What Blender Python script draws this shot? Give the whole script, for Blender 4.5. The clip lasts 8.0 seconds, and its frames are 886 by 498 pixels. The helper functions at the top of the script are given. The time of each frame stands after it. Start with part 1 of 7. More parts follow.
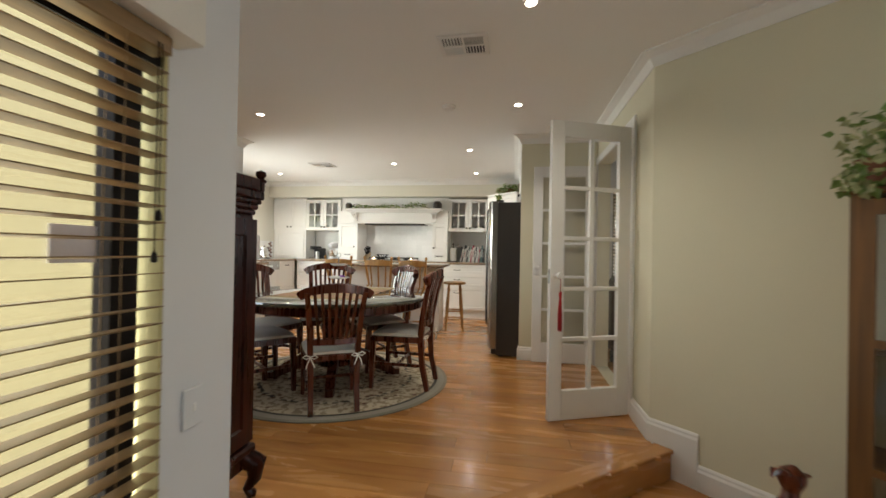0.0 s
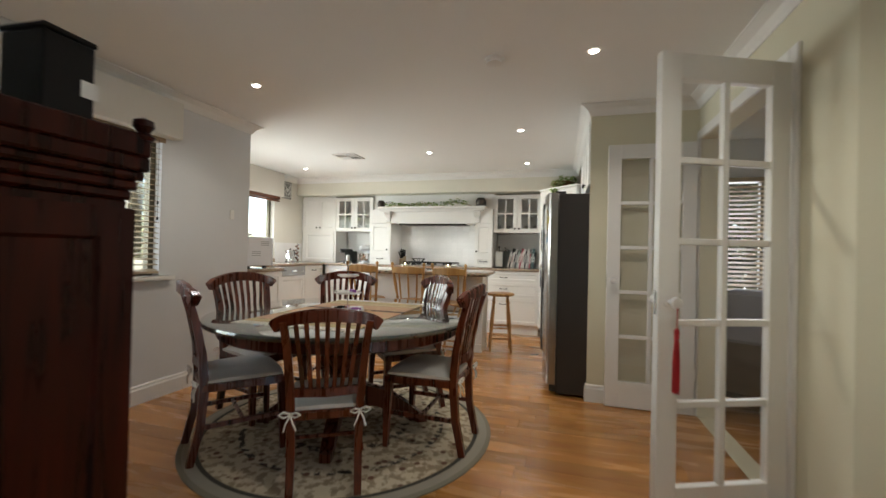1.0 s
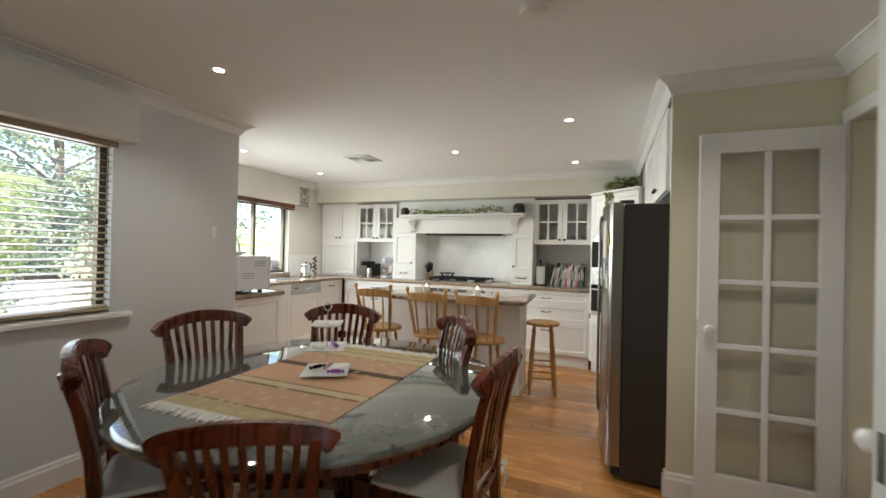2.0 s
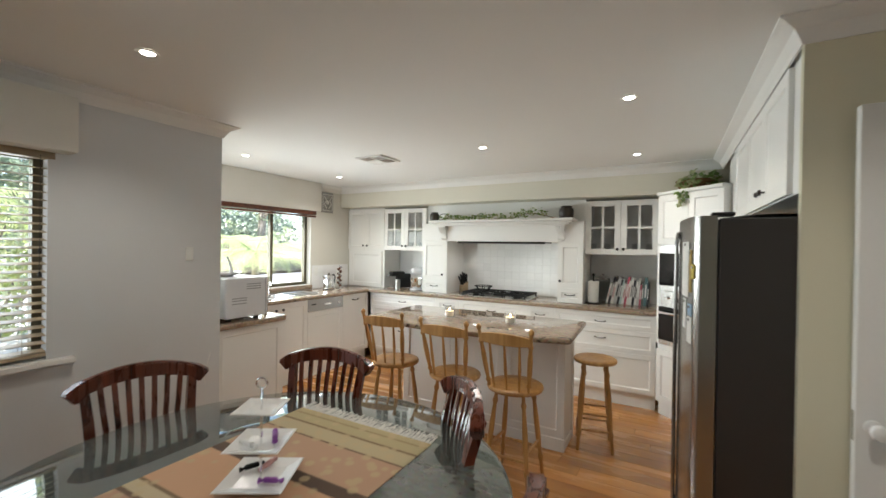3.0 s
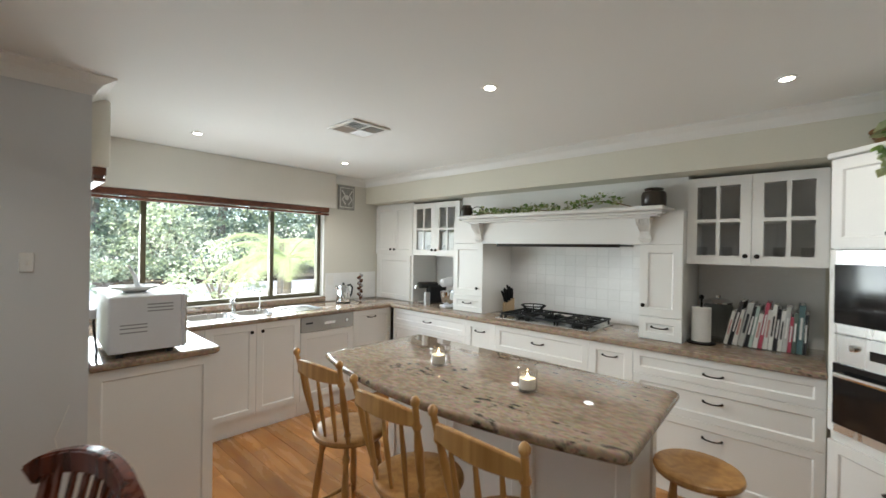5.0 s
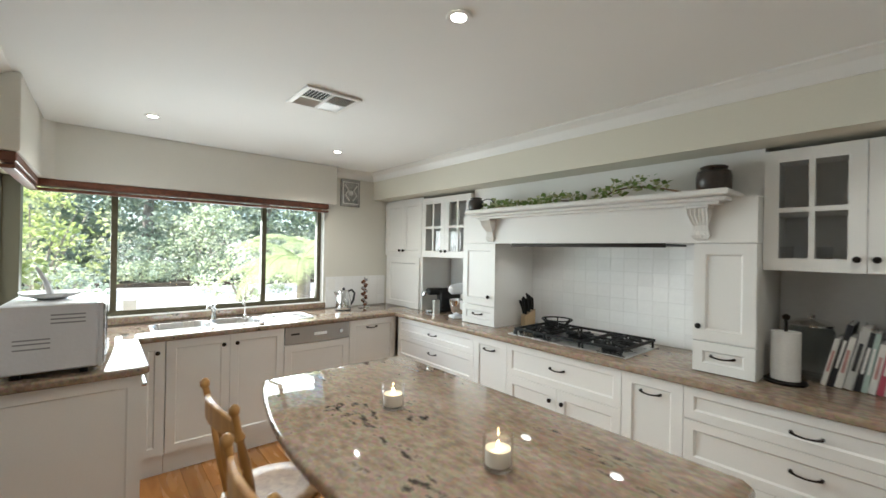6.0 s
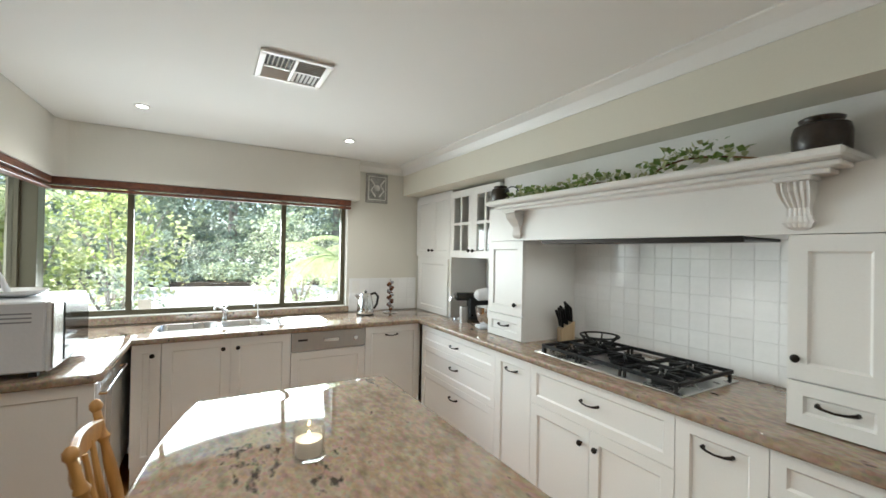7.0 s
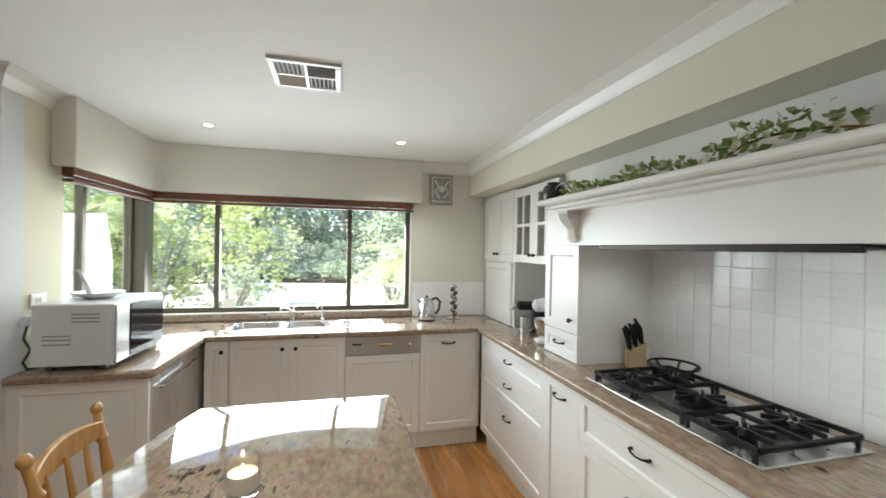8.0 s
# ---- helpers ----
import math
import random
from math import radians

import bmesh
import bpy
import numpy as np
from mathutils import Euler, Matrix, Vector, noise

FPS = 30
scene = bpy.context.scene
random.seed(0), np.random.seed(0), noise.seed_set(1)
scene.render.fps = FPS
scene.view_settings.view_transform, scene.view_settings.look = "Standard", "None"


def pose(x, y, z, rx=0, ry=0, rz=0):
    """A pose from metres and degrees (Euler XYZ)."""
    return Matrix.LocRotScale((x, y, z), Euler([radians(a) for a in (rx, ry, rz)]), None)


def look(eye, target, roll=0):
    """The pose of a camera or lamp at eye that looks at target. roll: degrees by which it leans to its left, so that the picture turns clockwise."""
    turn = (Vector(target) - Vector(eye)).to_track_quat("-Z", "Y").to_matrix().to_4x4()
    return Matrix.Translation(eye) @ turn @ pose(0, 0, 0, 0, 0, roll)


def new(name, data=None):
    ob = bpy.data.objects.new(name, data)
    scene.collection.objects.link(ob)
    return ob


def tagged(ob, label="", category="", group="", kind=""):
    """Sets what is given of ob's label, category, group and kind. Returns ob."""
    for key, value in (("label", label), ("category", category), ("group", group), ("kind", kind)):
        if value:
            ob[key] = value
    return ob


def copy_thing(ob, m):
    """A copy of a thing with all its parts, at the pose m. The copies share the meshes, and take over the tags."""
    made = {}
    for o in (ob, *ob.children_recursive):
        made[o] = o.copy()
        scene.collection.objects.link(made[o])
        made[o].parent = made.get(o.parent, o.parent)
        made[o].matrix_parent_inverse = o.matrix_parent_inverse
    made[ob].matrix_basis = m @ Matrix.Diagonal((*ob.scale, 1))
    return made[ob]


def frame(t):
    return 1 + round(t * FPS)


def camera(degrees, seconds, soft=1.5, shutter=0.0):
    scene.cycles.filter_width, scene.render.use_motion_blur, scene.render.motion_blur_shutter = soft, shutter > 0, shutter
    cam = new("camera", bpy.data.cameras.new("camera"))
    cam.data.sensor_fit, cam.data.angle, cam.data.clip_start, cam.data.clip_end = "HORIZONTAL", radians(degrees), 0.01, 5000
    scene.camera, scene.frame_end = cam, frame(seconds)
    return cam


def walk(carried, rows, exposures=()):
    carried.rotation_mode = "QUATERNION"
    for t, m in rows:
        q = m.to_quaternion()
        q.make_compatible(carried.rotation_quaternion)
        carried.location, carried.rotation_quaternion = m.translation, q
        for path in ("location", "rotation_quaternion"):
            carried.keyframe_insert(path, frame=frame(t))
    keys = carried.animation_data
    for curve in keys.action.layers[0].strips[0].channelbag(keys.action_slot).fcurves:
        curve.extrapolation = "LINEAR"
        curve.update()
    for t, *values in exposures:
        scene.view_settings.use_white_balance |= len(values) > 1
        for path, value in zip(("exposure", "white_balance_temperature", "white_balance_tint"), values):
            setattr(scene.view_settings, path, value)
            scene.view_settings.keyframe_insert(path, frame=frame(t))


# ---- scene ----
cam = camera(94.9, 8.0, shutter=0.4)
PATH = [
    (0, (0.158, 0.248, 1.139), (-0.187, 2.218, 1.153), 1.1),
    (0.5, (0.086, 0.713, 1.151), (-0.353, 2.664, 1.168), 1.1),
    (1, (0.01, 1.188, 1.179), (-0.551, 3.107, 1.196), 1.3),
    (1.5, (-0.072, 1.63, 1.289), (-0.735, 3.517, 1.304), 1.4),
    (2, (-0.116, 2.024, 1.376), (-0.864, 3.879, 1.39), 1.3),
    (3.5, (-0.212, 3.153, 1.602), (-1.29, 4.838, 1.585), 0.7),
    (4, (-0.227, 3.531, 1.598), (-1.385, 5.162, 1.587), 0.7),
    (4.5, (-0.273, 3.893, 1.588), (-1.541, 5.439, 1.582), 0.8),
    (6, (-0.511, 4.94, 1.575), (-2.031, 6.24, 1.581), 1.0),
    (6.5, (-0.579, 5.29, 1.556), (-2.214, 6.441, 1.569), 1.0),
    (7, (-0.647, 5.564, 1.55), (-2.378, 6.565, 1.565), 1.1),
    (7.5, (-0.671, 5.81, 1.575), (-2.499, 6.62, 1.576), 1.1),
    (8, (-0.682, 6.047, 1.605), (-2.618, 6.548, 1.602), 1.0),
]
walk(cam, [(t, look(eye, target, roll)) for t, eye, target, roll in PATH], [(0.0, 2.47, 6700, 8), (1.0, 2.37, 6400, 8), (2.0, 2.29, 6300, 8), (3.5, 2.22, 6150, 7), (4.5, 2.02, 6050, 7), (6.0, 2.02, 6050, 6), (8.0, 2.05, 6050, 5)])
# ---- world, sun and large lights ----
world = bpy.data.worlds.new("world")
scene.world = world
world.use_nodes = True
wn = world.node_tree.nodes
sky = wn.new("ShaderNodeTexSky")
sky.sky_type, sky.sun_disc = "NISHITA", False
sky.sun_elevation, sky.sun_rotation = radians(51), radians(184)
wn["Background"].inputs["Strength"].default_value = 0.15
world.node_tree.links.new(sky.outputs[0], wn["Background"].inputs["Color"])


def lamp(name, kind, m, power, colour=(1, 1, 1), size=0.1, size_y=None, angle=None):
    data = bpy.data.lights.new(name, kind)
    data.energy, data.color = power, colour
    if kind == "AREA":
        data.shape = "RECTANGLE" if size_y else "SQUARE"
        data.size = size
        if size_y:
            data.size_y = size_y
    elif kind == "SUN":
        data.angle = radians(angle)
    else:
        data.shadow_soft_size = size
    ob = new(name, data)
    ob.matrix_world = m
    return ob


lamp("sun", "SUN", look((-0.4, -6.0, 7.4), (0, 0, 0)), 5.0, (1.0, 0.95, 0.86), angle=0.6)
SKYLIGHT = (0.86, 0.94, 1.0)
GARDENLIGHT = (0.96, 1.0, 0.98)
lamp("paving_bounce_kitchen", "AREA", look((-4.74, 5.63, 1.20), (0, 5.63, 1.0)), 0.7, GARDENLIGHT, 2.1, 0.24)
west_light = lamp("skylight_kitchen_west", "AREA", look((-4.72, 5.63, 1.47), (0, 6.5, 0.55)), 9, GARDENLIGHT, 2.1, 0.74)
west_light.data.spread = radians(112)
lamp("skylight_kitchen_south", "AREA", look((-3.95, 4.36, 1.56), (-3.95, 8, 0.9)), 1.7, SKYLIGHT, 0.95, 0.95)
lamp("skylight_dining", "AREA", look((-3.32, 2.75, 1.48), (0, 2.75, 1.1)), 6, SKYLIGHT, 1.7, 1.0)
lamp("skylight_lounge", "AREA", look((-1.08, 0.3, 1.0), (1, 0.3, 0.8)), 2.0, (1.0, 0.93, 0.72), 1.7, 1.3)
# Fill lamp in an added, unseen east window; brightens the lounge pier.
lamp("fill_lounge_east", "AREA", look((4.10, -0.15, 1.1), (0, -0.15, 1.1)), 3.2, SKYLIGHT, 1.6, 1.5)
lamp("skylight_study", "AREA", look((2.2, 6.2, 1.35), (2.2, 2, 1.0)), 10, (0.85, 0.9, 1.0), 1.4, 1.3)


# ---- materials ----
def material(name, colour, rough=0.5, metal=0.0, vary=0.06, scale=6.0, fine=60.0, bump=0.02, spec=0.5, coat=0.0, per_object=0.0, stretch=(1, 1, 1)):
    """A surface with blotches at one scale, grain at a finer one, and a little relief."""
    m = bpy.data.materials.new(name)
    m.use_nodes = True
    nt = m.node_tree
    n, link = nt.nodes, nt.links.new
    b = n["Principled BSDF"]
    tc, mp = n.new("ShaderNodeTexCoord"), n.new("ShaderNodeMapping")
    mp.inputs["Scale"].default_value = stretch
    link(tc.outputs["Object"], mp.inputs["Vector"])
    big, small = n.new("ShaderNodeTexNoise"), n.new("ShaderNodeTexNoise")
    big.inputs["Scale"].default_value, small.inputs["Scale"].default_value = scale, fine
    big.inputs["Detail"].default_value = small.inputs["Detail"].default_value = 4
    link(mp.outputs[0], big.inputs["Vector"])
    link(mp.outputs[0], small.inputs["Vector"])
    add = n.new("ShaderNodeMath")
    add.operation = "ADD"
    link(big.outputs["Fac"], add.inputs[0])
    link(small.outputs["Fac"], add.inputs[1])
    value = n.new("ShaderNodeMapRange")
    value.inputs["From Min"].default_value, value.inputs["From Max"].default_value = 0.6, 1.4
    value.inputs["To Min"].default_value, value.inputs["To Max"].default_value = 1 - vary, 1 + vary
    link(add.outputs[0], value.inputs["Value"])
    hsv = n.new("ShaderNodeHueSaturation")
    hsv.inputs["Color"].default_value = (*colour, 1)
    last = value.outputs[0]
    if per_object:
        info, r = n.new("ShaderNodeObjectInfo"), n.new("ShaderNodeMapRange")
        r.inputs["To Min"].default_value, r.inputs["To Max"].default_value = 1 - per_object, 1 + per_object
        link(info.outputs["Random"], r.inputs["Value"])
        mul = n.new("ShaderNodeMath")
        mul.operation = "MULTIPLY"
        link(last, mul.inputs[0])
        link(r.outputs[0], mul.inputs[1])
        last = mul.outputs[0]
    link(last, hsv.inputs["Value"])
    link(hsv.outputs[0], b.inputs["Base Color"])
    rr = n.new("ShaderNodeMapRange")
    rr.inputs["To Min"].default_value, rr.inputs["To Max"].default_value = max(0.02, rough - 0.08), min(1, rough + 0.08)
    link(big.outputs["Fac"], rr.inputs["Value"])
    link(rr.outputs[0], b.inputs["Roughness"])
    b.inputs["Metallic"].default_value = metal
    b.inputs["Specular IOR Level"].default_value = spec
    b.inputs["Coat Weight"].default_value = coat
    b.inputs["Coat Roughness"].default_value = 0.08
    if bump:
        bp = n.new("ShaderNodeBump")
        bp.inputs["Strength"].default_value, bp.inputs["Distance"].default_value = bump * 10, 0.004
        link(small.outputs["Fac"], bp.inputs["Height"])
        link(bp.outputs[0], b.inputs["Normal"])
    return m


def wood(name, dark, light, rough=0.35, axis=2, scale=1.0, coat=0.0, per_object=0.0, grain=26.0, spec=0.5):
    """Timber with long grain along one axis."""
    m = bpy.data.materials.new(name)
    m.use_nodes = True
    nt = m.node_tree
    n, link = nt.nodes, nt.links.new
    b = n["Principled BSDF"]
    tc, mp = n.new("ShaderNodeTexCoord"), n.new("ShaderNodeMapping")
    s = [grain * scale] * 3
    s[axis] = 1.6 * scale
    mp.inputs["Scale"].default_value = s
    link(tc.outputs["Object"], mp.inputs["Vector"])
    grainn, blotch = n.new("ShaderNodeTexNoise"), n.new("ShaderNodeTexNoise")
    grainn.inputs["Scale"].default_value, grainn.inputs["Detail"].default_value, grainn.inputs["Distortion"].default_value = 1.0, 6, 0.6
    blotch.inputs["Scale"].default_value = 2.2
    link(tc.outputs["Object"], blotch.inputs["Vector"])
    info = n.new("ShaderNodeObjectInfo")
    shift = n.new("ShaderNodeVectorMath")
    shift.operation = "SCALE"
    shift.inputs[0].default_value = (37, 53, 71)
    link(info.outputs["Random"], shift.inputs["Scale"])
    plus = n.new("ShaderNodeVectorMath")
    link(mp.outputs[0], plus.inputs[0])
    link(shift.outputs[0], plus.inputs[1])
    link(plus.outputs[0], grainn.inputs["Vector"])
    mixf = n.new("ShaderNodeMath")
    mixf.operation = "MULTIPLY_ADD"
    mixf.inputs[1].default_value = 0.35
    link(blotch.outputs["Fac"], mixf.inputs[0])
    link(grainn.outputs["Fac"], mixf.inputs[2])
    ramp = n.new("ShaderNodeValToRGB")
    ramp.color_ramp.elements[0].position, ramp.color_ramp.elements[1].position = 0.45, 0.9
    ramp.color_ramp.elements[0].color, ramp.color_ramp.elements[1].color = (*dark, 1), (*light, 1)
    link(mixf.outputs[0], ramp.inputs["Fac"])
    hsv = n.new("ShaderNodeHueSaturation")
    r = n.new("ShaderNodeMapRange")
    r.inputs["To Min"].default_value, r.inputs["To Max"].default_value = 1 - per_object, 1 + per_object
    link(info.outputs["Random"], r.inputs["Value"])
    link(r.outputs[0], hsv.inputs["Value"])
    link(ramp.outputs[0], hsv.inputs["Color"])
    link(hsv.outputs[0], b.inputs["Base Color"])
    rr = n.new("ShaderNodeMapRange")
    rr.inputs["To Min"].default_value, rr.inputs["To Max"].default_value = rough - 0.1, rough + 0.12
    link(grainn.outputs["Fac"], rr.inputs["Value"])
    link(rr.outputs[0], b.inputs["Roughness"])
    b.inputs["Coat Weight"].default_value, b.inputs["Coat Roughness"].default_value = coat, 0.12
    b.inputs["Specular IOR Level"].default_value = spec
    bp = n.new("ShaderNodeBump")
    bp.inputs["Strength"].default_value, bp.inputs["Distance"].default_value = 0.15, 0.002
    link(grainn.outputs["Fac"], bp.inputs["Height"])
    link(bp.outputs[0], b.inputs["Normal"])
    return m


def granite(name, stops, rough=0.045, scale=1.0, coat=0.0):
    """Polished stone: cloudy ground with flecks and dark mineral clusters."""
    m = bpy.data.materials.new(name)
    m.use_nodes = True
    nt = m.node_tree
    n, link = nt.nodes, nt.links.new
    b = n["Principled BSDF"]
    tc, mp = n.new("ShaderNodeTexCoord"), n.new("ShaderNodeMapping")
    mp.inputs["Scale"].default_value = (0.6, 1.15, 1.0)
    mp.inputs["Rotation"].default_value = (0, 0, 0.25)
    link(tc.outputs["Object"], mp.inputs["Vector"])
    cloud, fleck, vor = n.new("ShaderNodeTexNoise"), n.new("ShaderNodeTexNoise"), n.new("ShaderNodeTexVoronoi")
    cloud.inputs["Scale"].default_value, cloud.inputs["Detail"].default_value, cloud.inputs["Distortion"].default_value = 5 * scale, 5, 1.2
    fleck.inputs["Scale"].default_value, fleck.inputs["Detail"].default_value = 38 * scale, 8
    vor.inputs["Scale"].default_value = 90 * scale
    for k in (cloud, fleck, vor):
        link(mp.outputs[0], k.inputs["Vector"])
    ramp = n.new("ShaderNodeValToRGB")
    e = ramp.color_ramp.elements
    e[0].position, e[0].color = 0.30, (*stops[0], 1)
    e[1].position, e[1].color = 0.70, (*stops[2], 1)
    k = e.new(0.5)
    k.color = (*stops[1], 1)
    half = n.new("ShaderNodeMath")
    half.operation = "MULTIPLY_ADD"
    half.inputs[1].default_value = 0.42
    dim = n.new("ShaderNodeMath")
    dim.operation = "MULTIPLY"
    dim.inputs[1].default_value = 0.58
    link(cloud.outputs["Fac"], half.inputs[0])
    link(fleck.outputs["Fac"], dim.inputs[0])
    link(dim.outputs[0], half.inputs[2])
    link(half.outputs[0], ramp.inputs["Fac"])
    spots = n.new("ShaderNodeValToRGB")
    spots.color_ramp.elements[0].position, spots.color_ramp.elements[1].position = 0.60, 0.67
    patch = n.new("ShaderNodeMath")
    patch.operation = "MULTIPLY_ADD"
    patch.inputs[1].default_value = 0.42
    soft = n.new("ShaderNodeMath")
    soft.operation = "MULTIPLY"
    soft.inputs[1].default_value = 0.62
    link(cloud.outputs["Fac"], soft.inputs[0])
    link(fleck.outputs["Fac"], patch.inputs[0])
    link(soft.outputs[0], patch.inputs[2])
    link(patch.outputs[0], spots.inputs["Fac"])
    mix = n.new("ShaderNodeMix")
    mix.data_type = "RGBA"
    link(spots.outputs["Color"], mix.inputs["Factor"])
    link(ramp.outputs["Color"], mix.inputs["A"])
    mix.inputs["B"].default_value = (*stops[3], 1)
    grit = n.new("ShaderNodeMix")
    grit.data_type, grit.blend_type = "RGBA", "MULTIPLY"
    grit.inputs["Factor"].default_value = 0.22
    link(mix.outputs["Result"], grit.inputs["A"])
    link(vor.outputs["Color"], grit.inputs["B"])
    link(grit.outputs["Result"], b.inputs["Base Color"])
    b.inputs["Roughness"].default_value = rough
    b.inputs["Specular IOR Level"].default_value = 0.55
    b.inputs["Coat Weight"].default_value, b.inputs["Coat Roughness"].default_value, b.inputs["Coat IOR"].default_value = coat, 0.03, 1.6
    return m


def glass(name, colour=(1, 1, 1), rough=0.0, clear=0.9):
    """Thin window glass: mostly clear, with a mirror sheen by angle."""
    m = bpy.data.materials.new(name)
    m.use_nodes = True
    nt = m.node_tree
    n, link = nt.nodes, nt.links.new
    n.remove(n["Principled BSDF"])
    t, g, mix, fr = n.new("ShaderNodeBsdfTransparent"), n.new("ShaderNodeBsdfGlossy"), n.new("ShaderNodeMixShader"), n.new("ShaderNodeLayerWeight")
    t.inputs["Color"].default_value = tuple(c * clear for c in colour) + (1,)
    g.inputs["Roughness"].default_value = rough
    pw, ma = n.new("ShaderNodeMath"), n.new("ShaderNodeMath")
    pw.operation, pw.inputs[1].default_value = "POWER", 4.0
    ma.operation, ma.inputs[1].default_value, ma.inputs[2].default_value = "MULTIPLY_ADD", 0.7, 0.05
    link(fr.outputs["Facing"], pw.inputs[0])
    link(pw.outputs[0], ma.inputs[0])
    link(ma.outputs[0], mix.inputs[0])
    link(t.outputs[0], mix.inputs[1])
    link(g.outputs[0], mix.inputs[2])
    link(mix.outputs[0], n["Material Output"].inputs["Surface"])
    return m


def leafy(name, colour, vary=0.3):
    """Thin leaf that lets part of the light through."""
    m = material(name, colour, 0.45, vary=vary, scale=5, fine=40, bump=0)
    n, link = m.node_tree.nodes, m.node_tree.links.new
    b = n["Principled BSDF"]
    tr, mix = n.new("ShaderNodeBsdfTranslucent"), n.new("ShaderNodeMixShader")
    source = b.inputs["Base Color"].links[0].from_socket
    link(source, tr.inputs["Color"])
    mix.inputs[0].default_value = 0.45
    link(b.outputs[0], mix.inputs[1])
    link(tr.outputs[0], mix.inputs[2])
    link(mix.outputs[0], n["Material Output"].inputs["Surface"])
    return m


def glow(name, colour, strength):
    m = bpy.data.materials.new(name)
    m.use_nodes = True
    b = m.node_tree.nodes["Principled BSDF"]
    b.inputs["Base Color"].default_value = (*colour, 1)
    b.inputs["Emission Color"].default_value = (*colour, 1)
    b.inputs["Emission Strength"].default_value = strength
    return m


CREAM = material("cream_wall_paint", (0.69, 0.655, 0.50), 0.75, vary=0.03, scale=2, fine=220, bump=0.012)
OFFWHITE = material("off_white_wall_paint", (0.70, 0.68, 0.61), 0.75, vary=0.03, scale=2, fine=220, bump=0.012)
PALE = material("pale_wall_paint", (0.67, 0.675, 0.68), 0.75, vary=0.03, scale=2, fine=220, bump=0.012)
CEIL = material("ceiling_paint", (0.87, 0.873, 0.855), 0.85, vary=0.015, scale=1.5, fine=200, bump=0.006)
TRIM = material("trim_gloss_white", (0.82, 0.81, 0.78), 0.35, vary=0.02, scale=4, fine=90, bump=0.004)
CABINET = material("cabinet_satin_white", (0.83, 0.82, 0.79), 0.32, vary=0.02, scale=3, fine=120, bump=0.004)
TILE = material("glazed_white_tile", (0.87, 0.87, 0.86), 0.10, vary=0.03, scale=8, fine=40, bump=0.01, per_object=0.03)
GROUT = material("grout", (0.66, 0.65, 0.62), 0.9, vary=0.06, scale=14, fine=160)
GROUTW = material("white_grout", (0.80, 0.795, 0.78), 0.9, vary=0.04, scale=14, fine=160)
GRANITE = granite("pink_brown_granite", ((0.20, 0.143, 0.098), (0.36, 0.268, 0.192), (0.50, 0.41, 0.315), (0.06, 0.046, 0.034)))
GREENSTONE = granite("green_stone", ((0.06, 0.072, 0.066), (0.092, 0.108, 0.098), (0.135, 0.15, 0.136), (0.042, 0.05, 0.046)), rough=0.06, coat=1.0)
FLOORWOOD = wood("honey_floor_timber", (0.37, 0.15, 0.042), (0.60, 0.295, 0.088), 0.25, 0, 1.0, coat=0.35, per_object=0.24, grain=9.0)
BULKPAINT = material("bulkhead_paint", (0.72, 0.69, 0.585), 0.75, vary=0.03, scale=2, fine=220, bump=0.012)
MAHOGANY = wood("red_mahogany", (0.014, 0.0022, 0.001), (0.17, 0.030, 0.008), 0.27, 2, 1.2, coat=0.22, per_object=0.1)
PINE = wood("golden_pine", (0.36, 0.17, 0.045), (0.58, 0.33, 0.11), 0.36, 2, 1.0, coat=0.2, per_object=0.08)
MAPLE = wood("pale_maple", (0.42, 0.30, 0.17), (0.60, 0.47, 0.30), 0.4, 2, 1.0)
DARKMAHOGANY = wood("dark_mahogany", (0.003, 0.0008, 0.0005), (0.045, 0.0055, 0.002), 0.28, 2, 1.2, per_object=0.1, spec=0.22)
BLINDWOOD = wood("cedar_blind_timber", (0.07, 0.02, 0.01), (0.17, 0.055, 0.025), 0.4, 1, 1.0)
OAK = wood("brown_oak", (0.09, 0.036, 0.010), (0.22, 0.10, 0.028), 0.4, 2, 1.0)
STEEL = material("brushed_steel", (0.62, 0.61, 0.59), 0.28, 1.0, vary=0.05, scale=3, fine=120, bump=0.004, stretch=(1, 1, 0.05))
FRIDGESTEEL = material("fridge_door_steel", (0.37, 0.355, 0.34), 0.24, 1.0, vary=0.05, scale=3, fine=120, bump=0.004, stretch=(1, 1, 0.05))
PANELSTEEL = material("dull_panel_steel", (0.40, 0.39, 0.37), 0.38, 1.0, vary=0.05, scale=3, fine=120, bump=0.004, stretch=(1, 1, 0.05))
CHROME = material("polished_chrome", (0.78, 0.78, 0.78), 0.09, 1.0, vary=0.02, bump=0)
FRIDGESIDE = material("grey_fridge_side", (0.034, 0.030, 0.028), 0.34, 0.0, vary=0.05, scale=4, fine=200, bump=0.01)
BLACK = material("black_enamel", (0.012, 0.012, 0.012), 0.3, vary=0.2, scale=20, fine=120)
DARKGLASS = material("dark_oven_glass", (0.008, 0.008, 0.009), 0.05, vary=0.05, bump=0)
IRON = material("black_cast_iron", (0.006, 0.006, 0.006), 0.55, vary=0.2, scale=20, fine=150, bump=0.04, spec=0.3)
BRONZE = material("dark_bronze", (0.025, 0.02, 0.017), 0.35, 0.8, vary=0.2, scale=30, fine=150)
FRAME = material("olive_aluminium_frame", (0.10, 0.085, 0.05), 0.4, 0.3, vary=0.05, scale=5, fine=120)
CLOTH = material("cream_cotton", (0.84, 0.81, 0.75), 0.9, vary=0.08, scale=8, fine=260, bump=0.05)
PORCELAIN = material("white_porcelain", (0.82, 0.81, 0.79), 0.15, vary=0.02)
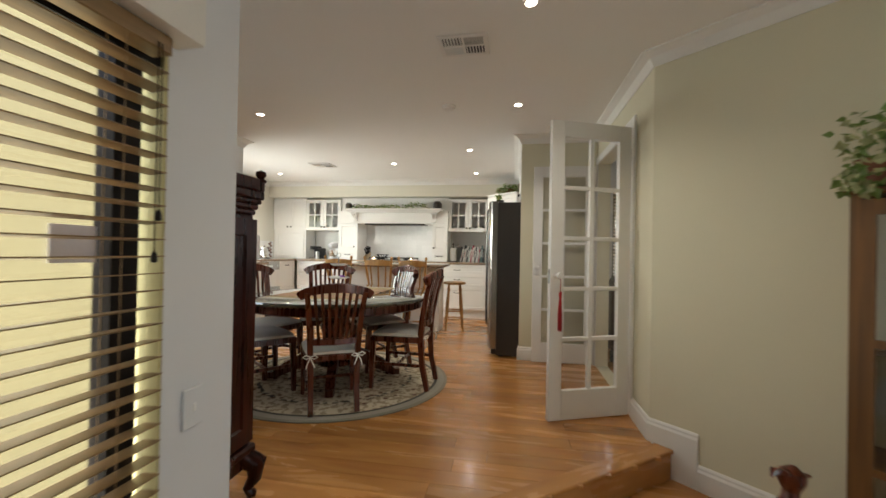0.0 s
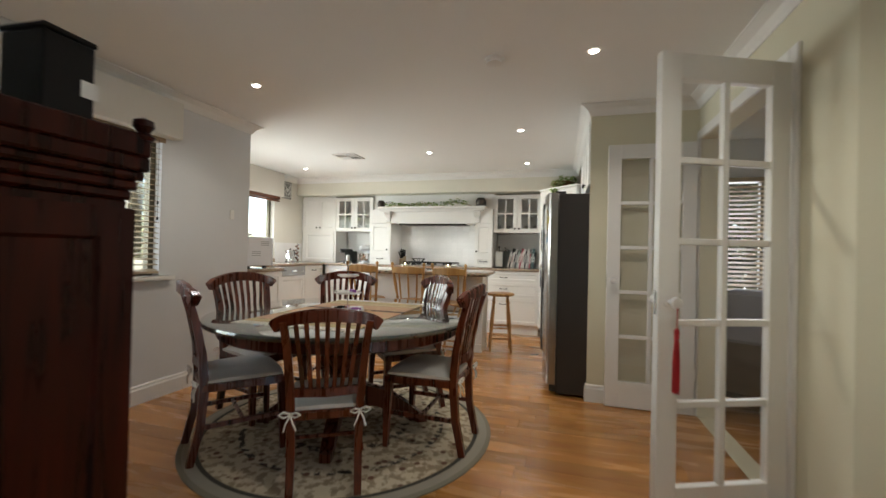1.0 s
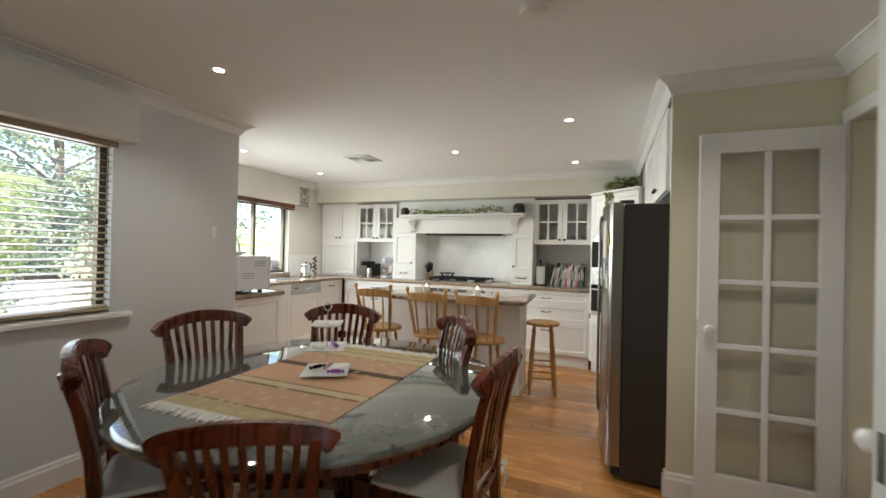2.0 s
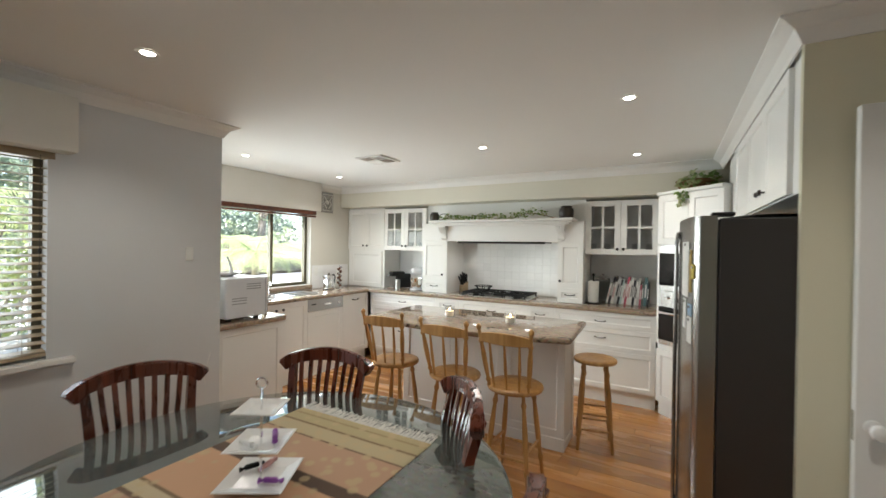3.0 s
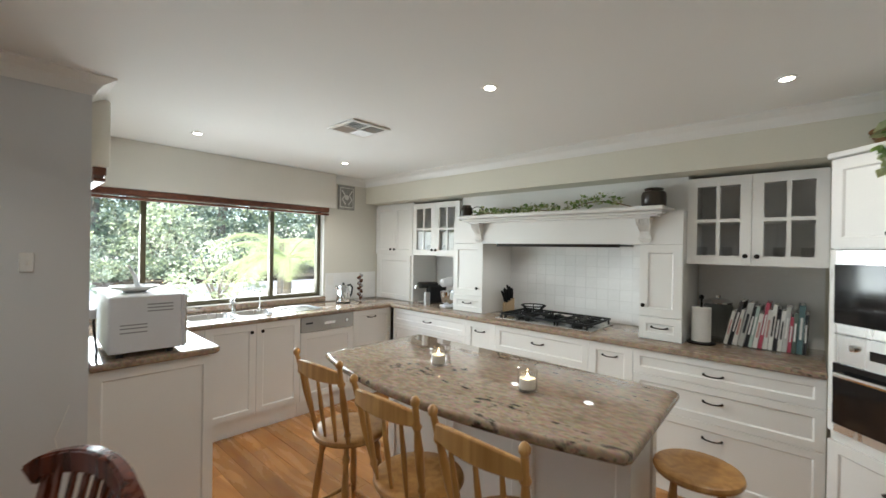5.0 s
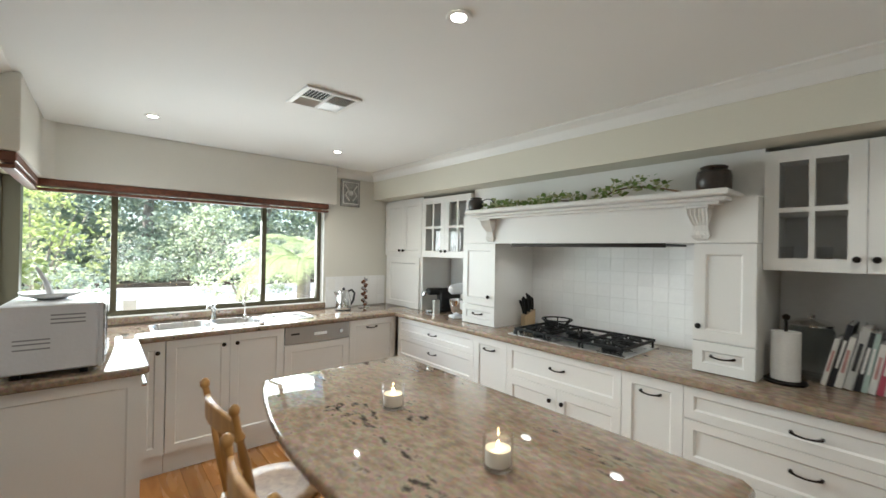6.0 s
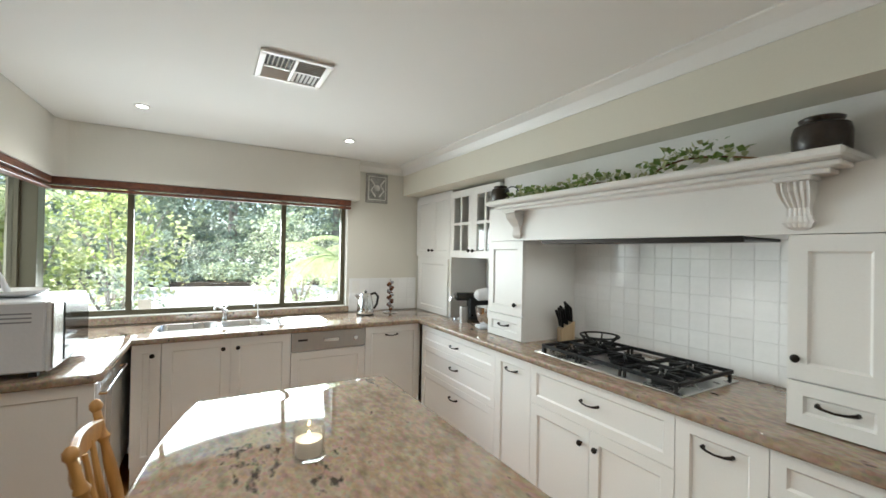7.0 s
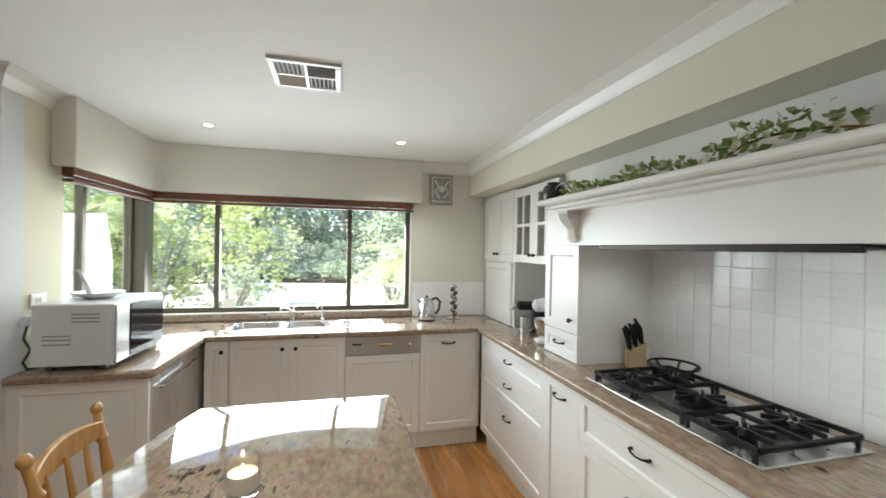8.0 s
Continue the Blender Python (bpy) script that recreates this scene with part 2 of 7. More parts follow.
PLASTIC = material("white_plastic", (0.74, 0.75, 0.78), 0.35, vary=0.02)
PANE = glass("window_pane")
CLEAR = glass("clear_glass", clear=0.97)
LIT = glow("lamp_glow", (1.0, 0.93, 0.82), 9)


# ---- mesh helpers ----
def box(bm, x0, y0, z0, x1, y1, z1, bevel=0.0, m=None, mat=0):
    vs = [bm.verts.new((x, y, z)) for z in (z0, z1) for x, y in ((x0, y0), (x1, y0), (x1, y1), (x0, y1))]
    fs = [bm.faces.new([vs[i] for i in f]) for f in ((3, 2, 1, 0), (4, 5, 6, 7), (0, 1, 5, 4), (1, 2, 6, 5), (2, 3, 7, 6), (3, 0, 4, 7))]
    for f in fs:
        f.material_index = mat
    if bevel:
        edges = {e for f in fs for e in f.edges}
        out = bmesh.ops.bevel(bm, geom=list(edges), offset=bevel, segments=1, profile=0.5, affect="EDGES")
        vs = list({v for f in out["faces"] for v in f.verts} | {v for v in vs if v.is_valid})
    if m is not None:
        bmesh.ops.transform(bm, matrix=m, verts=vs)
    return vs


def plate(bm, axis, p0, p1, a0, a1, z0, z1, holes):
    """A board with rectangular holes (a, b, low, high), as one connected solid; axis 'x': it lies at x from p0 to p1."""
    us = sorted({a0, a1, *[k for h in holes for k in h[:2]]})
    vs = sorted({z0, z1, *[k for h in holes for k in h[2:]]})
    us, vs = [u for u in us if a0 <= u <= a1], [v for v in vs if z0 <= v <= z1]
    made = {}

    def at(i, j, p):
        if (i, j, p) not in made:
            made[i, j, p] = bm.verts.new((p, us[i], vs[j]) if axis == "x" else (us[i], p, vs[j]))
        return made[i, j, p]

    def full(i, j):
        if not (0 <= i < len(us) - 1 and 0 <= j < len(vs) - 1):
            return False
        u, v = (us[i] + us[i + 1]) / 2, (vs[j] + vs[j + 1]) / 2
        return not any(h[0] < u < h[1] and h[2] < v < h[3] for h in holes)

    for i in range(len(us) - 1):
        for j in range(len(vs) - 1):
            if full(i, j):
                for p in (p0, p1):
                    bm.faces.new([at(i, j, p), at(i + 1, j, p), at(i + 1, j + 1, p), at(i, j + 1, p)])
                for di, dj, (ia, ja), (ib, jb) in ((-1, 0, (i, j), (i, j + 1)), (1, 0, (i + 1, j), (i + 1, j + 1)), (0, -1, (i, j), (i + 1, j)), (0, 1, (i, j + 1), (i + 1, j + 1))):
                    if not full(i + di, j + dj):
                        bm.faces.new([at(ia, ja, p0), at(ib, jb, p0), at(ib, jb, p1), at(ia, ja, p1)])


def lathe(bm, profile, seg=20, at=(0, 0, 0), m=None, caps=True):
    rings = []
    for r, z in profile:
        rings.append([bm.verts.new((at[0] + r * math.cos(a), at[1] + r * math.sin(a), at[2] + z)) for a in [2 * math.pi * k / seg for k in range(seg)]])
    for a, b in zip(rings, rings[1:]):
        for k in range(seg):
            bm.faces.new((a[k], a[(k + 1) % seg], b[(k + 1) % seg], b[k]))
    if caps:
        bm.faces.new(rings[0][::-1])
        bm.faces.new(rings[-1])
    vs = [v for r in rings for v in r]
    if m is not None:
        bmesh.ops.transform(bm, matrix=m, verts=vs)
    return vs


def tube(bm, pts, radius, seg=8, flat=1.0):
    """A round bar along points; radius a number or one for each point; flat squeezes it across."""
    pts = [Vector(p) for p in pts]
    rs = radius if isinstance(radius, (list, tuple)) else [radius] * len(pts)
    rings, side = [], None
    for i, p in enumerate(pts):
        d = (pts[min(i + 1, len(pts) - 1)] - pts[max(i - 1, 0)]).normalized()
        if side is None:
            side = d.orthogonal().normalized()
        side = (side - d * side.dot(d)).normalized()
        up = d.cross(side)
        rings.append([bm.verts.new(p + rs[i] * (side * math.cos(a) + up * math.sin(a) * flat)) for a in [2 * math.pi * k / seg for k in range(seg)]])
    for a, b in zip(rings, rings[1:]):
        for k in range(seg):
            bm.faces.new((a[k], a[(k + 1) % seg], b[(k + 1) % seg], b[k]))
    bm.faces.new(rings[0][::-1])
    bm.faces.new(rings[-1])
    return [v for r in rings for v in r]


def bar(bm, pts, width, thick, up=(0, 0, 1)):
    """A rectangular section swept along points; width lies across the way and up, thick along up."""
    pts, up = [Vector(p) for p in pts], Vector(up)
    ws = width if isinstance(width, (list, tuple)) else [width] * len(pts)
    ts = thick if isinstance(thick, (list, tuple)) else [thick] * len(pts)
    rings = []
    for i, p in enumerate(pts):
        d = (pts[min(i + 1, len(pts) - 1)] - pts[max(i - 1, 0)]).normalized()
        s = d.cross(up).normalized()
        u = s.cross(d)
        rings.append([bm.verts.new(p + s * a * ws[i] / 2 + u * b * ts[i] / 2) for a, b in ((-1, -1), (1, -1), (1, 1), (-1, 1))])
    for a, b in zip(rings, rings[1:]):
        for k in range(4):
            bm.faces.new((a[k], a[(k + 1) % 4], b[(k + 1) % 4], b[k]))
    bm.faces.new(rings[0][::-1])
    bm.faces.new(rings[-1])


def prism(bm, outline, z0, z1):
    lo, hi = [bm.verts.new((x, y, z0)) for x, y in outline], [bm.verts.new((x, y, z1)) for x, y in outline]
    n = len(outline)
    fs = [bm.faces.new(lo[::-1]), bm.faces.new(hi)]
    for k in range(n):
        fs.append(bm.faces.new((lo[k], lo[(k + 1) % n], hi[(k + 1) % n], hi[k])))
    return lo + hi


def mesh_of(name, bm, mats, smooth=False):
    bmesh.ops.recalc_face_normals(bm, faces=bm.faces)
    me = bpy.data.meshes.new(name)
    bm.to_mesh(me)
    bm.free()
    for k in mats if isinstance(mats, (list, tuple)) else [mats]:
        me.materials.append(k)
    if smooth:
        me.shade_smooth()
        me.set_sharp_from_angle(angle=radians(38))
    return me


def solid(name, bm, mat, label="", category="", group="", kind="", smooth=False, m=None):
    ob = new(name, mesh_of(name, bm, mat, smooth))
    if m is not None:
        ob.matrix_world = m
    return tagged(ob, label, category, group, kind)


def part(name, bm, mat, parent, label="", smooth=False, m=None):
    """One mesh object under a thing or under a part."""
    data = bm if isinstance(bm, bpy.types.Mesh) else mesh_of(name, bm, mat, smooth)
    ob = new(name, data)
    ob.parent = parent
    if m is not None:
        ob.matrix_basis = m
    return tagged(ob, label)


def thing(name, label, category, m, group=""):
    ob = new(name)
    ob.empty_display_size = 0.05
    ob.matrix_world = m
    return tagged(ob, label, category, group)


def B(*a, **k):
    bm = bmesh.new()
    box(bm, *a, **k)
    return bm


# ---- the large structure ----
TOP = 2.4
LOW = -0.17


def wall(name, axis, p0, p1, a0, a1, z0, z1, mat, holes=()):
    """A straight wall from p0 to p1 through its thickness, along the other axis from a0 to a1, with openings (a, b, low, high)."""
    bm = bmesh.new()
    plate(bm, axis, p0, p1, a0, a1, z0, z1, holes)
    return solid(name, bm, mat, kind="structure")


WEST, ALC, DIN = -4.45, 4.54, -3.0
tagged(wall("wall_north", "y", 7.86, 8.0, -4.6, 1.0, -0.1, TOP, BULKPAINT), "cream painted kitchen back wall", "wall")
tagged(wall("wall_kitchen_west", "x", -4.6, WEST, 4.39, 7.86, -0.1, TOP, OFFWHITE, [(4.50, 6.71, 1.025, 2.03)]), "cream painted wall round the wide kitchen window", "wall")
tagged(wall("wall_alcove_south", "y", 4.39, ALC, WEST, -3.15, -0.1, TOP, CREAM, [(-4.449, -3.45, 1.025, 2.03)]), "cream painted wall with the side kitchen window", "wall")
tagged(wall("wall_dining_west", "x", -3.15, DIN, 1.30, 4.54, -0.1, TOP, PALE, [(1.95, 3.61, 0.95, 2.02)]), "pale painted dining wall with a window", "wall")
tagged(wall("wall_dining_south", "y", 1.30, 1.45, DIN, -0.9, -0.1, TOP, PALE), "pale painted wall behind the tall cabinet", "wall")
tagged(wall("wall_lounge_west", "x", -0.84, -0.75, -3.6, 1.45, LOW - 0.1, TOP, PALE, [(-0.7, 1.178, 0.15, 1.66)]), "pale painted lounge wall with a window", "wall")
tagged(wall("wall_doorway", "x", 1.0, 1.12, 2.96, 4.80, -0.1, TOP, CREAM, [(3.385, 4.645, 0.0, 2.07)]), "cream painted wall with a double doorway", "wall")
tagged(wall("wall_fridge_return", "y", 4.70, 4.735, 0.222, 1.0, -0.1, TOP, CREAM), "cream painted short wall beside the fridge", "wall")
tagged(wall("wall_kitchen_east", "x", 0.87, 1.0, 4.80, 7.86, -0.1, TOP, CREAM), "cream painted wall behind the fridge", "wall")
tagged(wall("wall_lounge_south", "y", -3.6, -3.45, -0.75, 4.2, LOW - 0.1, TOP, CREAM), "cream painted lounge end wall", "wall")
tagged(wall("wall_lounge_east", "x", 4.05, 4.2, -3.45, 6.0, LOW - 0.1, TOP, CREAM, [(-1.0, 0.7, 0.3, 1.9)]), "cream painted east wall with an added window opening", "wall")
tagged(wall("wall_study_north", "y", 6.0, 6.12, 1.0, 4.2, -0.1, TOP, PALE, [(1.45, 2.95, 0.55, 2.0)]), "pale painted wall of the next room", "wall")

tagged(wall("wall_study_south", "y", 2.96, 3.05, 1.12, 4.05, -0.1, TOP, PALE), "pale painted wall of the next room", "wall")

# the angled wall from the doorway down to the lounge
bm = bmesh.new()
prism(bm, [(1.0, 2.96), (3.02, 0.94), (3.10, 1.03), (1.17, 2.96)], LOW - 0.1, TOP)
solid("wall_angled", bm, CREAM, "cream painted angled wall beside the step", "wall", kind="structure")
bm = bmesh.new()
prism(bm, [(3.02, 0.94), (4.05, 0.94), (4.05, 1.03), (3.10, 1.03)], LOW - 0.1, TOP)
solid("wall_lounge_corner", bm, CREAM, "cream painted lounge wall", "wall", kind="structure")

bm = bmesh.new()
box(bm, -0.9, -3.6, TOP, 4.2, 8.0, TOP + 0.12)
box(bm, -4.6, 1.3, TOP, -0.9, 8.0, TOP + 0.12)
solid("ceiling", bm, CEIL, "flat white plasterboard ceiling", "ceiling", kind="structure")

# bulkhead over the kitchen run
bm = bmesh.new()
box(bm, WEST, 7.28, 2.115, 0.87, 7.86, TOP)
solid("bulkhead", bm, BULKPAINT, "cream painted bulkhead above the wall cupboards", "bulkhead", kind="structure")


def sweep_wall(name, path, profile, mat, label, category):
    """A moulding along a polyline, with mitred corners; profile: (out to the right of the way, height)."""
    bm = bmesh.new()
    rings = []
    for i, p in enumerate(path):
        p = Vector(p)
        d0 = (p - Vector(path[i - 1])).normalized() if i else None
        d1 = (Vector(path[i + 1]) - p).normalized() if i < len(path) - 1 else None
        n0 = Vector((d0.y, -d0.x)) if d0 else Vector((d1.y, -d1.x))
        n1 = Vector((d1.y, -d1.x)) if d1 else n0
        n = (n0 + n1) / (1 + n0.dot(n1))
        rings.append([bm.verts.new((p.x + n.x * o, p.y + n.y * o, z)) for o, z in profile])
    k = len(profile)
    for a, b in zip(rings, rings[1:]):
        for j in range(k):
            bm.faces.new((a[j], a[(j + 1) % k], b[(j + 1) % k], b[j]))
    bm.faces.new(rings[0])
    bm.faces.new(rings[-1][::-1])
    return solid(name, bm, mat, label, category, kind="structure")


COVE = [(0.0, TOP - 0.085), (0.008, TOP - 0.085), (0.014, TOP - 0.07), (0.035, TOP - 0.035), (0.07, TOP - 0.014), (0.085, TOP - 0.008), (0.085, TOP), (0.0, TOP)]
sweep_wall("cornice", [(-0.75, -3.4), (-0.75, 1.45), (-3.0, 1.45), (-3.0, 4.54), (-4.45, 4.54), (-4.45, 7.28), (0.222, 7.28), (0.222, 4.70), (1.0, 4.70), (1.0, 2.96), (3.02, 0.94)],
           COVE, TRIM, "white coved plaster cornice", "cornice")


def skirt(z):
    return [(0.0, z), (0.018, z), (0.018, z + 0.105), (0.012, z + 0.118), (0.012, z + 0.13), (0.005, z + 0.14), (0.0, z + 0.14)]


sweep_wall("baseboard_west", [(-0.76, 1.45), (-3.0, 1.45), (-3.0, 4.54)], skirt(0), TRIM, "white moulded skirting board", "skirting")
sweep_wall("baseboard_return", [(0.222, 4.80), (0.222, 4.70), (0.998, 4.70)], skirt(0), TRIM, "white moulded skirting board", "skirting")
sweep_wall("baseboard_doorway", [(1.0, 3.31), (1.0, 2.96), (1.20, 2.76)], skirt(0), TRIM, "white moulded skirting board stepping at the wall", "skirting")
sweep_wall("baseboard_lounge", [(1.2015, 2.7585), (3.02, 0.94)], skirt(LOW), TRIM, "white moulded skirting board", "skirting")
bm = bmesh.new()
prism(bm, [(1.0, 2.96), (1.20, 2.76), (1.188, 2.748), (0.988, 2.948)], LOW, 0.0)
solid("baseboard_riser", bm, TRIM, "white skirting piece beside the step", "skirting", kind="structure")

# floors: a sub-floor sheet under loose planks, one step down into the lounge
STEP = [(1.09, 2.87), (-0.75, 1.40)]
bm = bmesh.new()
prism(bm, [(-4.45, 4.54), (-3.0, 4.45), (-3.0, 1.45), (-0.75, 1.45), (-0.75, 1.40), (1.09, 2.87), (1.0, 2.96), (1.12, 3.0), (4.05, 3.0), (4.05, 6.0), (1.0, 6.0), (1.0, 7.86), (-4.45, 7.86)], -0.16, -0.02)
solid("subfloor", bm, GROUT, "dark joints under the floorboards", "floor", kind="structure")
bm = bmesh.new()
box(bm, -0.75, -3.45, LOW - 0.14, 4.05, 3.2, LOW - 0.02)
solid("subfloor_lounge", bm, GROUT, "dark joints under the floorboards", "floor", kind="structure")
# ---- kitchen joinery ----
BENCH = 0.965


def shaker(w, h, rail=0.055, thick=0.02, flat=False):
    """A door or drawer front in its own frame: x across, front at y = 0 facing -y."""
    bm = bmesh.new()
    g = 0.0015
    xs, zs = (g, w - g), (g, h - g)
    fr = [bm.verts.new((x, 0, z)) for x, z in ((xs[0], zs[0]), (xs[1], zs[0]), (xs[1], zs[1]), (xs[0], zs[1]))]
    bk = [bm.verts.new((v.co.x, thick, v.co.z)) for v in fr]
    for k in range(4):
        bm.faces.new((fr[k], fr[(k + 1) % 4], bk[(k + 1) % 4], bk[k]))
    bm.faces.new(bk)
    if flat or min(w, h) < 2.6 * rail:
        bm.faces.new(fr)
    else:
        def ring(i, y):
            return [bm.verts.new((x, y, z)) for x, z in ((xs[0] + i, zs[0] + i), (xs[1] - i, zs[0] + i), (xs[1] - i, zs[1] - i), (xs[0] + i, zs[1] - i))]
        a, b = ring(rail, 0), ring(rail + 0.008, 0.009)
        for p, q in ((fr, a), (a, b)):
            for k in range(4):
                bm.faces.new((p[k], p[(k + 1) % 4], q[(k + 1) % 4], q[k]))
        bm.faces.new(b)
    return bm


def bow_handle(length=0.1):
    bm = bmesh.new()
    h = length / 2
    tube(bm, [(-h, 0, 0), (-h, -0.012, 0), (-h * 0.6, -0.022, -0.004), (0, -0.026, -0.006), (h * 0.6, -0.022, -0.004), (h, -0.012, 0), (h, 0, 0)], [0.008, 0.007, 0.0045, 0.004, 0.0045, 0.007, 0.008], 8)
    return bm


def knob(r=0.014):
    bm = bmesh.new()
    lathe(bm, [(0.005, 0), (0.005, 0.012), (r, 0.016), (r * 1.05, 0.022), (r * 0.7, 0.029), (0.002, 0.031)], 12, m=Matrix.Rotation(radians(90), 4, "X"))
    return bm


def cupboard(label, w, z0, z1, depth, m, fronts, kick=0.0, name="cabinet", mat=None, group="kitchen cupboards", hollow=False):
    """A cabinet: body, and fronts (kind, x, z, width, height, handle at (x, z) or None). kinds: door, drawer."""
    cab = thing(name, label, "cabinet", m, group)
    if hollow:
        t = 0.018
        part("side_panel", B(0, 0.02, z0, t, depth, z1), CABINET, cab)
        part("side_panel", B(w - t, 0.02, z0, w, depth, z1), CABINET, cab)
        part("base_panel", B(t, 0.02, z0, w - t, depth, z0 + t), CABINET, cab)
        part("top_panel", B(t, 0.02, z1 - t, w - t, depth, z1), CABINET, cab)
        part("back_panel", B(t, depth - 0.01, z0 + t, w - t, depth, z1 - t), CABINET, cab)
        part("shelf", B(t, 0.06, (z0 + z1) / 2 - 0.009, w - t, depth - 0.01, (z0 + z1) / 2 + 0.009), CABINET, cab)
    else:
        part("body", B(0, 0.02, z0, w, depth, z1), CABINET, cab)
    if kick:
        part("kickboard", B(0, 0.055, 0, w, 0.075, kick), CABINET, cab)
    for kind, x, z, fw, fh, hd in fronts:
        if kind == "glass":
            f = glazed_door(fw, fh, cab, pose(x, 0, z))
        else:
            f = part(kind, shaker(fw, fh, 0.045 if kind == "drawer" else 0.055), CABINET, cab, m=pose(x, 0, z))
        if hd:
            hk, hx, hz = hd
            if hk == "knob":
                part("knob", knob(), BRONZE, f, "dark bronze knob", True, pose(hx, 0, hz))
            else:
                part("handle", bow_handle(), BRONZE, f, "dark bronze bow handle", True, pose(hx, 0, hz))
    return cab


def glazed_door(w, h, parent, m, cols=2, rows=2, rail=0.06, bar_w=0.022):
    bm = bmesh.new()
    iw, ih = (w - 2 * rail) / cols, (h - 2 * rail) / rows
    holes = [(rail + c * iw + (bar_w / 2 if c else 0), rail + (c + 1) * iw - (bar_w / 2 if c < cols - 1 else 0),
              rail + r * ih + (bar_w / 2 if r else 0), rail + (r + 1) * ih - (bar_w / 2 if r < rows - 1 else 0)) for c in range(cols) for r in range(rows)]
    plate(bm, "y", 0, 0.02, 0.0015, w - 0.0015, 0.0015, h - 0.0015, holes)
    door = part("door", bm, CABINET, parent, "glazed white door with small panes", m=m)
    for c in range(cols):
        for r in range(rows):
            xa, xb = rail + (w - 2 * rail) * c / cols, rail + (w - 2 * rail) * (c + 1) / cols
            za, zb = rail + (h - 2 * rail) * r / rows, rail + (h - 2 * rail) * (r + 1) / rows
            part("pane", B(xa + 0.005, 0.009, za + 0.005, xb - 0.005, 0.012, zb - 0.005), CLEAR, door)
    return door


NF = 7.19          # front plane of the north base units
KH, BT = 0.15, BENCH - 0.04


def north(label, x0, x1, fronts):
    return cupboard(label, x1 - x0, KH, BT, 0.66, pose(x0, NF, 0), fronts, KH)


def drawers3(w, hx):
    h = [0.165, 0.225, BT - KH - 0.39]
    z, out = BT, []
    for k in h:
        z -= k
        out.append(("drawer", 0, z, w, k, ("bow", hx, k - 0.092)))
    return out


w = -2.755 + 3.79
north("white three drawer cabinet in the kitchen corner", -3.79, -2.755, drawers3(w, 0.53))
w = 0.335
north("narrow white pull-out cabinet beside the cooktop", -2.755, -2.42, [("door", 0, KH, w, BT - KH, ("bow", w / 2, 0.69))])
w = 0.835
north("white cabinet under the cooktop with drawer and two doors", -2.42, -1.585,
      [("drawer", 0, 0.70, w, BT - 0.70, ("bow", w / 2, 0.125)), ("door", 0, KH, w / 2, 0.55, ("knob", w / 2 - 0.045, 0.47)), ("door", w / 2, KH, w / 2, 0.55, ("knob", 0.045, 0.47))])
w = 0.315
north("narrow white cabinet beside the cooktop", -1.585, -1.27, [("door", 0, KH, w, BT - KH, ("bow", w / 2, 0.69))])
w = 0.97
north("wide white three drawer cabinet under the books", -1.27, -0.30, drawers3(w, w / 2 - 0.02))

WF = -3.835        # front plane of the west base units


def westc(label, y0, y1, fronts, **k):
    return cupboard(label, y1 - y0, KH, BT, 0.5, pose(WF, y0, 0, 0, 0, 90), fronts, KH, **k)


westc("narrow white corner cabinet under the bench", 5.16, 5.315, [("door", 0, KH, 0.155, BT - KH, ("knob", 0.11, 0.70))])
w = 0.795
westc("white two door cabinet under the kitchen sink", 5.318, 6.113, [("door", 0, KH, w / 2, BT - KH, ("knob", w / 2 - 0.045, 0.705)), ("door", w / 2, KH, w / 2, BT - KH, ("knob", 0.045, 0.705))])
w = 0.498
westc("white cabinet with a top drawer in the corner", 6.692, 7.19, [("door", 0, KH, w, BT - KH, ("bow", w / 2 - 0.02, 0.70))])

# dishwasher with white door panel
dw = thing("dishwasher", "built-in dishwasher with steel control strip and white door", "dishwasher", pose(WF, 6.115, 0, 0, 0, 90))
part("body", B(0, 0.02, KH, 0.575, 0.5, BT), CABINET, dw)
part("door", shaker(0.575, 0.625), CABINET, dw, m=pose(0, 0, KH))
cp = part("control_panel", B(0.002, -0.003, 0.78, 0.573, 0.018, BT - 0.004, bevel=0.003), PANELSTEEL, dw, "brushed steel control strip")
part("kickboard", B(0, 0.055, 0, 0.575, 0.075, KH), CABINET, dw)
part("handle", B(0.24, -0.012, 0.835, 0.36, -0.003, 0.865, bevel=0.004), CHROME, cp, "recessed steel grip")
part("button", B(0.05, -0.006, 0.855, 0.12, -0.003, 0.87), BLACK, cp)
bm = bmesh.new()
lathe(bm, [(0.018, 0), (0.016, 0.014), (0.002, 0.015)], 14, m=pose(0.49, -0.003, 0.85, 90))
part("dial", bm, CHROME, cp, smooth=True)

# peninsula under the oven bench end
pen = thing("peninsula_cabinet", "white peninsula cabinet with panelled end", "cabinet", pose(-3.05, ALC, 0), "kitchen cupboards")
part("body", B(-1.3, 0.0, KH, -0.02, 0.57, BT), CABINET, pen)
part("end_panel", shaker(0.59, BT), CABINET, pen, m=pose(0.0, 0, 0, 0, 0, 90))
part("steel_front", B(-0.72, 0.571, KH, -0.05, 0.586, BT - 0.02, bevel=0.003), STEEL, pen, "brushed steel appliance front")
bm = bmesh.new()
tube(bm, [(-0.66, 0.586, 0.84), (-0.66, 0.612, 0.84), (-0.11, 0.612, 0.84), (-0.11, 0.586, 0.84)], 0.008)
part("handle", bm, CHROME, pen, smooth=True)
part("kickboard", B(-1.3, 0.48, 0, -0.05, 0.50, KH), CABINET, pen)


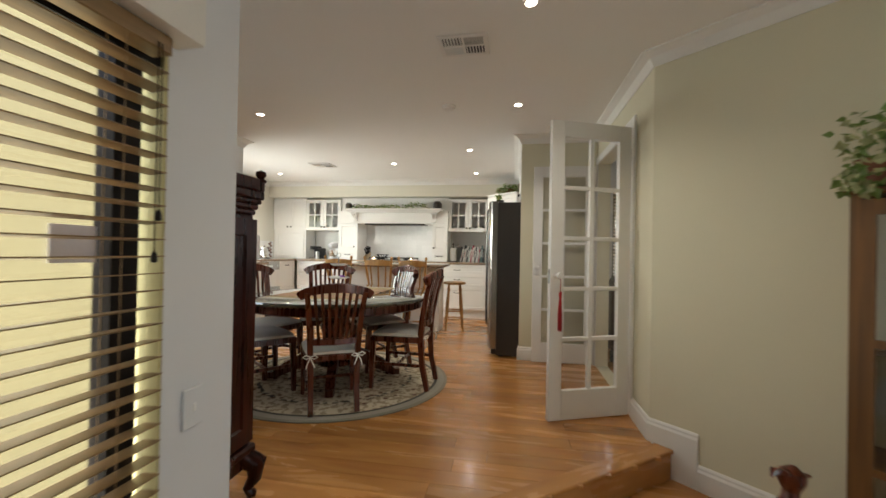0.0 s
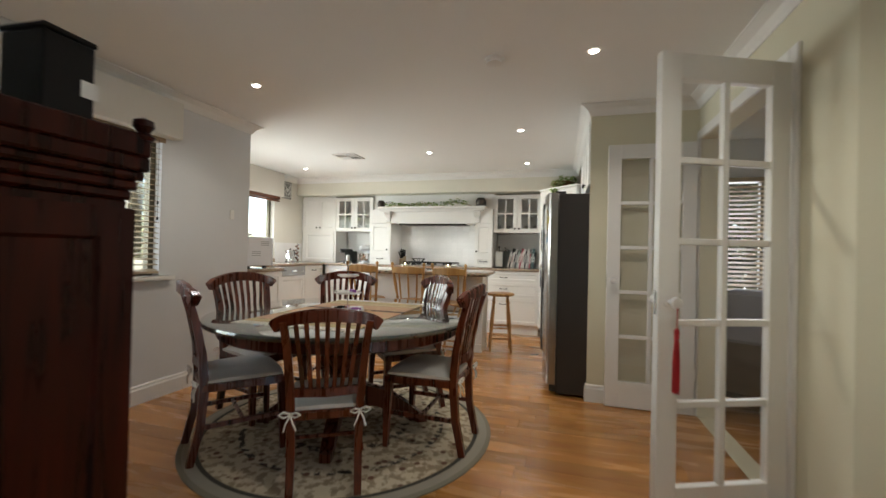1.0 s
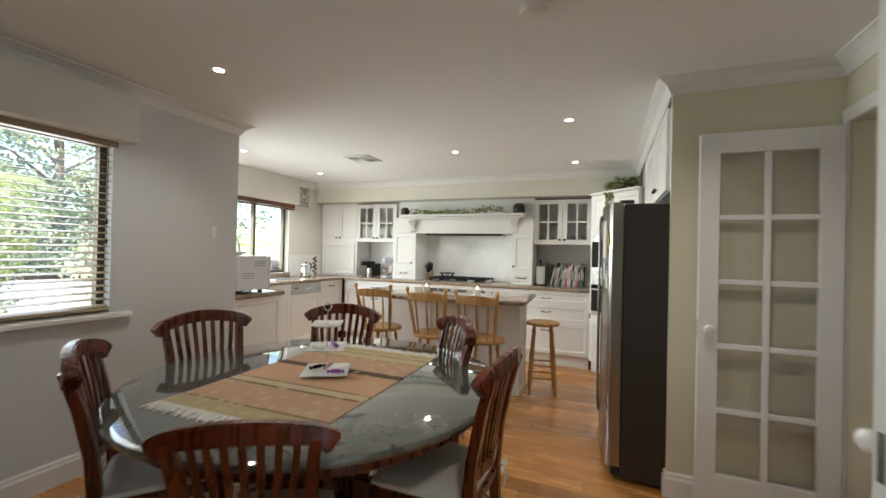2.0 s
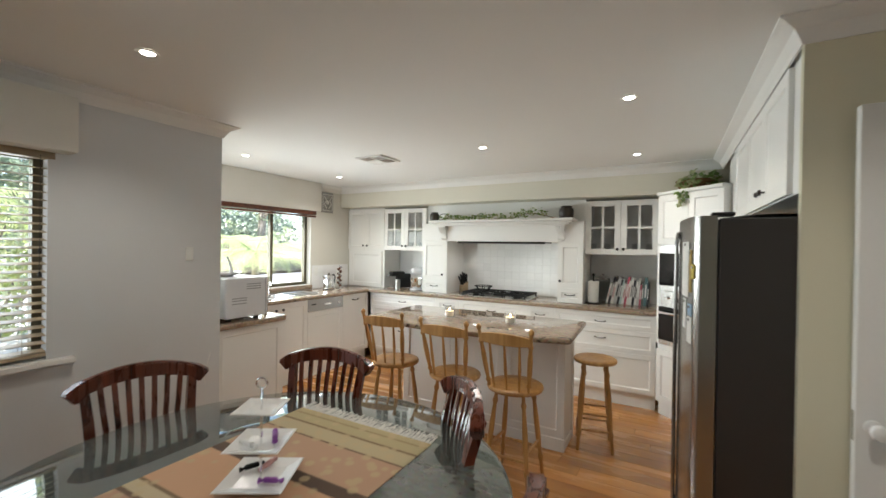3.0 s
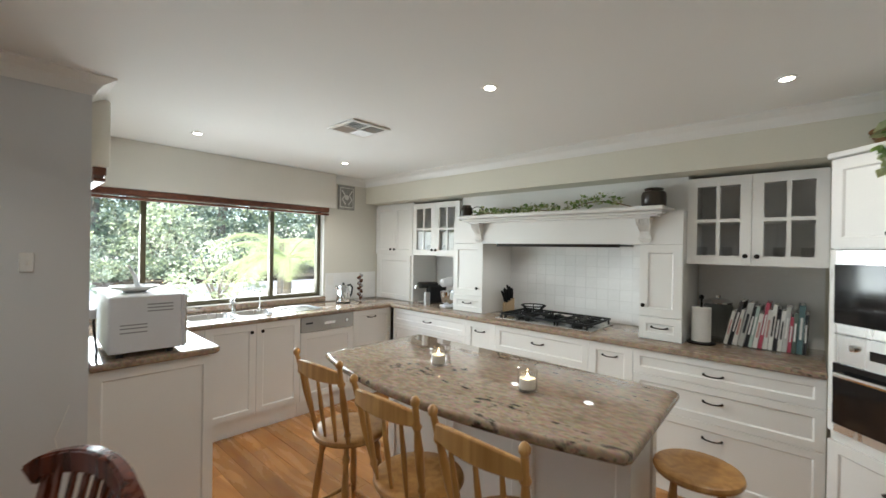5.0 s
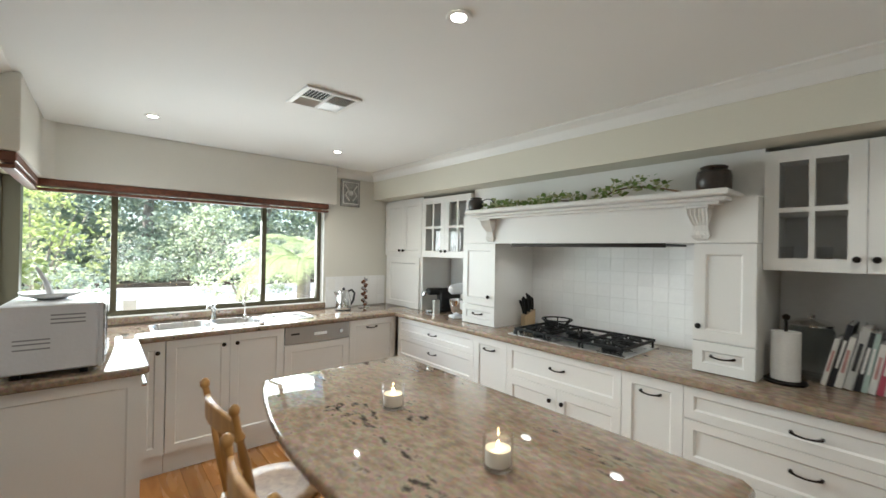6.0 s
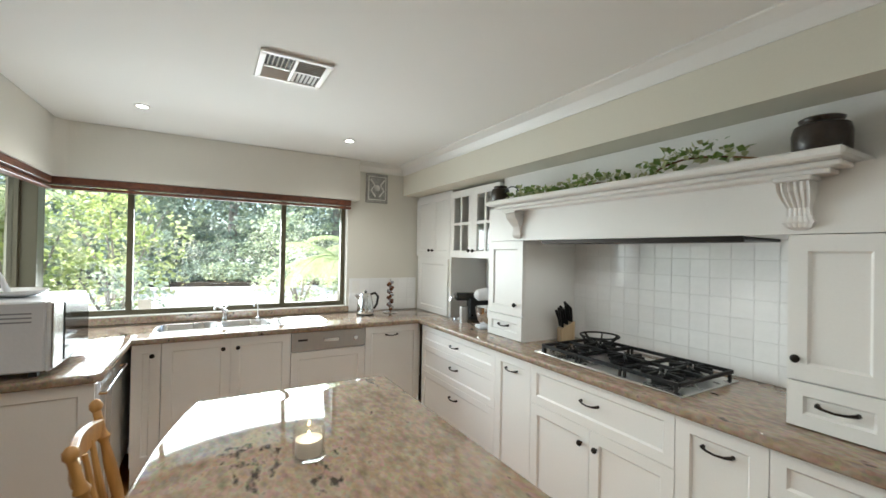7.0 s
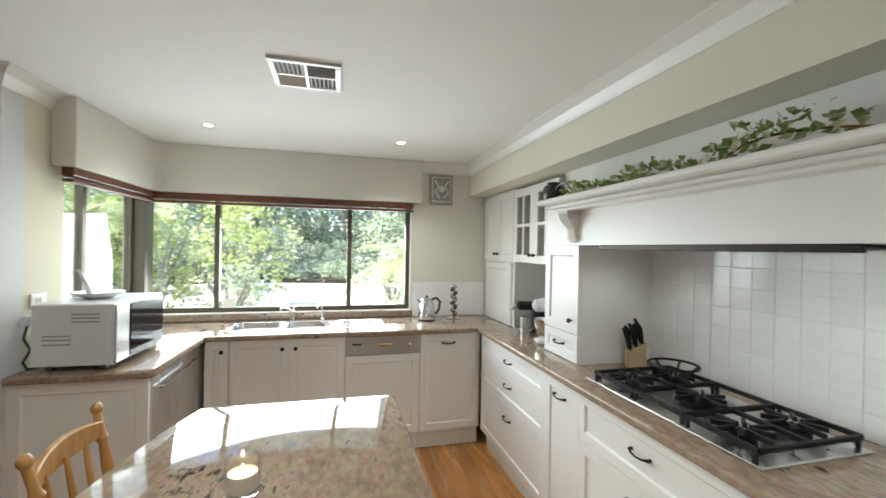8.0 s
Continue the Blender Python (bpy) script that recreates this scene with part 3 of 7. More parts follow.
# stone benchtops
def rounded(x0, x1, y0, y1, r, k=5):
    """Corner-rounded rectangle, as points against the clock."""
    out = []
    for q, (cx, cy) in enumerate(((x1 - r, y1 - r), (x0 + r, y1 - r), (x0 + r, y0 + r), (x1 - r, y0 + r))):
        out += [(cx + r * math.cos(math.pi / 2 * (q + j / k)), cy + r * math.sin(math.pi / 2 * (q + j / k))) for j in range(k + 1)]
    return out


def slab(name, outline, label, rnd=0.012, t=0.04, holes=()):
    """A stone top with rounded rims and cut-outs."""
    bm = bmesh.new()
    rims = []
    for loop in [outline, *holes]:
        vs = [bm.verts.new((x, y, BENCH - t)) for x, y in loop]
        rims.append([bm.edges.new((vs[k], vs[(k + 1) % len(vs)])) for k in range(len(vs))])
    faces = [g for g in bmesh.ops.triangle_fill(bm, use_beauty=True, edges=[e for r in rims for e in r])["geom"] if isinstance(g, bmesh.types.BMFace)]
    up = bmesh.ops.extrude_face_region(bm, geom=faces, use_keep_orig=True)["geom"]
    bmesh.ops.translate(bm, vec=(0, 0, t), verts=[v for v in up if isinstance(v, bmesh.types.BMVert)])
    bmesh.ops.recalc_face_normals(bm, faces=bm.faces)
    edges = [e for e in bm.edges if abs(e.verts[0].co.z - e.verts[1].co.z) < 1e-6 and len(e.link_faces) == 2 and abs(e.link_faces[0].normal.z - e.link_faces[1].normal.z) > 0.5]
    if not holes:
        bmesh.ops.bevel(bm, geom=edges, offset=rnd, segments=3, profile=0.5, affect="EDGES")
    else:
        rim = [e for e in edges if all(v.co.x > -3.9 or v.co.y < 4.6 or v.co.y > 7.8 for v in e.verts)]
        bmesh.ops.bevel(bm, geom=rim, offset=rnd, segments=3, profile=0.5, affect="EDGES")
    return solid(name, bm, GRANITE, label, "benchtop", smooth=True)


SINKY = 5.27        # south end of the sink
BOWLS = ((0.0, 0.37), (0.40, 0.73))
slab("benchtop_corner_run", [(-4.44, 4.545), (-3.02, 4.545), (-3.02, 5.13), (-3.05, 5.16), (-3.81, 5.165), (-3.81, 7.16), (-0.298, 7.165), (-0.298, 7.855), (-4.44, 7.855)],
     "polished pink-brown granite benchtop round the kitchen walls", holes=[rounded(-4.30, -3.96, SINKY + a, SINKY + b, 0.08) for a, b in BOWLS])

# island
ISL = (-2.46, 5.53, -0.785, 6.30)
bow = [(-2.45 + 1.68 * k / 16, 5.53 - 0.137 * (1 - (2 * k / 16 - 1) ** 2)) for k in range(17)]
slab("island_benchtop", [(-2.465, 5.56)] + bow + [(-0.755, 5.56), (ISL[2], ISL[3] - 0.03), (ISL[2] - 0.03, ISL[3]), (ISL[0] + 0.03, ISL[3]), (ISL[0], ISL[3] - 0.03)],
     "polished pink-brown granite island top", 0.014)
isl = thing("island_cabinet", "white panelled kitchen island cabinet", "cabinet", pose(-2.37, 5.945, 0), "kitchen cupboards")
part("body", B(0.02, 0.02, 0.0, 1.47, 0.33, BT), CABINET, isl)
for k in range(3):
    part("panel", shaker(1.49 / 3, BT - 0.1), CABINET, isl, m=pose(k * 1.49 / 3, 0, 0.1))
part("plinth", B(-0.004, -0.006, 0, 1.494, 0.02, 0.1, bevel=0.004), CABINET, isl)
part("end_panel", shaker(0.35, BT), CABINET, isl, m=pose(1.49, 0, 0, 0, 0, 90))
part("end_panel", shaker(0.35, BT), CABINET, isl, m=pose(0, 0.35, 0, 0, 0, -90))

# upper cupboards, west half
cupboard("tall white appliance cupboard with roller door on the bench", 0.67, BENCH, 2.11, 0.4, pose(-4.44, 7.44, 0),
         [("door", 0, 1.505, 0.335, 0.58, ("knob", 0.30, 0.06)), ("door", 0.335, 1.505, 0.335, 0.58, ("knob", 0.035, 0.06)), ("door", 0.045, BENCH + 0.005, 0.59, 0.52, None)])
UW = 0.70
cupboard("white wall cupboard with two glazed doors", UW, 1.505, 2.085, 0.4, pose(-3.765, 7.44, 0),
         [("glass", 0, 1.505, UW / 2, 0.58, ("knob", UW / 2 - 0.03, 0.06)), ("glass", UW / 2, 1.505, UW / 2, 0.58, ("knob", 0.03, 0.06))], hollow=True)
UW = 0.715
cupboard("white wall cupboard with two glazed doors", UW, 1.505, 2.085, 0.4, pose(-1.01, 7.44, 0),
         [("glass", 0, 1.505, UW / 2, 0.58, ("knob", UW / 2 - 0.03, 0.06)), ("glass", UW / 2, 1.505, UW / 2, 0.58, ("knob", 0.03, 0.06))], hollow=True)

# cooking hearth: two towers, hood front and mantel shelf
for x0, x1, hx in ((-3.06, -2.69, 0.31), (-1.285, -1.012, 0.05)):
    w = x1 - x0
    cupboard("white hearth tower cupboard with door and small drawer", w, BENCH, 1.635, 0.5, pose(x0, 7.35, 0),
             [("door", 0, BENCH + 0.165, w, 0.505, ("knob", hx if hx > 0.1 else 0.03, 0.075)), ("drawer", 0, BENCH + 0.004, w, 0.157, ("bow", w / 2, 0.088))])
hood = thing("range_hood_mantel", "white panelled cooker hood with moulded mantel shelf", "range hood", pose(-3.06, 7.35, 0))
part("front", B(0, 0.0, 1.637, 2.048, 0.5, 1.864), CABINET, hood)
part("back_board", B(0, 0.13, 1.864, 2.048, 0.5, 2.112), CABINET, hood)
bm = bmesh.new()
W0, W1 = 0.175, 1.965
for z0, z1, o in ((1.828, 1.845, 0.035), (1.845, 1.8625, 0.07)):
    box(bm, W0 + 0.09 - o, -0.04 - o, z0, W1 - 0.09 + o, -0.0005, z1, bevel=0.004)
part("moulding", bm, CABINET, hood)
part("shelf", B(W0, -0.165, 1.8645, W1, 0.1295, 1.895, bevel=0.008), CABINET, hood)
part("hood_insert", B(0.52, 0.05, 1.622, 1.6, 0.42, 1.636, bevel=0.003), BRONZE, hood, "dark metal filter underside")
part("lip", B(0.50, 0.036, 1.612, 1.62, 0.048, 1.6365, bevel=0.002), BRONZE, hood, "dark metal edge of the hood")
# Two unseen lamps added under the hood to brighten the tiled recess.
insert = bpy.data.objects["hood_insert"]
for x in (0.70, 1.42):
    bm = bmesh.new()
    lathe(bm, [(0.024, 0.0), (0.024, -0.0008), (0.002, -0.001)], 18, (x, 0.12, 1.6218))
    part("lamp_lens", bm, LIT, insert, "glowing lens of an added, unseen hood lamp", True)
    hl = lamp("hearth_fill_beam", "SPOT", pose(-3.06 + x, 7.47, 1.61), 0.55, (1.0, 0.96, 0.90), 0.04)
    hl.data.spot_size, hl.data.spot_blend = radians(160), 0.6


def corbel():
    """A fluted bracket that narrows to a fan at its foot."""
    bm = bmesh.new()
    prof = [(0.0, 0.0, 0.018), (-0.022, 0.012, 0.035), (-0.03, 0.03, 0.045), (-0.024, 0.055, 0.034), (-0.03, 0.085, 0.032), (-0.055, 0.115, 0.04), (-0.08, 0.145, 0.046), (-0.088, 0.17, 0.046), (-0.088, 0.178, 0.046)]
    n = 16
    rows_ = []
    for y, z, hw in prof:
        rows_.append([bm.verts.new((hw * (2 * k / n - 1), y * (0.86 + 0.14 * abs(math.sin(math.pi * 2.5 * (2 * k / n - 1)))), z)) for k in range(n + 1)])
    back = [[bm.verts.new((r[0].co.x, 0, r[0].co.z)), bm.verts.new((r[-1].co.x, 0, r[-1].co.z))] for r in rows_]
    for a, b in zip(range(len(prof) - 1), range(1, len(prof))):
        for k in range(n):
            bm.faces.new((rows_[a][k], rows_[a][k + 1], rows_[b][k + 1], rows_[b][k]))
        bm.faces.new((back[a][0], rows_[a][0], rows_[b][0], back[b][0]))
        bm.faces.new((rows_[a][-1], back[a][1], back[b][1], rows_[b][-1]))
    box(bm, -0.054, -0.098, 0.179, 0.054, 0, 0.196, bevel=0.004)
    return bm


cb = corbel()
cme = mesh_of("corbel", cb, CABINET)
for x in (0.325, 1.81):
    part("corbel", cme, CABINET, hood, "carved white bracket", m=pose(x, -0.0005, 1.648) @ Matrix.Diagonal((1.0, 0.85, 0.92, 1)))
# return cheeks beside the cooktop and the splashback
wallb = new("splashback")
tagged(wallb, "white square tiles behind the cooktop", "tiles", kind="structure")
part("backing", B(-2.69, 7.835, BENCH, -1.285, 7.855, 1.637), GROUTW, wallb)

# angled oven tower
OX, OY = -0.297, 7.168
ot = thing("oven_tower", "white corner tower cabinet holding a steel oven and microwave", "oven cabinet", pose(OX, OY, 0, 0, 0, -44), "")
OWD = 0.66
t = 0.03
part("lower_body", B(0, 0.02, 0.12, OWD, 0.35, 0.68), CABINET, ot)
part("upper_body", B(0, 0.02, 1.61, OWD, 0.35, 2.08), CABINET, ot)
part("side_panel", B(0, 0.0, 0.68, t, 0.35, 1.61), CABINET, ot)
part("side_panel", B(OWD - t, 0.0, 0.68, OWD, 0.35, 1.61), CABINET, ot)
part("back_panel", B(t, 0.3, 0.68, OWD - t, 0.35, 1.61), CABINET, ot)
part("cap", B(-0.012, -0.015, 2.08, OWD, 0.35, 2.11, bevel=0.005), CABINET, ot)
part("kickboard", B(0, 0.04, 0, OWD, 0.06, 0.12), CABINET, ot)
d = part("door", shaker(OWD / 2, 0.46), CABINET, ot, m=pose(0, 0, 1.615))
part("knob", knob(), BRONZE, d, smooth=True, m=pose(OWD / 2 - 0.05, 0, 0.07))
d = part("door", shaker(OWD / 2, 0.46), CABINET, ot, m=pose(OWD / 2, 0, 1.615))
part("knob", knob(), BRONZE, d, smooth=True, m=pose(0.05, 0, 0.07))
d = part("drawer", shaker(OWD, 0.5), CABINET, ot, m=pose(0, 0, 0.13))
part("handle", bow_handle(0.12), BRONZE, d, smooth=True, m=pose(OWD / 2, 0, 0.36))
ov = part("oven", B(t, -0.004, 0.68, OWD - t, 0.28, 1.18, bevel=0.004), STEEL, ot, "brushed steel wall oven")
part("glass", B(t + 0.004, -0.016, 0.725, OWD - t - 0.004, -0.005, 1.035, bevel=0.003), DARKGLASS, ov, "black oven window")
part("display", B(0.20, -0.008, 1.085, 0.50, -0.004, 1.13), DARKGLASS, ov)
bm = bmesh.new()
tube(bm, [(0.08, -0.016, 0.985), (0.08, -0.05, 0.985), (OWD - 0.08, -0.05, 0.985), (OWD - 0.08, -0.016, 0.985)], 0.013)
part("handle", bm, CHROME, ov, smooth=True)
for x in (0.13, 0.54):
    bm = bmesh.new()
    lathe(bm, [(0.018, 0), (0.016, 0.02), (0.002, 0.021)], 14, m=pose(x, -0.004, 1.125, 90))
    part("dial", bm, CHROME, ov, smooth=True)
mw = part("microwave", B(t, -0.004, 1.185, OWD - t, 0.28, 1.61, bevel=0.004), STEEL, ot, "built-in steel microwave")
part("glass", B(t + 0.004, -0.014, 1.235, OWD - t - 0.004, -0.005, 1.535, bevel=0.003), DARKGLASS, mw, "black microwave window")

# cupboard over the fridge
oc = cupboard("white cupboard above the fridge", 2.205, 1.79, TOP - 0.002, 0.6, pose(0.218, 6.95, 0, 0, 0, -90),
              [("door", 0.5, 1.795, 0.55, 0.515, None), ("door", 1.05, 1.795, 0.5, 0.515, ("knob", 0.45, 0.065)), ("door", 1.55, 1.795, 0.5, 0.515, ("knob", 0.05, 0.065))])

# ---- windows, blinds and pelmets ----
def window(name, along, plane, a0, a1, z0, z1, bars, label, mat=None, w=0.04, deep=0.05):
    """A framed window; along 'y' in a wall of fixed x, or 'x' in a wall of fixed y."""
    mat = mat or FRAME
    win = tagged(new(name), label, "window", kind="structure")

    def b(s, e, lo, hi, d=deep):
        return B(plane - d / 2, s, lo, plane + d / 2, e, hi) if along == "y" else B(s, plane - d / 2, lo, e, plane + d / 2, hi)

    fr = part("window_frame", b(a0, a1, z0, z0 + w), mat, win)
    part("window_frame", b(a0, a1, z1 - w, z1), mat, win)
    part("window_frame", b(a0, a0 + w, z0 + w, z1 - w), mat, win)
    part("window_frame", b(a1 - w, a1, z0 + w, z1 - w), mat, win)
    edges = [a0 + w / 2] + list(bars) + [a1 - w / 2]
    for k in bars:
        part("mullion", b(k - w / 2, k + w / 2, z0 + w, z1 - w), mat, win)
    for s, e in zip(edges, edges[1:]):
        g = part("pane", b(s + w / 2, e - w / 2, z0 + w, z1 - w, 0.005), PANE, win)
        g.visible_shadow = False
    return win


window("window_1", "y", -4.55, 4.50, 6.71, 1.025, 2.03, (5.05, 6.15), "wide kitchen window with olive aluminium frames onto the garden")
part("corner_post", B(-4.585, 4.405, 1.027, -4.436, 4.553, 2.028, bevel=0.003), FRAME, bpy.data.objects["window_1"])
window("window_2", "x", 4.44, -4.449, -3.45, 1.025, 2.03, (-3.80,), "side kitchen window with olive aluminium frames")
window("window_3", "y", -3.09, 1.95, 3.61, 0.95, 2.02, (2.75,), "dining window behind a timber blind", FRAME)
# Thin board on the reveal, coloured yellow to paint in the daylight there.
REVEAL = material("yellow_lit_reveal", (0.52, 0.47, 0.24), 0.8, vary=0.05)
solid("window_trim_lounge", B(-0.838, 1.168, 0.151, -0.752, 1.1775, 1.659), REVEAL, "window reveal board coloured pale yellow for the light on it", "trim", kind="structure")
# Unseen window, added only as the opening for the east fill lamp.
window("window_6_added", "y", 4.125, -1.0, 0.7, 0.3, 1.9, (-0.15,), "unseen lounge side window added for fill light")
DARKFRAME = material("dark_brown_frame", (0.008, 0.005, 0.004), 0.6, spec=0.2, vary=0.2, scale=6, fine=80)
window("window_4", "y", -0.79, -0.72, 1.262, 0.13, 1.68, (1.081,), "lounge window behind a timber blind", DARKFRAME, 0.07)
window("window_5", "x", 6.06, 1.45, 2.95, 0.55, 2.0, (1.95, 2.45), "window of the next room behind a blind")
solid("window_sill_dining", B(-3.06, 1.90, 0.915, -2.955, 3.72, 0.948, bevel=0.006), TRIM, "white painted window sill", "sill", kind="structure")
solid("window_sill_kitchen", B(-4.53, 4.546, 0.966, -4.425, 6.73, 1.022, bevel=0.006), GRANITE, "polished granite window sill above the sink", "sill", kind="structure")


def blind(label, m, width, z0, z1, pitch, tilt, mat, stack=None, cords=()):
    """A timber venetian blind, x along its width, hanging from z1 to z0; stack: drawn up, slats piled."""
    bl = thing("venetian_blind", label, "blind", m)
    part("headrail", B(0, -0.03, z1 - 0.045, width, 0.03, z1, bevel=0.003), mat, bl)
    one = mesh_of("slat", B(0.004, -0.024, -0.0015, width - 0.004, 0.024, 0.0015), mat)
    n = stack or int((z1 - 0.06 - z0) / pitch)
    for k in range(n):
        part("slat", one, mat, bl, m=pose(0, 0, z0 + 0.03 + k * pitch, 0 if stack else tilt))
    part("bottom_rail", B(0, -0.026, z0, width, 0.026, z0 + 0.02, bevel=0.003), mat, bl)
    for x in ([] if stack else (0.12, width / 2, width - 0.12)):
        bm = bmesh.new()
        for y in (-0.026, 0.026):
            tube(bm, [(x, y, z0 + 0.02), (x, y, z1 - 0.04)], 0.0011, 4)
        part("ladder_cord", bm, mat, bl)
    for x, z in cords:
        bm = bmesh.new()
        tube(bm, [(x, -0.034, z1 - 0.03), (x, -0.034, z + 0.02)], 0.0014, 5)
        lathe(bm, [(0.002, 0.028), (0.006, 0.02), (0.0075, 0.004), (0.004, 0.0)], 8, (x, -0.034, z))
        part("pull_cord", bm, BRONZE, bl, "pull cord with dark toggle")
    return bl


WHITEBLIND = wood("limewashed_blind_timber", (0.30, 0.22, 0.13), (0.46, 0.36, 0.24), 0.4, 0)
HONEYBLIND = wood("honey_blind_timber", (0.17, 0.10, 0.04), (0.30, 0.19, 0.085), 0.4, 0)
blind("drawn-up cedar venetian blind under the kitchen pelmet", pose(-4.375, 4.60, 0, 0, 0, 90), 2.11, 1.932, 2.014, 0.0052, 0, BLINDWOOD, 7)
blind("drawn-up cedar venetian blind at the side window", pose(-4.34, 4.615, 0), 1.00, 1.932, 2.014, 0.0052, 0, BLINDWOOD, 7)
blind("lowered timber venetian blind at the dining window", pose(-3.028, 1.92, 0, 0, 0, 90), 1.72, 0.965, 2.03, 0.041, 12, WHITEBLIND, None, ((1.66, 1.5), (1.66, 1.38)))
blind("lowered timber venetian blind at the lounge window", pose(-0.722, -0.68, 0, 0, 0, 90), 1.81, 0.17, 1.66, 0.0415, -4.5, HONEYBLIND, None, ((1.765, 1.10), (1.775, 1.20)))
blind("lowered timber venetian blind in the next room", pose(1.45, 5.96, 0), 1.5, 0.57, 2.0, 0.045, 28, WHITEBLIND)


def pelmet(name, outline, z0, z1, label):
    bm = bmesh.new()
    prism(bm, outline, z0, z1)
    bmesh.ops.bevel(bm, geom=[e for e in bm.edges], offset=0.012, segments=2, profile=0.5, affect="EDGES")
    return solid(name, bm, PALEP, label, "pelmet", kind="structure", smooth=True)


PALEP = material("pelmet_fabric_white", (0.74, 0.72, 0.66), 0.8, vary=0.03, scale=3, fine=180, bump=0.02)
pelmet("pelmet_kitchen", [(-4.449, 6.785), (-4.449, 4.541), (-3.33, 4.541), (-3.33, 4.66), (-4.27, 4.66), (-4.325, 4.72), (-4.325, 6.785)], 2.016, 2.398, "white boxed pelmet round the corner window")
pelmet("pelmet_dining", [(-2.999, 1.86), (-2.89, 1.86), (-2.89, 3.70), (-2.999, 3.70)], 2.02, 2.312, "white boxed pelmet over the dining window")
pelmet("pelmet_lounge", [(-0.749, -0.8), (-0.655, -0.8), (-0.655, 1.2), (-0.749, 1.2)], 1.665, 2.1, "pale boxed pelmet over the lounge window")

# ---- double French doors ----
def french_door(label, m, knob_x):
    d = thing("french_door", label, "door", m)
    w, h, st = 0.622, 2.045, 0.095
    part("stile", B(0, 0, 0, st, 0.036, h, bevel=0.002), TRIM, d)
    part("stile", B(w - st, 0, 0, w, 0.036, h, bevel=0.002), TRIM, d)
    part("rail", B(st, 0.0005, 0, w - st, 0.0355, 0.20, bevel=0.002), TRIM, d)
    part("rail", B(st, 0.0005, h - 0.11, w - st, 0.0355, h, bevel=0.002), TRIM, d)
    x0, x1, z0, z1 = st, w - st, 0.20, h - 0.11
    xm = (x0 + x1) / 2
    part("muntin", B(xm - 0.014, 0.003, z0, xm + 0.014, 0.033, z1, bevel=0.003), TRIM, d)
    pane = mesh_of("pane", B(0, 0.016, 0, xm - 0.014 - x0, 0.020, (z1 - z0) / 5 - 0.028), CLEAR)
    for r in range(5):
        za = z0 + (z1 - z0) * r / 5
        if r:
            for xa, xb in ((x0, xm - 0.014), (xm + 0.014, x1)):
                part("muntin", B(xa, 0.004, za - 0.014, xb, 0.032, za + 0.014, bevel=0.003), TRIM, d)
        for xa in (x0, xm + 0.014):
            part("pane", pane, CLEAR, d, m=pose(xa, 0, za + 0.014))
    for s in (-1, 1):
        bm = bmesh.new()
        y = 0.036 if s > 0 else 0.0
        lathe(bm, [(0.024, 0), (0.024, 0.004), (0.009, 0.007), (0.008, 0.026), (0.020, 0.034), (0.026, 0.046), (0.022, 0.058), (0.004, 0.063)], 16, m=pose(knob_x, y, 0.985, -90 * s))
        part("knob", bm, PORCELAIN, d, "white porcelain knob", True)
    for z in (0.25, 1.0, 1.8):
        part("hinge", B(w - 0.002 if knob_x < 0.3 else -0.008, 0.008, z, w + 0.008 if knob_x < 0.3 else 0.002, 0.03, z + 0.09), STEEL, d)
    part("latch_plate", B(-0.001 if knob_x < 0.3 else w - 0.002, 0.01, 0.93, 0.002 if knob_x < 0.3 else w + 0.001, 0.026, 1.03), STEEL, d)
    return d


near = french_door("open white French door leaf with ten glass panes", pose(0.402, 3.083, 0.008, 0, 0, 23.5), 0.045)
far = french_door("white French door leaf folded back against the wall", pose(0.352, 4.618, 0.008, 0, 0, 0.8), 0.045)
RED = material("red_silk", (0.42, 0.01, 0.015), 0.6, vary=0.15, scale=20, fine=300, bump=0.05)
tas = thing("tassel", "red silk tassel hanging from the door knob", "tassel", near.matrix_world @ pose(0.045, -0.036, 0.97))
bm = bmesh.new()
tube(bm, [(0, 0.005, 0.02), (0, -0.022, 0.0), (0, -0.02, -0.09)], 0.002, 6)
part("cord", bm, RED, tas)
bm = bmesh.new()
for k in range(26):
    a = k * 2.4
    r = 0.013 * math.sqrt((k + 0.5) / 26)
    x, y = r * math.cos(a), r * math.sin(a)
    tube(bm, [(x * 0.5, -0.02 + y * 0.5, -0.135), (x, -0.02 + y, -0.22), (x * 1.1, -0.02 + y * 1.1, -0.34 - 0.006 * (k % 3))], 0.0022, 4)
part("fringe", bm, RED, tas)
bm = bmesh.new()
lathe(bm, [(0.002, 0.0), (0.009, -0.008), (0.011, -0.02), (0.008, -0.032), (0.011, -0.045), (0.004, -0.05)], 12, (0, -0.02, -0.085))
part("bead", bm, RED, tas, smooth=True)

# door casing round the opening
cas = new("door_1")
tagged(cas, "white painted casing of the double doorway", "door frame", kind="structure")
for y0, y1 in ((3.315, 3.385), (4.645, 4.695)):
    part("architrave", B(0.982, y0, 0, 0.9995, y1, 2.14, bevel=0.004), TRIM, cas)
part("jamb", B(1.0, 3.37, 0, 1.12, 3.385, 2.07), TRIM, cas)
part("architrave", B(0.982, 3.386, 2.07, 0.9995, 4.644, 2.14, bevel=0.004), TRIM, cas)

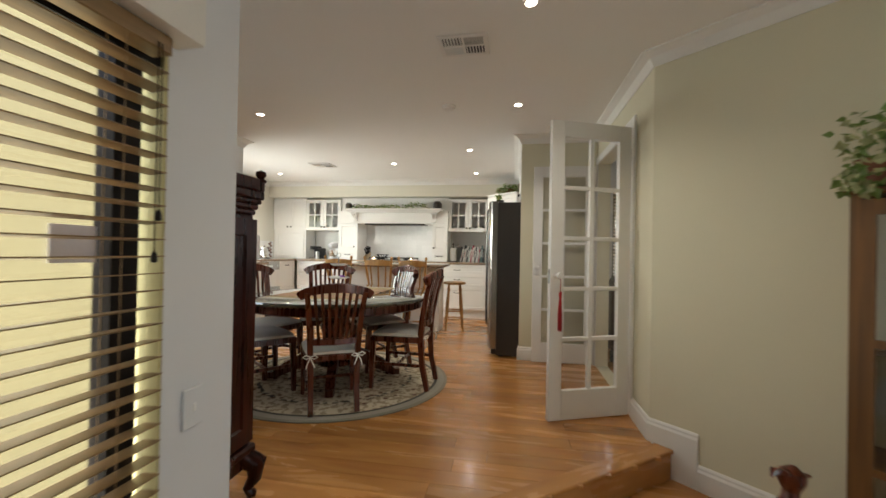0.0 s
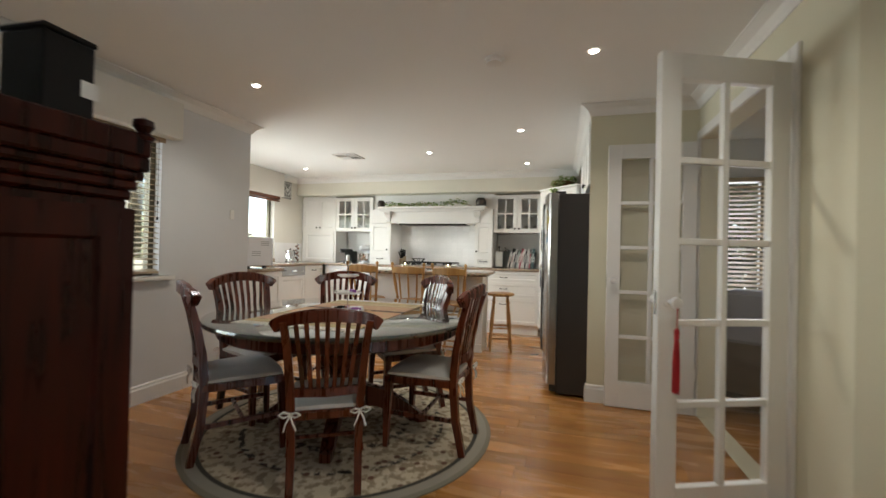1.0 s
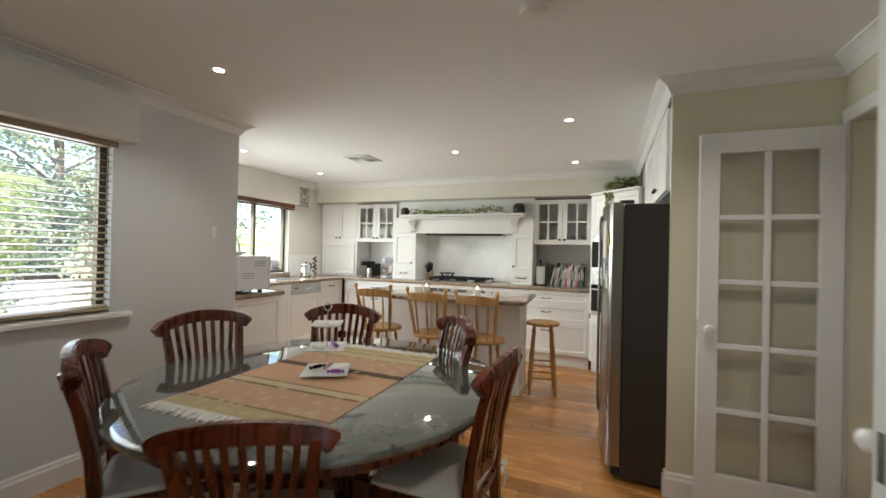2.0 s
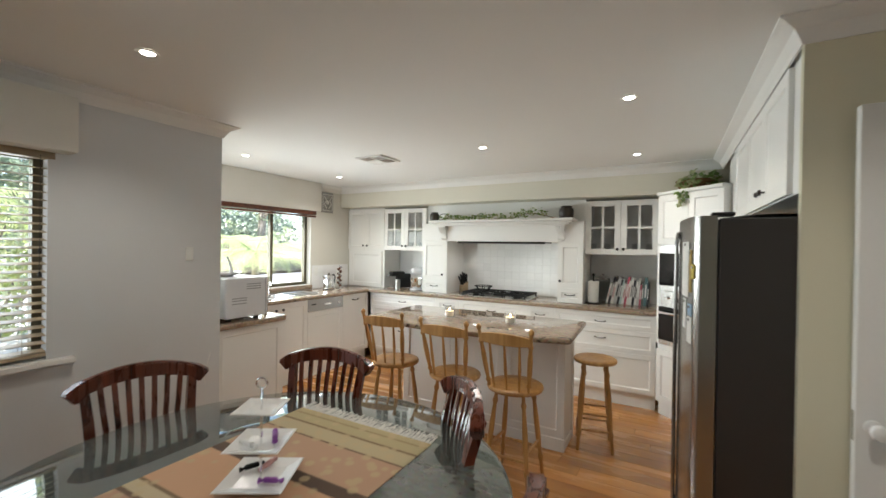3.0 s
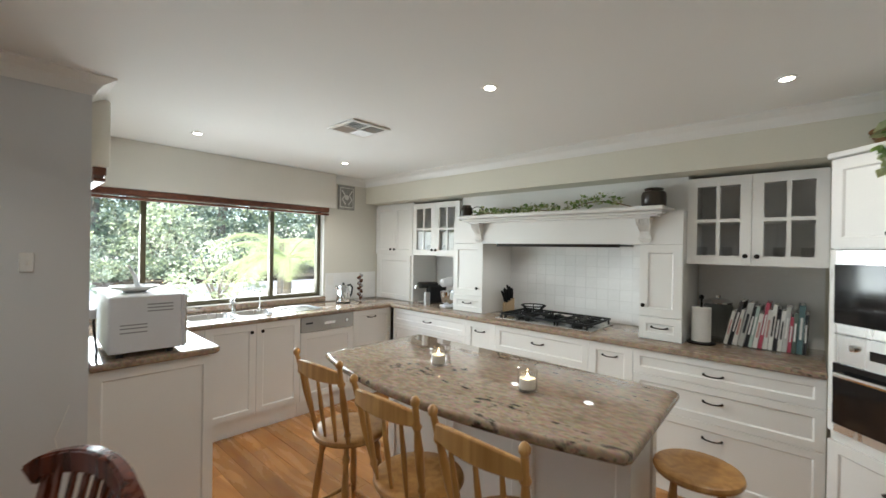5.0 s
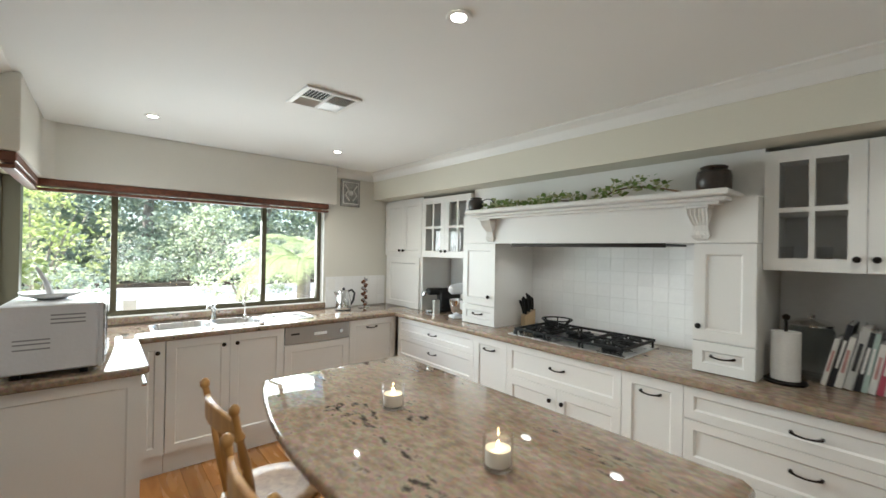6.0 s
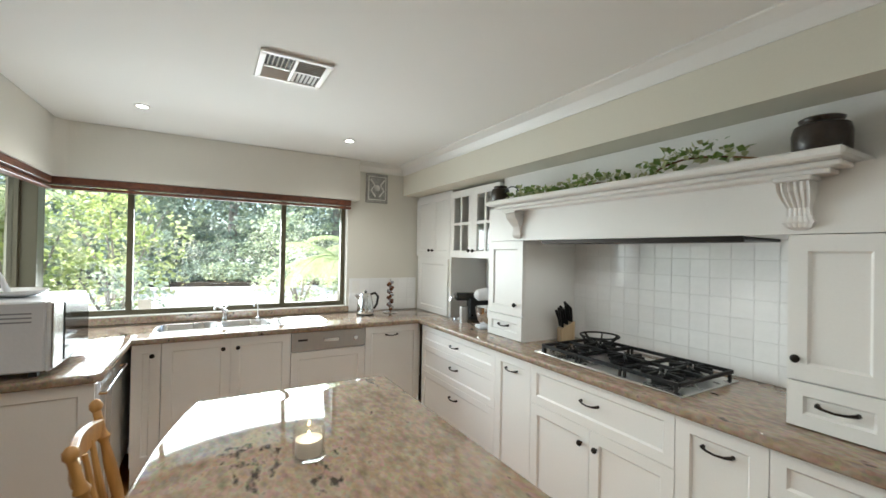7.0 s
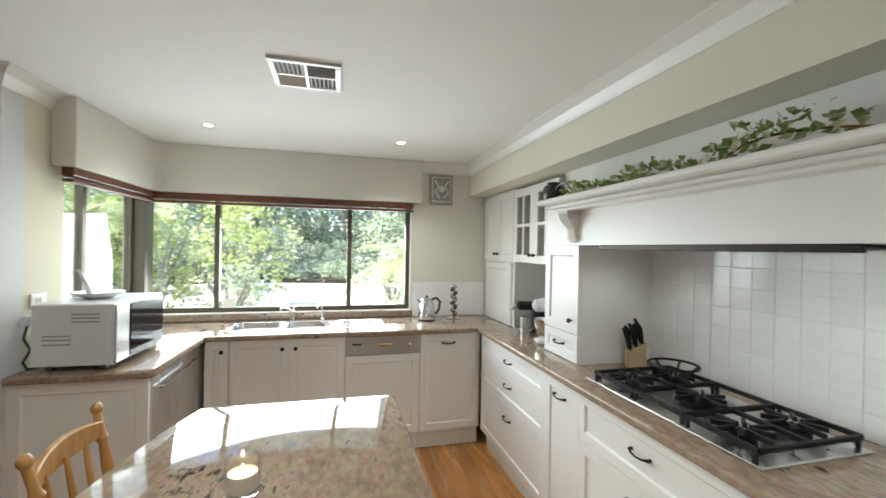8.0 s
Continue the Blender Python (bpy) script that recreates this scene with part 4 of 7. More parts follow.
# ---- ceiling fittings ----
dl = thing("downlight", "small round recessed ceiling downlight, switched on", "downlight", pose(0, 0, TOP), "ceiling downlights")
bm = bmesh.new()
lathe(bm, [(0.040, -0.001), (0.045, -0.004), (0.042, -0.007), (0.028, -0.007), (0.026, -0.001)], 24, caps=False)
part("trim_ring", bm, TRIM, dl, smooth=True)
bm = bmesh.new()
lathe(bm, [(0.0265, -0.002), (0.023, -0.006), (0.010, -0.008), (0.001, -0.0085)], 20)
part("lens", bm, LIT, dl, "glowing lens", True)
SPOTS = [(-3.735, 6.495), (-3.69, 5.205), (0.17, 3.74), (-0.40, 5.22), (-1.57, 5.90), (-0.46, 6.70), (-2.21, 3.70), (0.22, 2.32)]
WATTS = [7.0, 6.0, 4.8, 4.2, 7.5, 3.2, 4.2, 5.2]
for k, (x, y) in enumerate(SPOTS):
    if k:
        copy_thing(dl, pose(x, y, TOP))
    s = lamp("downlight_beam", "SPOT", pose(x, y, TOP - 0.03), WATTS[k], (1.0, 0.92, 0.81), 0.014)
    s.data.spot_size, s.data.spot_blend = radians(138), 0.8
dl.matrix_world = pose(*SPOTS[0], TOP)


def vent(m, w, h, label):
    v = thing("ceiling_vent", label, "air vent", m, "ceiling vents")
    bm = bmesh.new()
    t = 0.028
    box(bm, -w / 2, -h / 2, -0.012, w / 2, -h / 2 + t, -0.0005, bevel=0.003)
    box(bm, -w / 2, h / 2 - t, -0.012, w / 2, h / 2, -0.0005, bevel=0.003)
    box(bm, -w / 2, -h / 2 + t, -0.012, -w / 2 + t, h / 2 - t, -0.0005, bevel=0.003)
    box(bm, w / 2 - t, -h / 2 + t, -0.012, w / 2, h / 2 - t, -0.0005, bevel=0.003)
    part("frame", bm, TRIM, v)
    part("backing", B(-w / 2 + t, -h / 2 + t, -0.004, w / 2 - t, h / 2 - t, -0.001), VENTDARK, v)
    part("divider", B(-0.007, -h / 2 + t, -0.011, 0.007, h / 2 - t, -0.0045), TRIM, v)
    part("divider", B(-w / 2 + t, -0.007, -0.0105, w / 2 - t, 0.007, -0.005), TRIM, v)
    sx = mesh_of("slat", B(-0.0065, 0, -0.0008, 0.0065, h / 2 - t - 0.008, 0.0008), TRIM)
    sy = mesh_of("slat", B(0, -0.0065, -0.0008, w / 2 - t - 0.008, 0.0065, 0.0008), TRIM)
    for k in range(6):
        f = 0.016 + k * (w / 2 - t - 0.02) / 5.5
        part("slat", sx, TRIM, v, m=pose(f, 0.008, -0.008, 0, 50, 0))
        part("slat", sx, TRIM, v, m=pose(-f, -h / 2 + t, -0.008, 0, -50, 0))
        g = 0.016 + k * (h / 2 - t - 0.02) / 5.5
        part("slat", sy, TRIM, v, m=pose(-w / 2 + t, g, -0.008, -50, 0, 0))
        part("slat", sy, TRIM, v, m=pose(0.008, -g, -0.008, 50, 0, 0))
    return v


VENTDARK = material("vent_dark", (0.10, 0.10, 0.10), 0.8, vary=0.1)
vent(pose(-2.672, 5.895, TOP, 0, 0, 90), 0.31, 0.31, "square white four-way ceiling air vent in the kitchen")
vent(pose(-0.165, 2.69, TOP, 0, 0, 180), 0.30, 0.25, "white ceiling air vent over the dining side")
sm = thing("smoke_detector", "round white ceiling smoke detector", "smoke detector", pose(-0.42, 3.71, TOP))
bm = bmesh.new()
lathe(bm, [(0.06, 0), (0.06, -0.012), (0.05, -0.016), (0.048, -0.03), (0.02, -0.036), (0.002, -0.036)], 24)
part("body", bm, TRIM, sm, smooth=True)

# ---- fridge ----
fr = thing("fridge", "double-door brushed steel fridge with grey sides", "fridge", pose(-0.045, 4.74, 0))
FW, FH = 0.91, 1.705


def fridge_front(y):
    """How far the gently bowed doors stand out at y, with rounded outer edges."""
    yc = abs(y / FW - 0.5) * 2
    return -0.105 + 0.05 * yc * yc + 0.012 * max(0, (yc - 0.96) / 0.04) ** 2


part("cabinet", B(0.024, 0, 0.02, 0.66, FW, FH - 0.01, bevel=0.006), FRIDGESIDE, fr, "dark grey enamelled case")
part("foot", B(0.05, 0.05, 0, 0.1, 0.1, 0.02), BLACK, fr)
part("foot", B(0.05, FW - 0.1, 0, 0.1, FW - 0.05, 0.02), BLACK, fr)
part("grille", B(-0.03, 0.01, 0.03, 0.023, FW - 0.01, 0.085, bevel=0.004), BLACK, fr)
for y0, y1, hy in ((0.0, 0.40, 0.365), (0.405, FW, 0.44)):
    bm = bmesh.new()
    n = 24
    fa = []
    for k in range(n + 1):
        u = k / n
        y = y0 + (y1 - y0) * u
        fa.append((fridge_front(y) + 0.05 * max(0, abs(2 * u - 1) - 0.9), y))
    out = fa + [(0.02, y1), (0.02, y0)]
    prism(bm, out, 0.09, FH)
    bmesh.ops.recalc_face_normals(bm, faces=bm.faces)
    dr = part("door", bm, FRIDGESTEEL, fr, "curved brushed steel door", True)
    bm = bmesh.new()
    tube(bm, [(-0.08, hy, 0.28), (-0.112, hy, 0.295), (-0.117, hy, 0.34), (-0.118, hy, 0.9), (-0.117, hy, 1.60), (-0.112, hy, 1.645), (-0.08, hy, 1.66)], 0.009, 10)
    part("handle", bm, FRIDGESTEEL, dr, "long steel bar handle", True)
part("top_hinge", B(0.0, 0.02, FH, 0.08, 0.1, FH + 0.015, bevel=0.003), BLACK, fr)
part("top_hinge", B(0.0, FW - 0.1, FH, 0.08, FW - 0.02, FH + 0.015, bevel=0.003), BLACK, fr)
PAPER = material("white_paper", (0.78, 0.77, 0.74), 0.8, vary=0.06, scale=12, fine=90)
PINKC = material("pink_print", (0.52, 0.28, 0.26), 0.7, vary=0.3, scale=14, fine=60)
YELLOWC = material("yellow_print", (0.62, 0.50, 0.10), 0.7, vary=0.25, scale=14, fine=60)
BLUEC = material("pale_blue_print", (0.32, 0.45, 0.58), 0.7, vary=0.25, scale=14, fine=60)
OCHRE = material("ochre_print", (0.45, 0.30, 0.08), 0.7, vary=0.3, scale=14, fine=60)
NOTES = ((0.085, 1.36, 0.13, 0.24, PAPER, "sheet of white paper pinned on the fridge"), (0.042, 1.385, 0.03, 0.18, OCHRE, "narrow brown picture card on the fridge"),
         (0.012, 1.445, 0.026, 0.06, YELLOWC, "small yellow printed card on the fridge"), (0.03, 1.285, 0.06, 0.05, BLUEC, "pale blue card on the fridge"),
         (0.03, 1.17, 0.07, 0.11, PAPER, "narrow paper list on the fridge"), (0.12, 1.22, 0.06, 0.13, PAPER, "sheet of white paper pinned on the fridge"))
for y0, z0, w_, h_, mt, lab in NOTES:
    xa, xb = fridge_front(y0), fridge_front(y0 + w_)
    nt_ = thing("fridge_note", lab, "paper", pose(-0.045 + xa - 0.004, 4.74 + y0, z0, 0, 0, -math.degrees(math.atan((xb - xa) / w_))))
    part("sheet", B(0, 0, 0, 0.002, w_, h_), mt, nt_)
    part("magnet", B(-0.005, w_ / 2 - 0.006, h_ - 0.018, 0, w_ / 2 + 0.006, h_ - 0.006, bevel=0.002), FRIDGESTEEL, nt_)
tr = thing("tray", "dark oval serving tray lying on the fridge", "tray", pose(0.24, 5.32, FH + 0.001))
bm = bmesh.new()
lathe(bm, [(0.10, 0), (0.15, 0.004), (0.19, 0.022), (0.195, 0.022), (0.155, 0.0), (0.10, -0.0)][:4] + [(0.186, 0.024), (0.15, 0.008), (0.01, 0.006)], 28)
bmesh.ops.scale(bm, vec=(1.0, 1.5, 1), verts=bm.verts)
part("dish", bm, BLACK, tr, smooth=True)


# ---- dining setting ----
TX, TY = -1.40, 3.68
RUGM = bpy.data.materials.new("floral_rug_wool")
RUGM.use_nodes = True
n_, l_ = RUGM.node_tree.nodes, RUGM.node_tree.links.new
tc = n_.new("ShaderNodeTexCoord")
ln = n_.new("ShaderNodeVectorMath")
ln.operation = "LENGTH"
l_(tc.outputs["Object"], ln.inputs[0])
ring = n_.new("ShaderNodeValToRGB")
ring.color_ramp.interpolation = "CONSTANT"
e = ring.color_ramp.elements
e[0].position, e[0].color = 0.0, (0.25, 0.19, 0.12, 1)
e[1].position, e[1].color = 0.36, (0.07, 0.055, 0.04, 1)
for p_, c_ in ((0.42, (0.34, 0.27, 0.18)), (0.62, (0.06, 0.05, 0.04)), (0.655, (0.32, 0.25, 0.165)), (0.86, (0.055, 0.05, 0.04)), (0.885, (0.34, 0.31, 0.25)), (0.945, (0.24, 0.22, 0.17))):
    e.new(p_).color = (*c_, 1)
l_(ln.outputs["Value"], ring.inputs["Fac"])
vo, no = n_.new("ShaderNodeTexVoronoi"), n_.new("ShaderNodeTexNoise")
vo.inputs["Scale"].default_value, no.inputs["Scale"].default_value, no.inputs["Detail"].default_value = 11, 24, 6
l_(tc.outputs["Object"], vo.inputs["Vector"])
l_(tc.outputs["Object"], no.inputs["Vector"])
fl = n_.new("ShaderNodeValToRGB")
fl.color_ramp.elements[0].position, fl.color_ramp.elements[1].position = 0.43, 0.53
l_(no.outputs["Fac"], fl.inputs["Fac"])
flow = n_.new("ShaderNodeMix")
flow.data_type = "RGBA"
flow.inputs["B"].default_value = (0.60, 0.52, 0.38, 1)
l_(fl.outputs["Color"], flow.inputs["Factor"])
l_(ring.outputs["Color"], flow.inputs["A"])
spot = n_.new("ShaderNodeValToRGB")
spot.color_ramp.elements[0].position, spot.color_ramp.elements[0].color = 0.16, (1, 1, 1, 1)
spot.color_ramp.elements[1].position, spot.color_ramp.elements[1].color = 0.24, (0, 0, 0, 1)
l_(vo.outputs["Distance"], spot.inputs["Fac"])
rose = n_.new("ShaderNodeMix")
rose.data_type = "RGBA"
rose.inputs["B"].default_value = (0.15, 0.075, 0.045, 1)
l_(spot.outputs["Color"], rose.inputs["Factor"])
l_(flow.outputs["Result"], rose.inputs["A"])
edge = n_.new("ShaderNodeMath")
edge.operation = "LESS_THAN"
edge.inputs[1].default_value = 0.86
l_(ln.outputs["Value"], edge.inputs[0])
fin = n_.new("ShaderNodeMix")
fin.data_type = "RGBA"
l_(edge.outputs[0], fin.inputs["Factor"])
l_(ring.outputs["Color"], fin.inputs["A"])
l_(rose.outputs["Result"], fin.inputs["B"])
l_(fin.outputs["Result"], n_["Principled BSDF"].inputs["Base Color"])
n_["Principled BSDF"].inputs["Roughness"].default_value = 0.95
bp = n_.new("ShaderNodeBump")
bp.inputs["Strength"].default_value, bp.inputs["Distance"].default_value = 0.6, 0.004
no2 = n_.new("ShaderNodeTexNoise")
no2.inputs["Scale"].default_value = 220
l_(tc.outputs["Object"], no2.inputs["Vector"])
l_(no2.outputs["Fac"], bp.inputs["Height"])
l_(bp.outputs[0], n_["Principled BSDF"].inputs["Normal"])
bm = bmesh.new()
lathe(bm, [(0.97, 0.0), (0.972, 0.006), (0.962, 0.011), (0.5, 0.012), (0.01, 0.012)], 72)
rug = solid("round_rug", bm, RUGM, "round beige floral rug with dark medallion and plain border", "rug", smooth=True, m=pose(-1.37, 3.67, 0.0005))

tb = thing("dining_table", "round pedestal dining table with polished green stone top", "table", pose(TX, TY, 0.012))
bm = bmesh.new()
lathe(bm, [(0.84, 0.715), (0.857, 0.72), (0.862, 0.733), (0.857, 0.745), (0.84, 0.75), (0.4, 0.75), (0.01, 0.75)], 80)
part("tabletop", bm, GREENSTONE, tb, "polished dark green stone top", True)
bm = bmesh.new()
lathe(bm, [(0.765, 0.64), (0.78, 0.65), (0.78, 0.70), (0.805, 0.714), (0.01, 0.714)], 64)
part("apron", bm, MAHOGANY, tb, "dark mahogany ring under the top", True)
bm = bmesh.new()
lathe(bm, [(0.16, 0.12), (0.17, 0.16), (0.11, 0.2), (0.085, 0.28), (0.12, 0.38), (0.14, 0.46), (0.09, 0.54), (0.12, 0.6), (0.22, 0.64)], 28)
part("pedestal", bm, MAHOGANY, tb, smooth=True)
for k in range(4):
    bm = bmesh.new()
    bar(bm, [(0.08, 0, 0.2), (0.25, 0, 0.17), (0.42, 0, 0.09), (0.52, 0, 0.03), (0.57, 0, 0.03)], [0.08, 0.075, 0.07, 0.07, 0.06], [0.14, 0.12, 0.09, 0.058, 0.05])
    part("foot", bm, MAHOGANY, tb, m=pose(0, 0, 0, 0, 0, 20 + 90 * k))

ch = thing("dining_chair", "mahogany dining chair with slatted curved back and cream seat pad", "chair", pose(0, 0, 0), "chairs round the table")
for s in (-1, 1):
    bm = bmesh.new()
    bar(bm, [(s * 0.165, -0.045, 0), (s * 0.165, 0.0, 0.2), (s * 0.17, 0.015, 0.42), (s * 0.18, 0.0, 0.6), (s * 0.195, -0.035, 0.78), (s * 0.212, -0.075, 0.925)], [0.036, 0.04, 0.042, 0.04, 0.038, 0.036], [0.036, 0.04, 0.045, 0.04, 0.036, 0.034], (0, 1, 0))
    part("back_leg", bm, MAHOGANY, ch)
    bm = bmesh.new()
    bar(bm, [(s * 0.2, 0.42, 0), (s * 0.2, 0.415, 0.2), (s * 0.2, 0.405, 0.40)], [0.028, 0.036, 0.042], [0.028, 0.036, 0.042], (0, 1, 0))
    part("front_leg", bm, MAHOGANY, ch)
    part("side_stretcher", B(s * 0.185 - 0.011, 0.02, 0.19, s * 0.185 + 0.011, 0.405, 0.215, bevel=0.003), MAHOGANY, ch)
part("cross_stretcher", B(-0.174, 0.2, 0.192, 0.174, 0.22, 0.213, bevel=0.003), MAHOGANY, ch)
bm = bmesh.new()
prism(bm, [(-0.19, -0.005), (0.19, -0.005), (0.225, 0.43), (-0.225, 0.43)], 0.385, 0.435)
bmesh.ops.bevel(bm, geom=list(bm.edges), offset=0.008, segments=2, affect="EDGES")
part("seat", bm, MAHOGANY, ch)
bm = bmesh.new()
N = 9
grid = {}
for i in range(N + 1):
    for j in range(N + 1):
        u, v = 2 * i / N - 1, 2 * j / N - 1
        ww = 0.2 + 0.025 * (v + 1) / 2
        r = max(abs(u), abs(v)) ** 6
        dome = 0.05 * (1 - 0.45 * (u * u + v * v) / 2 - 0.35 * r)
        grid[i, j] = bm.verts.new((u * ww * (1 - 0.05 * v ** 4), 0.215 + v * 0.205 * (1 - 0.05 * u ** 4), 0.437 + dome))
for i in range(N):
    for j in range(N):
        bm.faces.new((grid[i, j], grid[i + 1, j], grid[i + 1, j + 1], grid[i, j + 1]))
rim = [grid[i, 0] for i in range(N)] + [grid[N, j] for j in range(N)] + [grid[i, N] for i in range(N, 0, -1)] + [grid[0, j] for j in range(N, 0, -1)]
low = [bm.verts.new((v.co.x, v.co.y, 0.436)) for v in rim]
for k in range(len(rim)):
    q = (k + 1) % len(rim)
    bm.faces.new((rim[k], low[k], low[q], rim[q]))
bm.faces.new(low[::-1])
pad = part("seat_pad", bm, CLOTH, ch, "cream cotton seat pad", True)
for s in (-1, 1):
    bm = bmesh.new()
    x = s * 0.17
    for pts in ([(x, -0.015, 0.43), (x + s * 0.03, -0.035, 0.45), (x + s * 0.055, -0.03, 0.435), (x + s * 0.03, -0.03, 0.42), (x, -0.02, 0.425)], [(x, -0.015, 0.43), (x - s * 0.03, -0.04, 0.446), (x - s * 0.05, -0.035, 0.43), (x - s * 0.025, -0.03, 0.418), (x, -0.02, 0.425)],
                [(x, -0.02, 0.425), (x + s * 0.02, -0.035, 0.39), (x + s * 0.03, -0.035, 0.35)], [(x, -0.02, 0.425), (x - s * 0.015, -0.04, 0.39), (x - s * 0.03, -0.038, 0.355)]):
        tube(bm, pts, 0.006, 6, 0.6)
    part("tie", bm, CLOTH, pad, "tied cotton bow", True)
bm = bmesh.new()
pts, wd, th = [], [], []
for k in range(15):
    u = 2 * k / 14 - 1
    pts.append((u * 0.262, -0.098 + 0.055 * u * u, 0.957 - 0.048 * u * u - (0.02 if abs(u) > 0.95 else 0)))
    wd.append(0.038 + (0.014 if abs(u) > 0.85 else 0))
    th.append(0.07 - 0.012 * u * u + (0.012 if abs(u) > 0.9 else 0))
bar(bm, pts, wd, th)
bmesh.ops.bevel(bm, geom=[e for e in bm.edges], offset=0.007, segments=2, affect="EDGES")
part("crest_rail", bm, MAHOGANY, ch, smooth=True)
bm = bmesh.new()
bar(bm, [(-0.175, 0.005, 0.535), (0, -0.018, 0.535), (0.175, 0.005, 0.535)], 0.024, 0.045)
part("back_rail", bm, MAHOGANY, ch)
for k in range(7):
    u = (k - 3) / 3.0
    bm = bmesh.new()
    bar(bm, [(u * 0.115, -0.014 + 0.01 * u * u, 0.55), (u * 0.128, -0.032 + 0.012 * u * u, 0.68), (u * 0.145, -0.058 + 0.018 * u * u, 0.81), (u * 0.158, -0.09 + 0.025 * u * u, 0.935)], 0.022, 0.010, (0, 1, 0))
    part("back_slat", bm, MAHOGANY, ch)
for piece in ch.children:
    if piece.name.split(".")[0] in ("back_leg", "crest_rail", "back_rail", "back_slat"):
        for v in piece.data.vertices:
            if v.co.z > 0.42:
                v.co.x *= 1 - 0.03 * (v.co.z - 0.42) / 0.56
                v.co.z = 0.42 + (v.co.z - 0.42) * 0.985
CHAIRS = [(-1.065, 2.92, -0.515, 0.857), (-0.555, 3.635, -1.0, 0.03), (-1.965, 3.03, 0.61, 0.79), (-2.27, 3.73, 0.95, -0.28), (-1.80, 4.35, 0.3, -0.95), (-0.98, 4.26, -0.75, -0.66)]
for k, (x, y, fx, fy) in enumerate(CHAIRS):
    mm = pose(x, y, 0.012, 0, 0, math.degrees(math.atan2(-fx, fy)))
    if k:
        copy_thing(ch, mm)
ch.matrix_world = pose(*CHAIRS[0][:2], 0.012, 0, 0, math.degrees(math.atan2(-CHAIRS[0][2], CHAIRS[0][3]))) @ Matrix.Diagonal((0.94, 1.0, 0.915, 1.0))


# ---- bar stools ----
def turned(bm, a, b, r, seg=10):
    """A turned spindle between two points, with beads."""
    a, b = Vector(a), Vector(b)
    prof = [(0, 0.75), (0.08, 0.8), (0.12, 1.25), (0.16, 0.8), (0.35, 1.15), (0.55, 1.2), (0.74, 0.8), (0.78, 1.3), (0.83, 0.85), (1, 0.8)]
    tube(bm, [a.lerp(b, f) for f, _ in prof], [r * k for _, k in prof], seg)


def stool(height, backed, label, m):
    st = thing("bar_stool", label, "stool", m, "stools round the island")
    bm = bmesh.new()
    R = 0.19 if backed else 0.165
    lathe(bm, [(R - 0.03, -0.036), (R - 0.006, -0.03), (R, -0.018), (R - 0.004, -0.006), (R - 0.015, 0.0), (R * 0.6, -0.006), (0.01, -0.008)], 36, (0, 0, height))
    part("seat", bm, PINE, st, "round dished pine seat", True)
    top, foot = R * 0.62, R * (1.02 if backed else 0.98)
    corners = [(1, 1), (-1, 1), (-1, -1), (1, -1)]
    zb = height - 0.03

    def at(c, z):
        f = 1 - z / zb
        k = (top + (foot - top) * f)
        return Vector((c[0] * k * 0.78, c[1] * k * 0.78, z))

    for c in corners:
        bm = bmesh.new()
        turned(bm, at(c, zb), at(c, 0), 0.0155)
        part("leg", bm, PINE, st, smooth=True)
    for k in range(4):
        for z in ((0.2 + 0.05 * (k % 2),) if backed else (0.16 + 0.04 * (k % 2), 0.28 + 0.04 * (k % 2))):
            bm = bmesh.new()
            turned(bm, at(corners[k], z), at(corners[(k + 1) % 4], z), 0.0095, 8)
            part("stretcher", bm, PINE, st, smooth=True)
    if backed:
        for s in (-1, 1):
            bm = bmesh.new()
            turned(bm, (s * 0.135, -0.115, height - 0.01), (s * 0.178, -0.205, height + 0.385), 0.0145)
            lathe(bm, [(0.008, 0), (0.017, 0.012), (0.018, 0.026), (0.010, 0.038), (0.002, 0.042)], 12, (s * 0.1785, -0.206, height + 0.375))
            part("back_post", bm, PINE, st, smooth=True)
        for u in (-0.5, 0, 0.5):
            bm = bmesh.new()
            tube(bm, [(u * 0.17, -0.15, height - 0.008), (u * 0.19, -0.175, height + 0.14), (u * 0.205, -0.205, height + 0.32)], [0.007, 0.0115, 0.007], 8)
            part("spindle", bm, PINE, st, smooth=True)
        bm = bmesh.new()
        P = []
        for k in range(11):
            u = 2 * k / 10 - 1
            P.append((u * 0.172, -0.222 + 0.028 * u * u, height + 0.335 - 0.006 * u * u))
        bar(bm, P, 0.02, [0.052 + 0.026 * (1 - (2 * k / 10 - 1) ** 2) for k in range(11)])
        bmesh.ops.bevel(bm, geom=list(bm.edges), offset=0.004, segments=1, affect="EDGES")
        part("crest_rail", bm, PINE, st, "curved pine back rail", True)
    return st


s1 = stool(0.65, True, "golden pine bar stool with spindle back at the island", pose(-2.13, 5.485, 0, 0, 0, 3))
copy_thing(s1, pose(-1.557, 5.43, 0, 0, 0, 1))
copy_thing(s1, pose(-1.092, 5.415, 0, 0, 0, -2))
stool(0.70, False, "backless golden pine stool beside the island", pose(-0.70, 6.20, 0, 0, 0, 12))

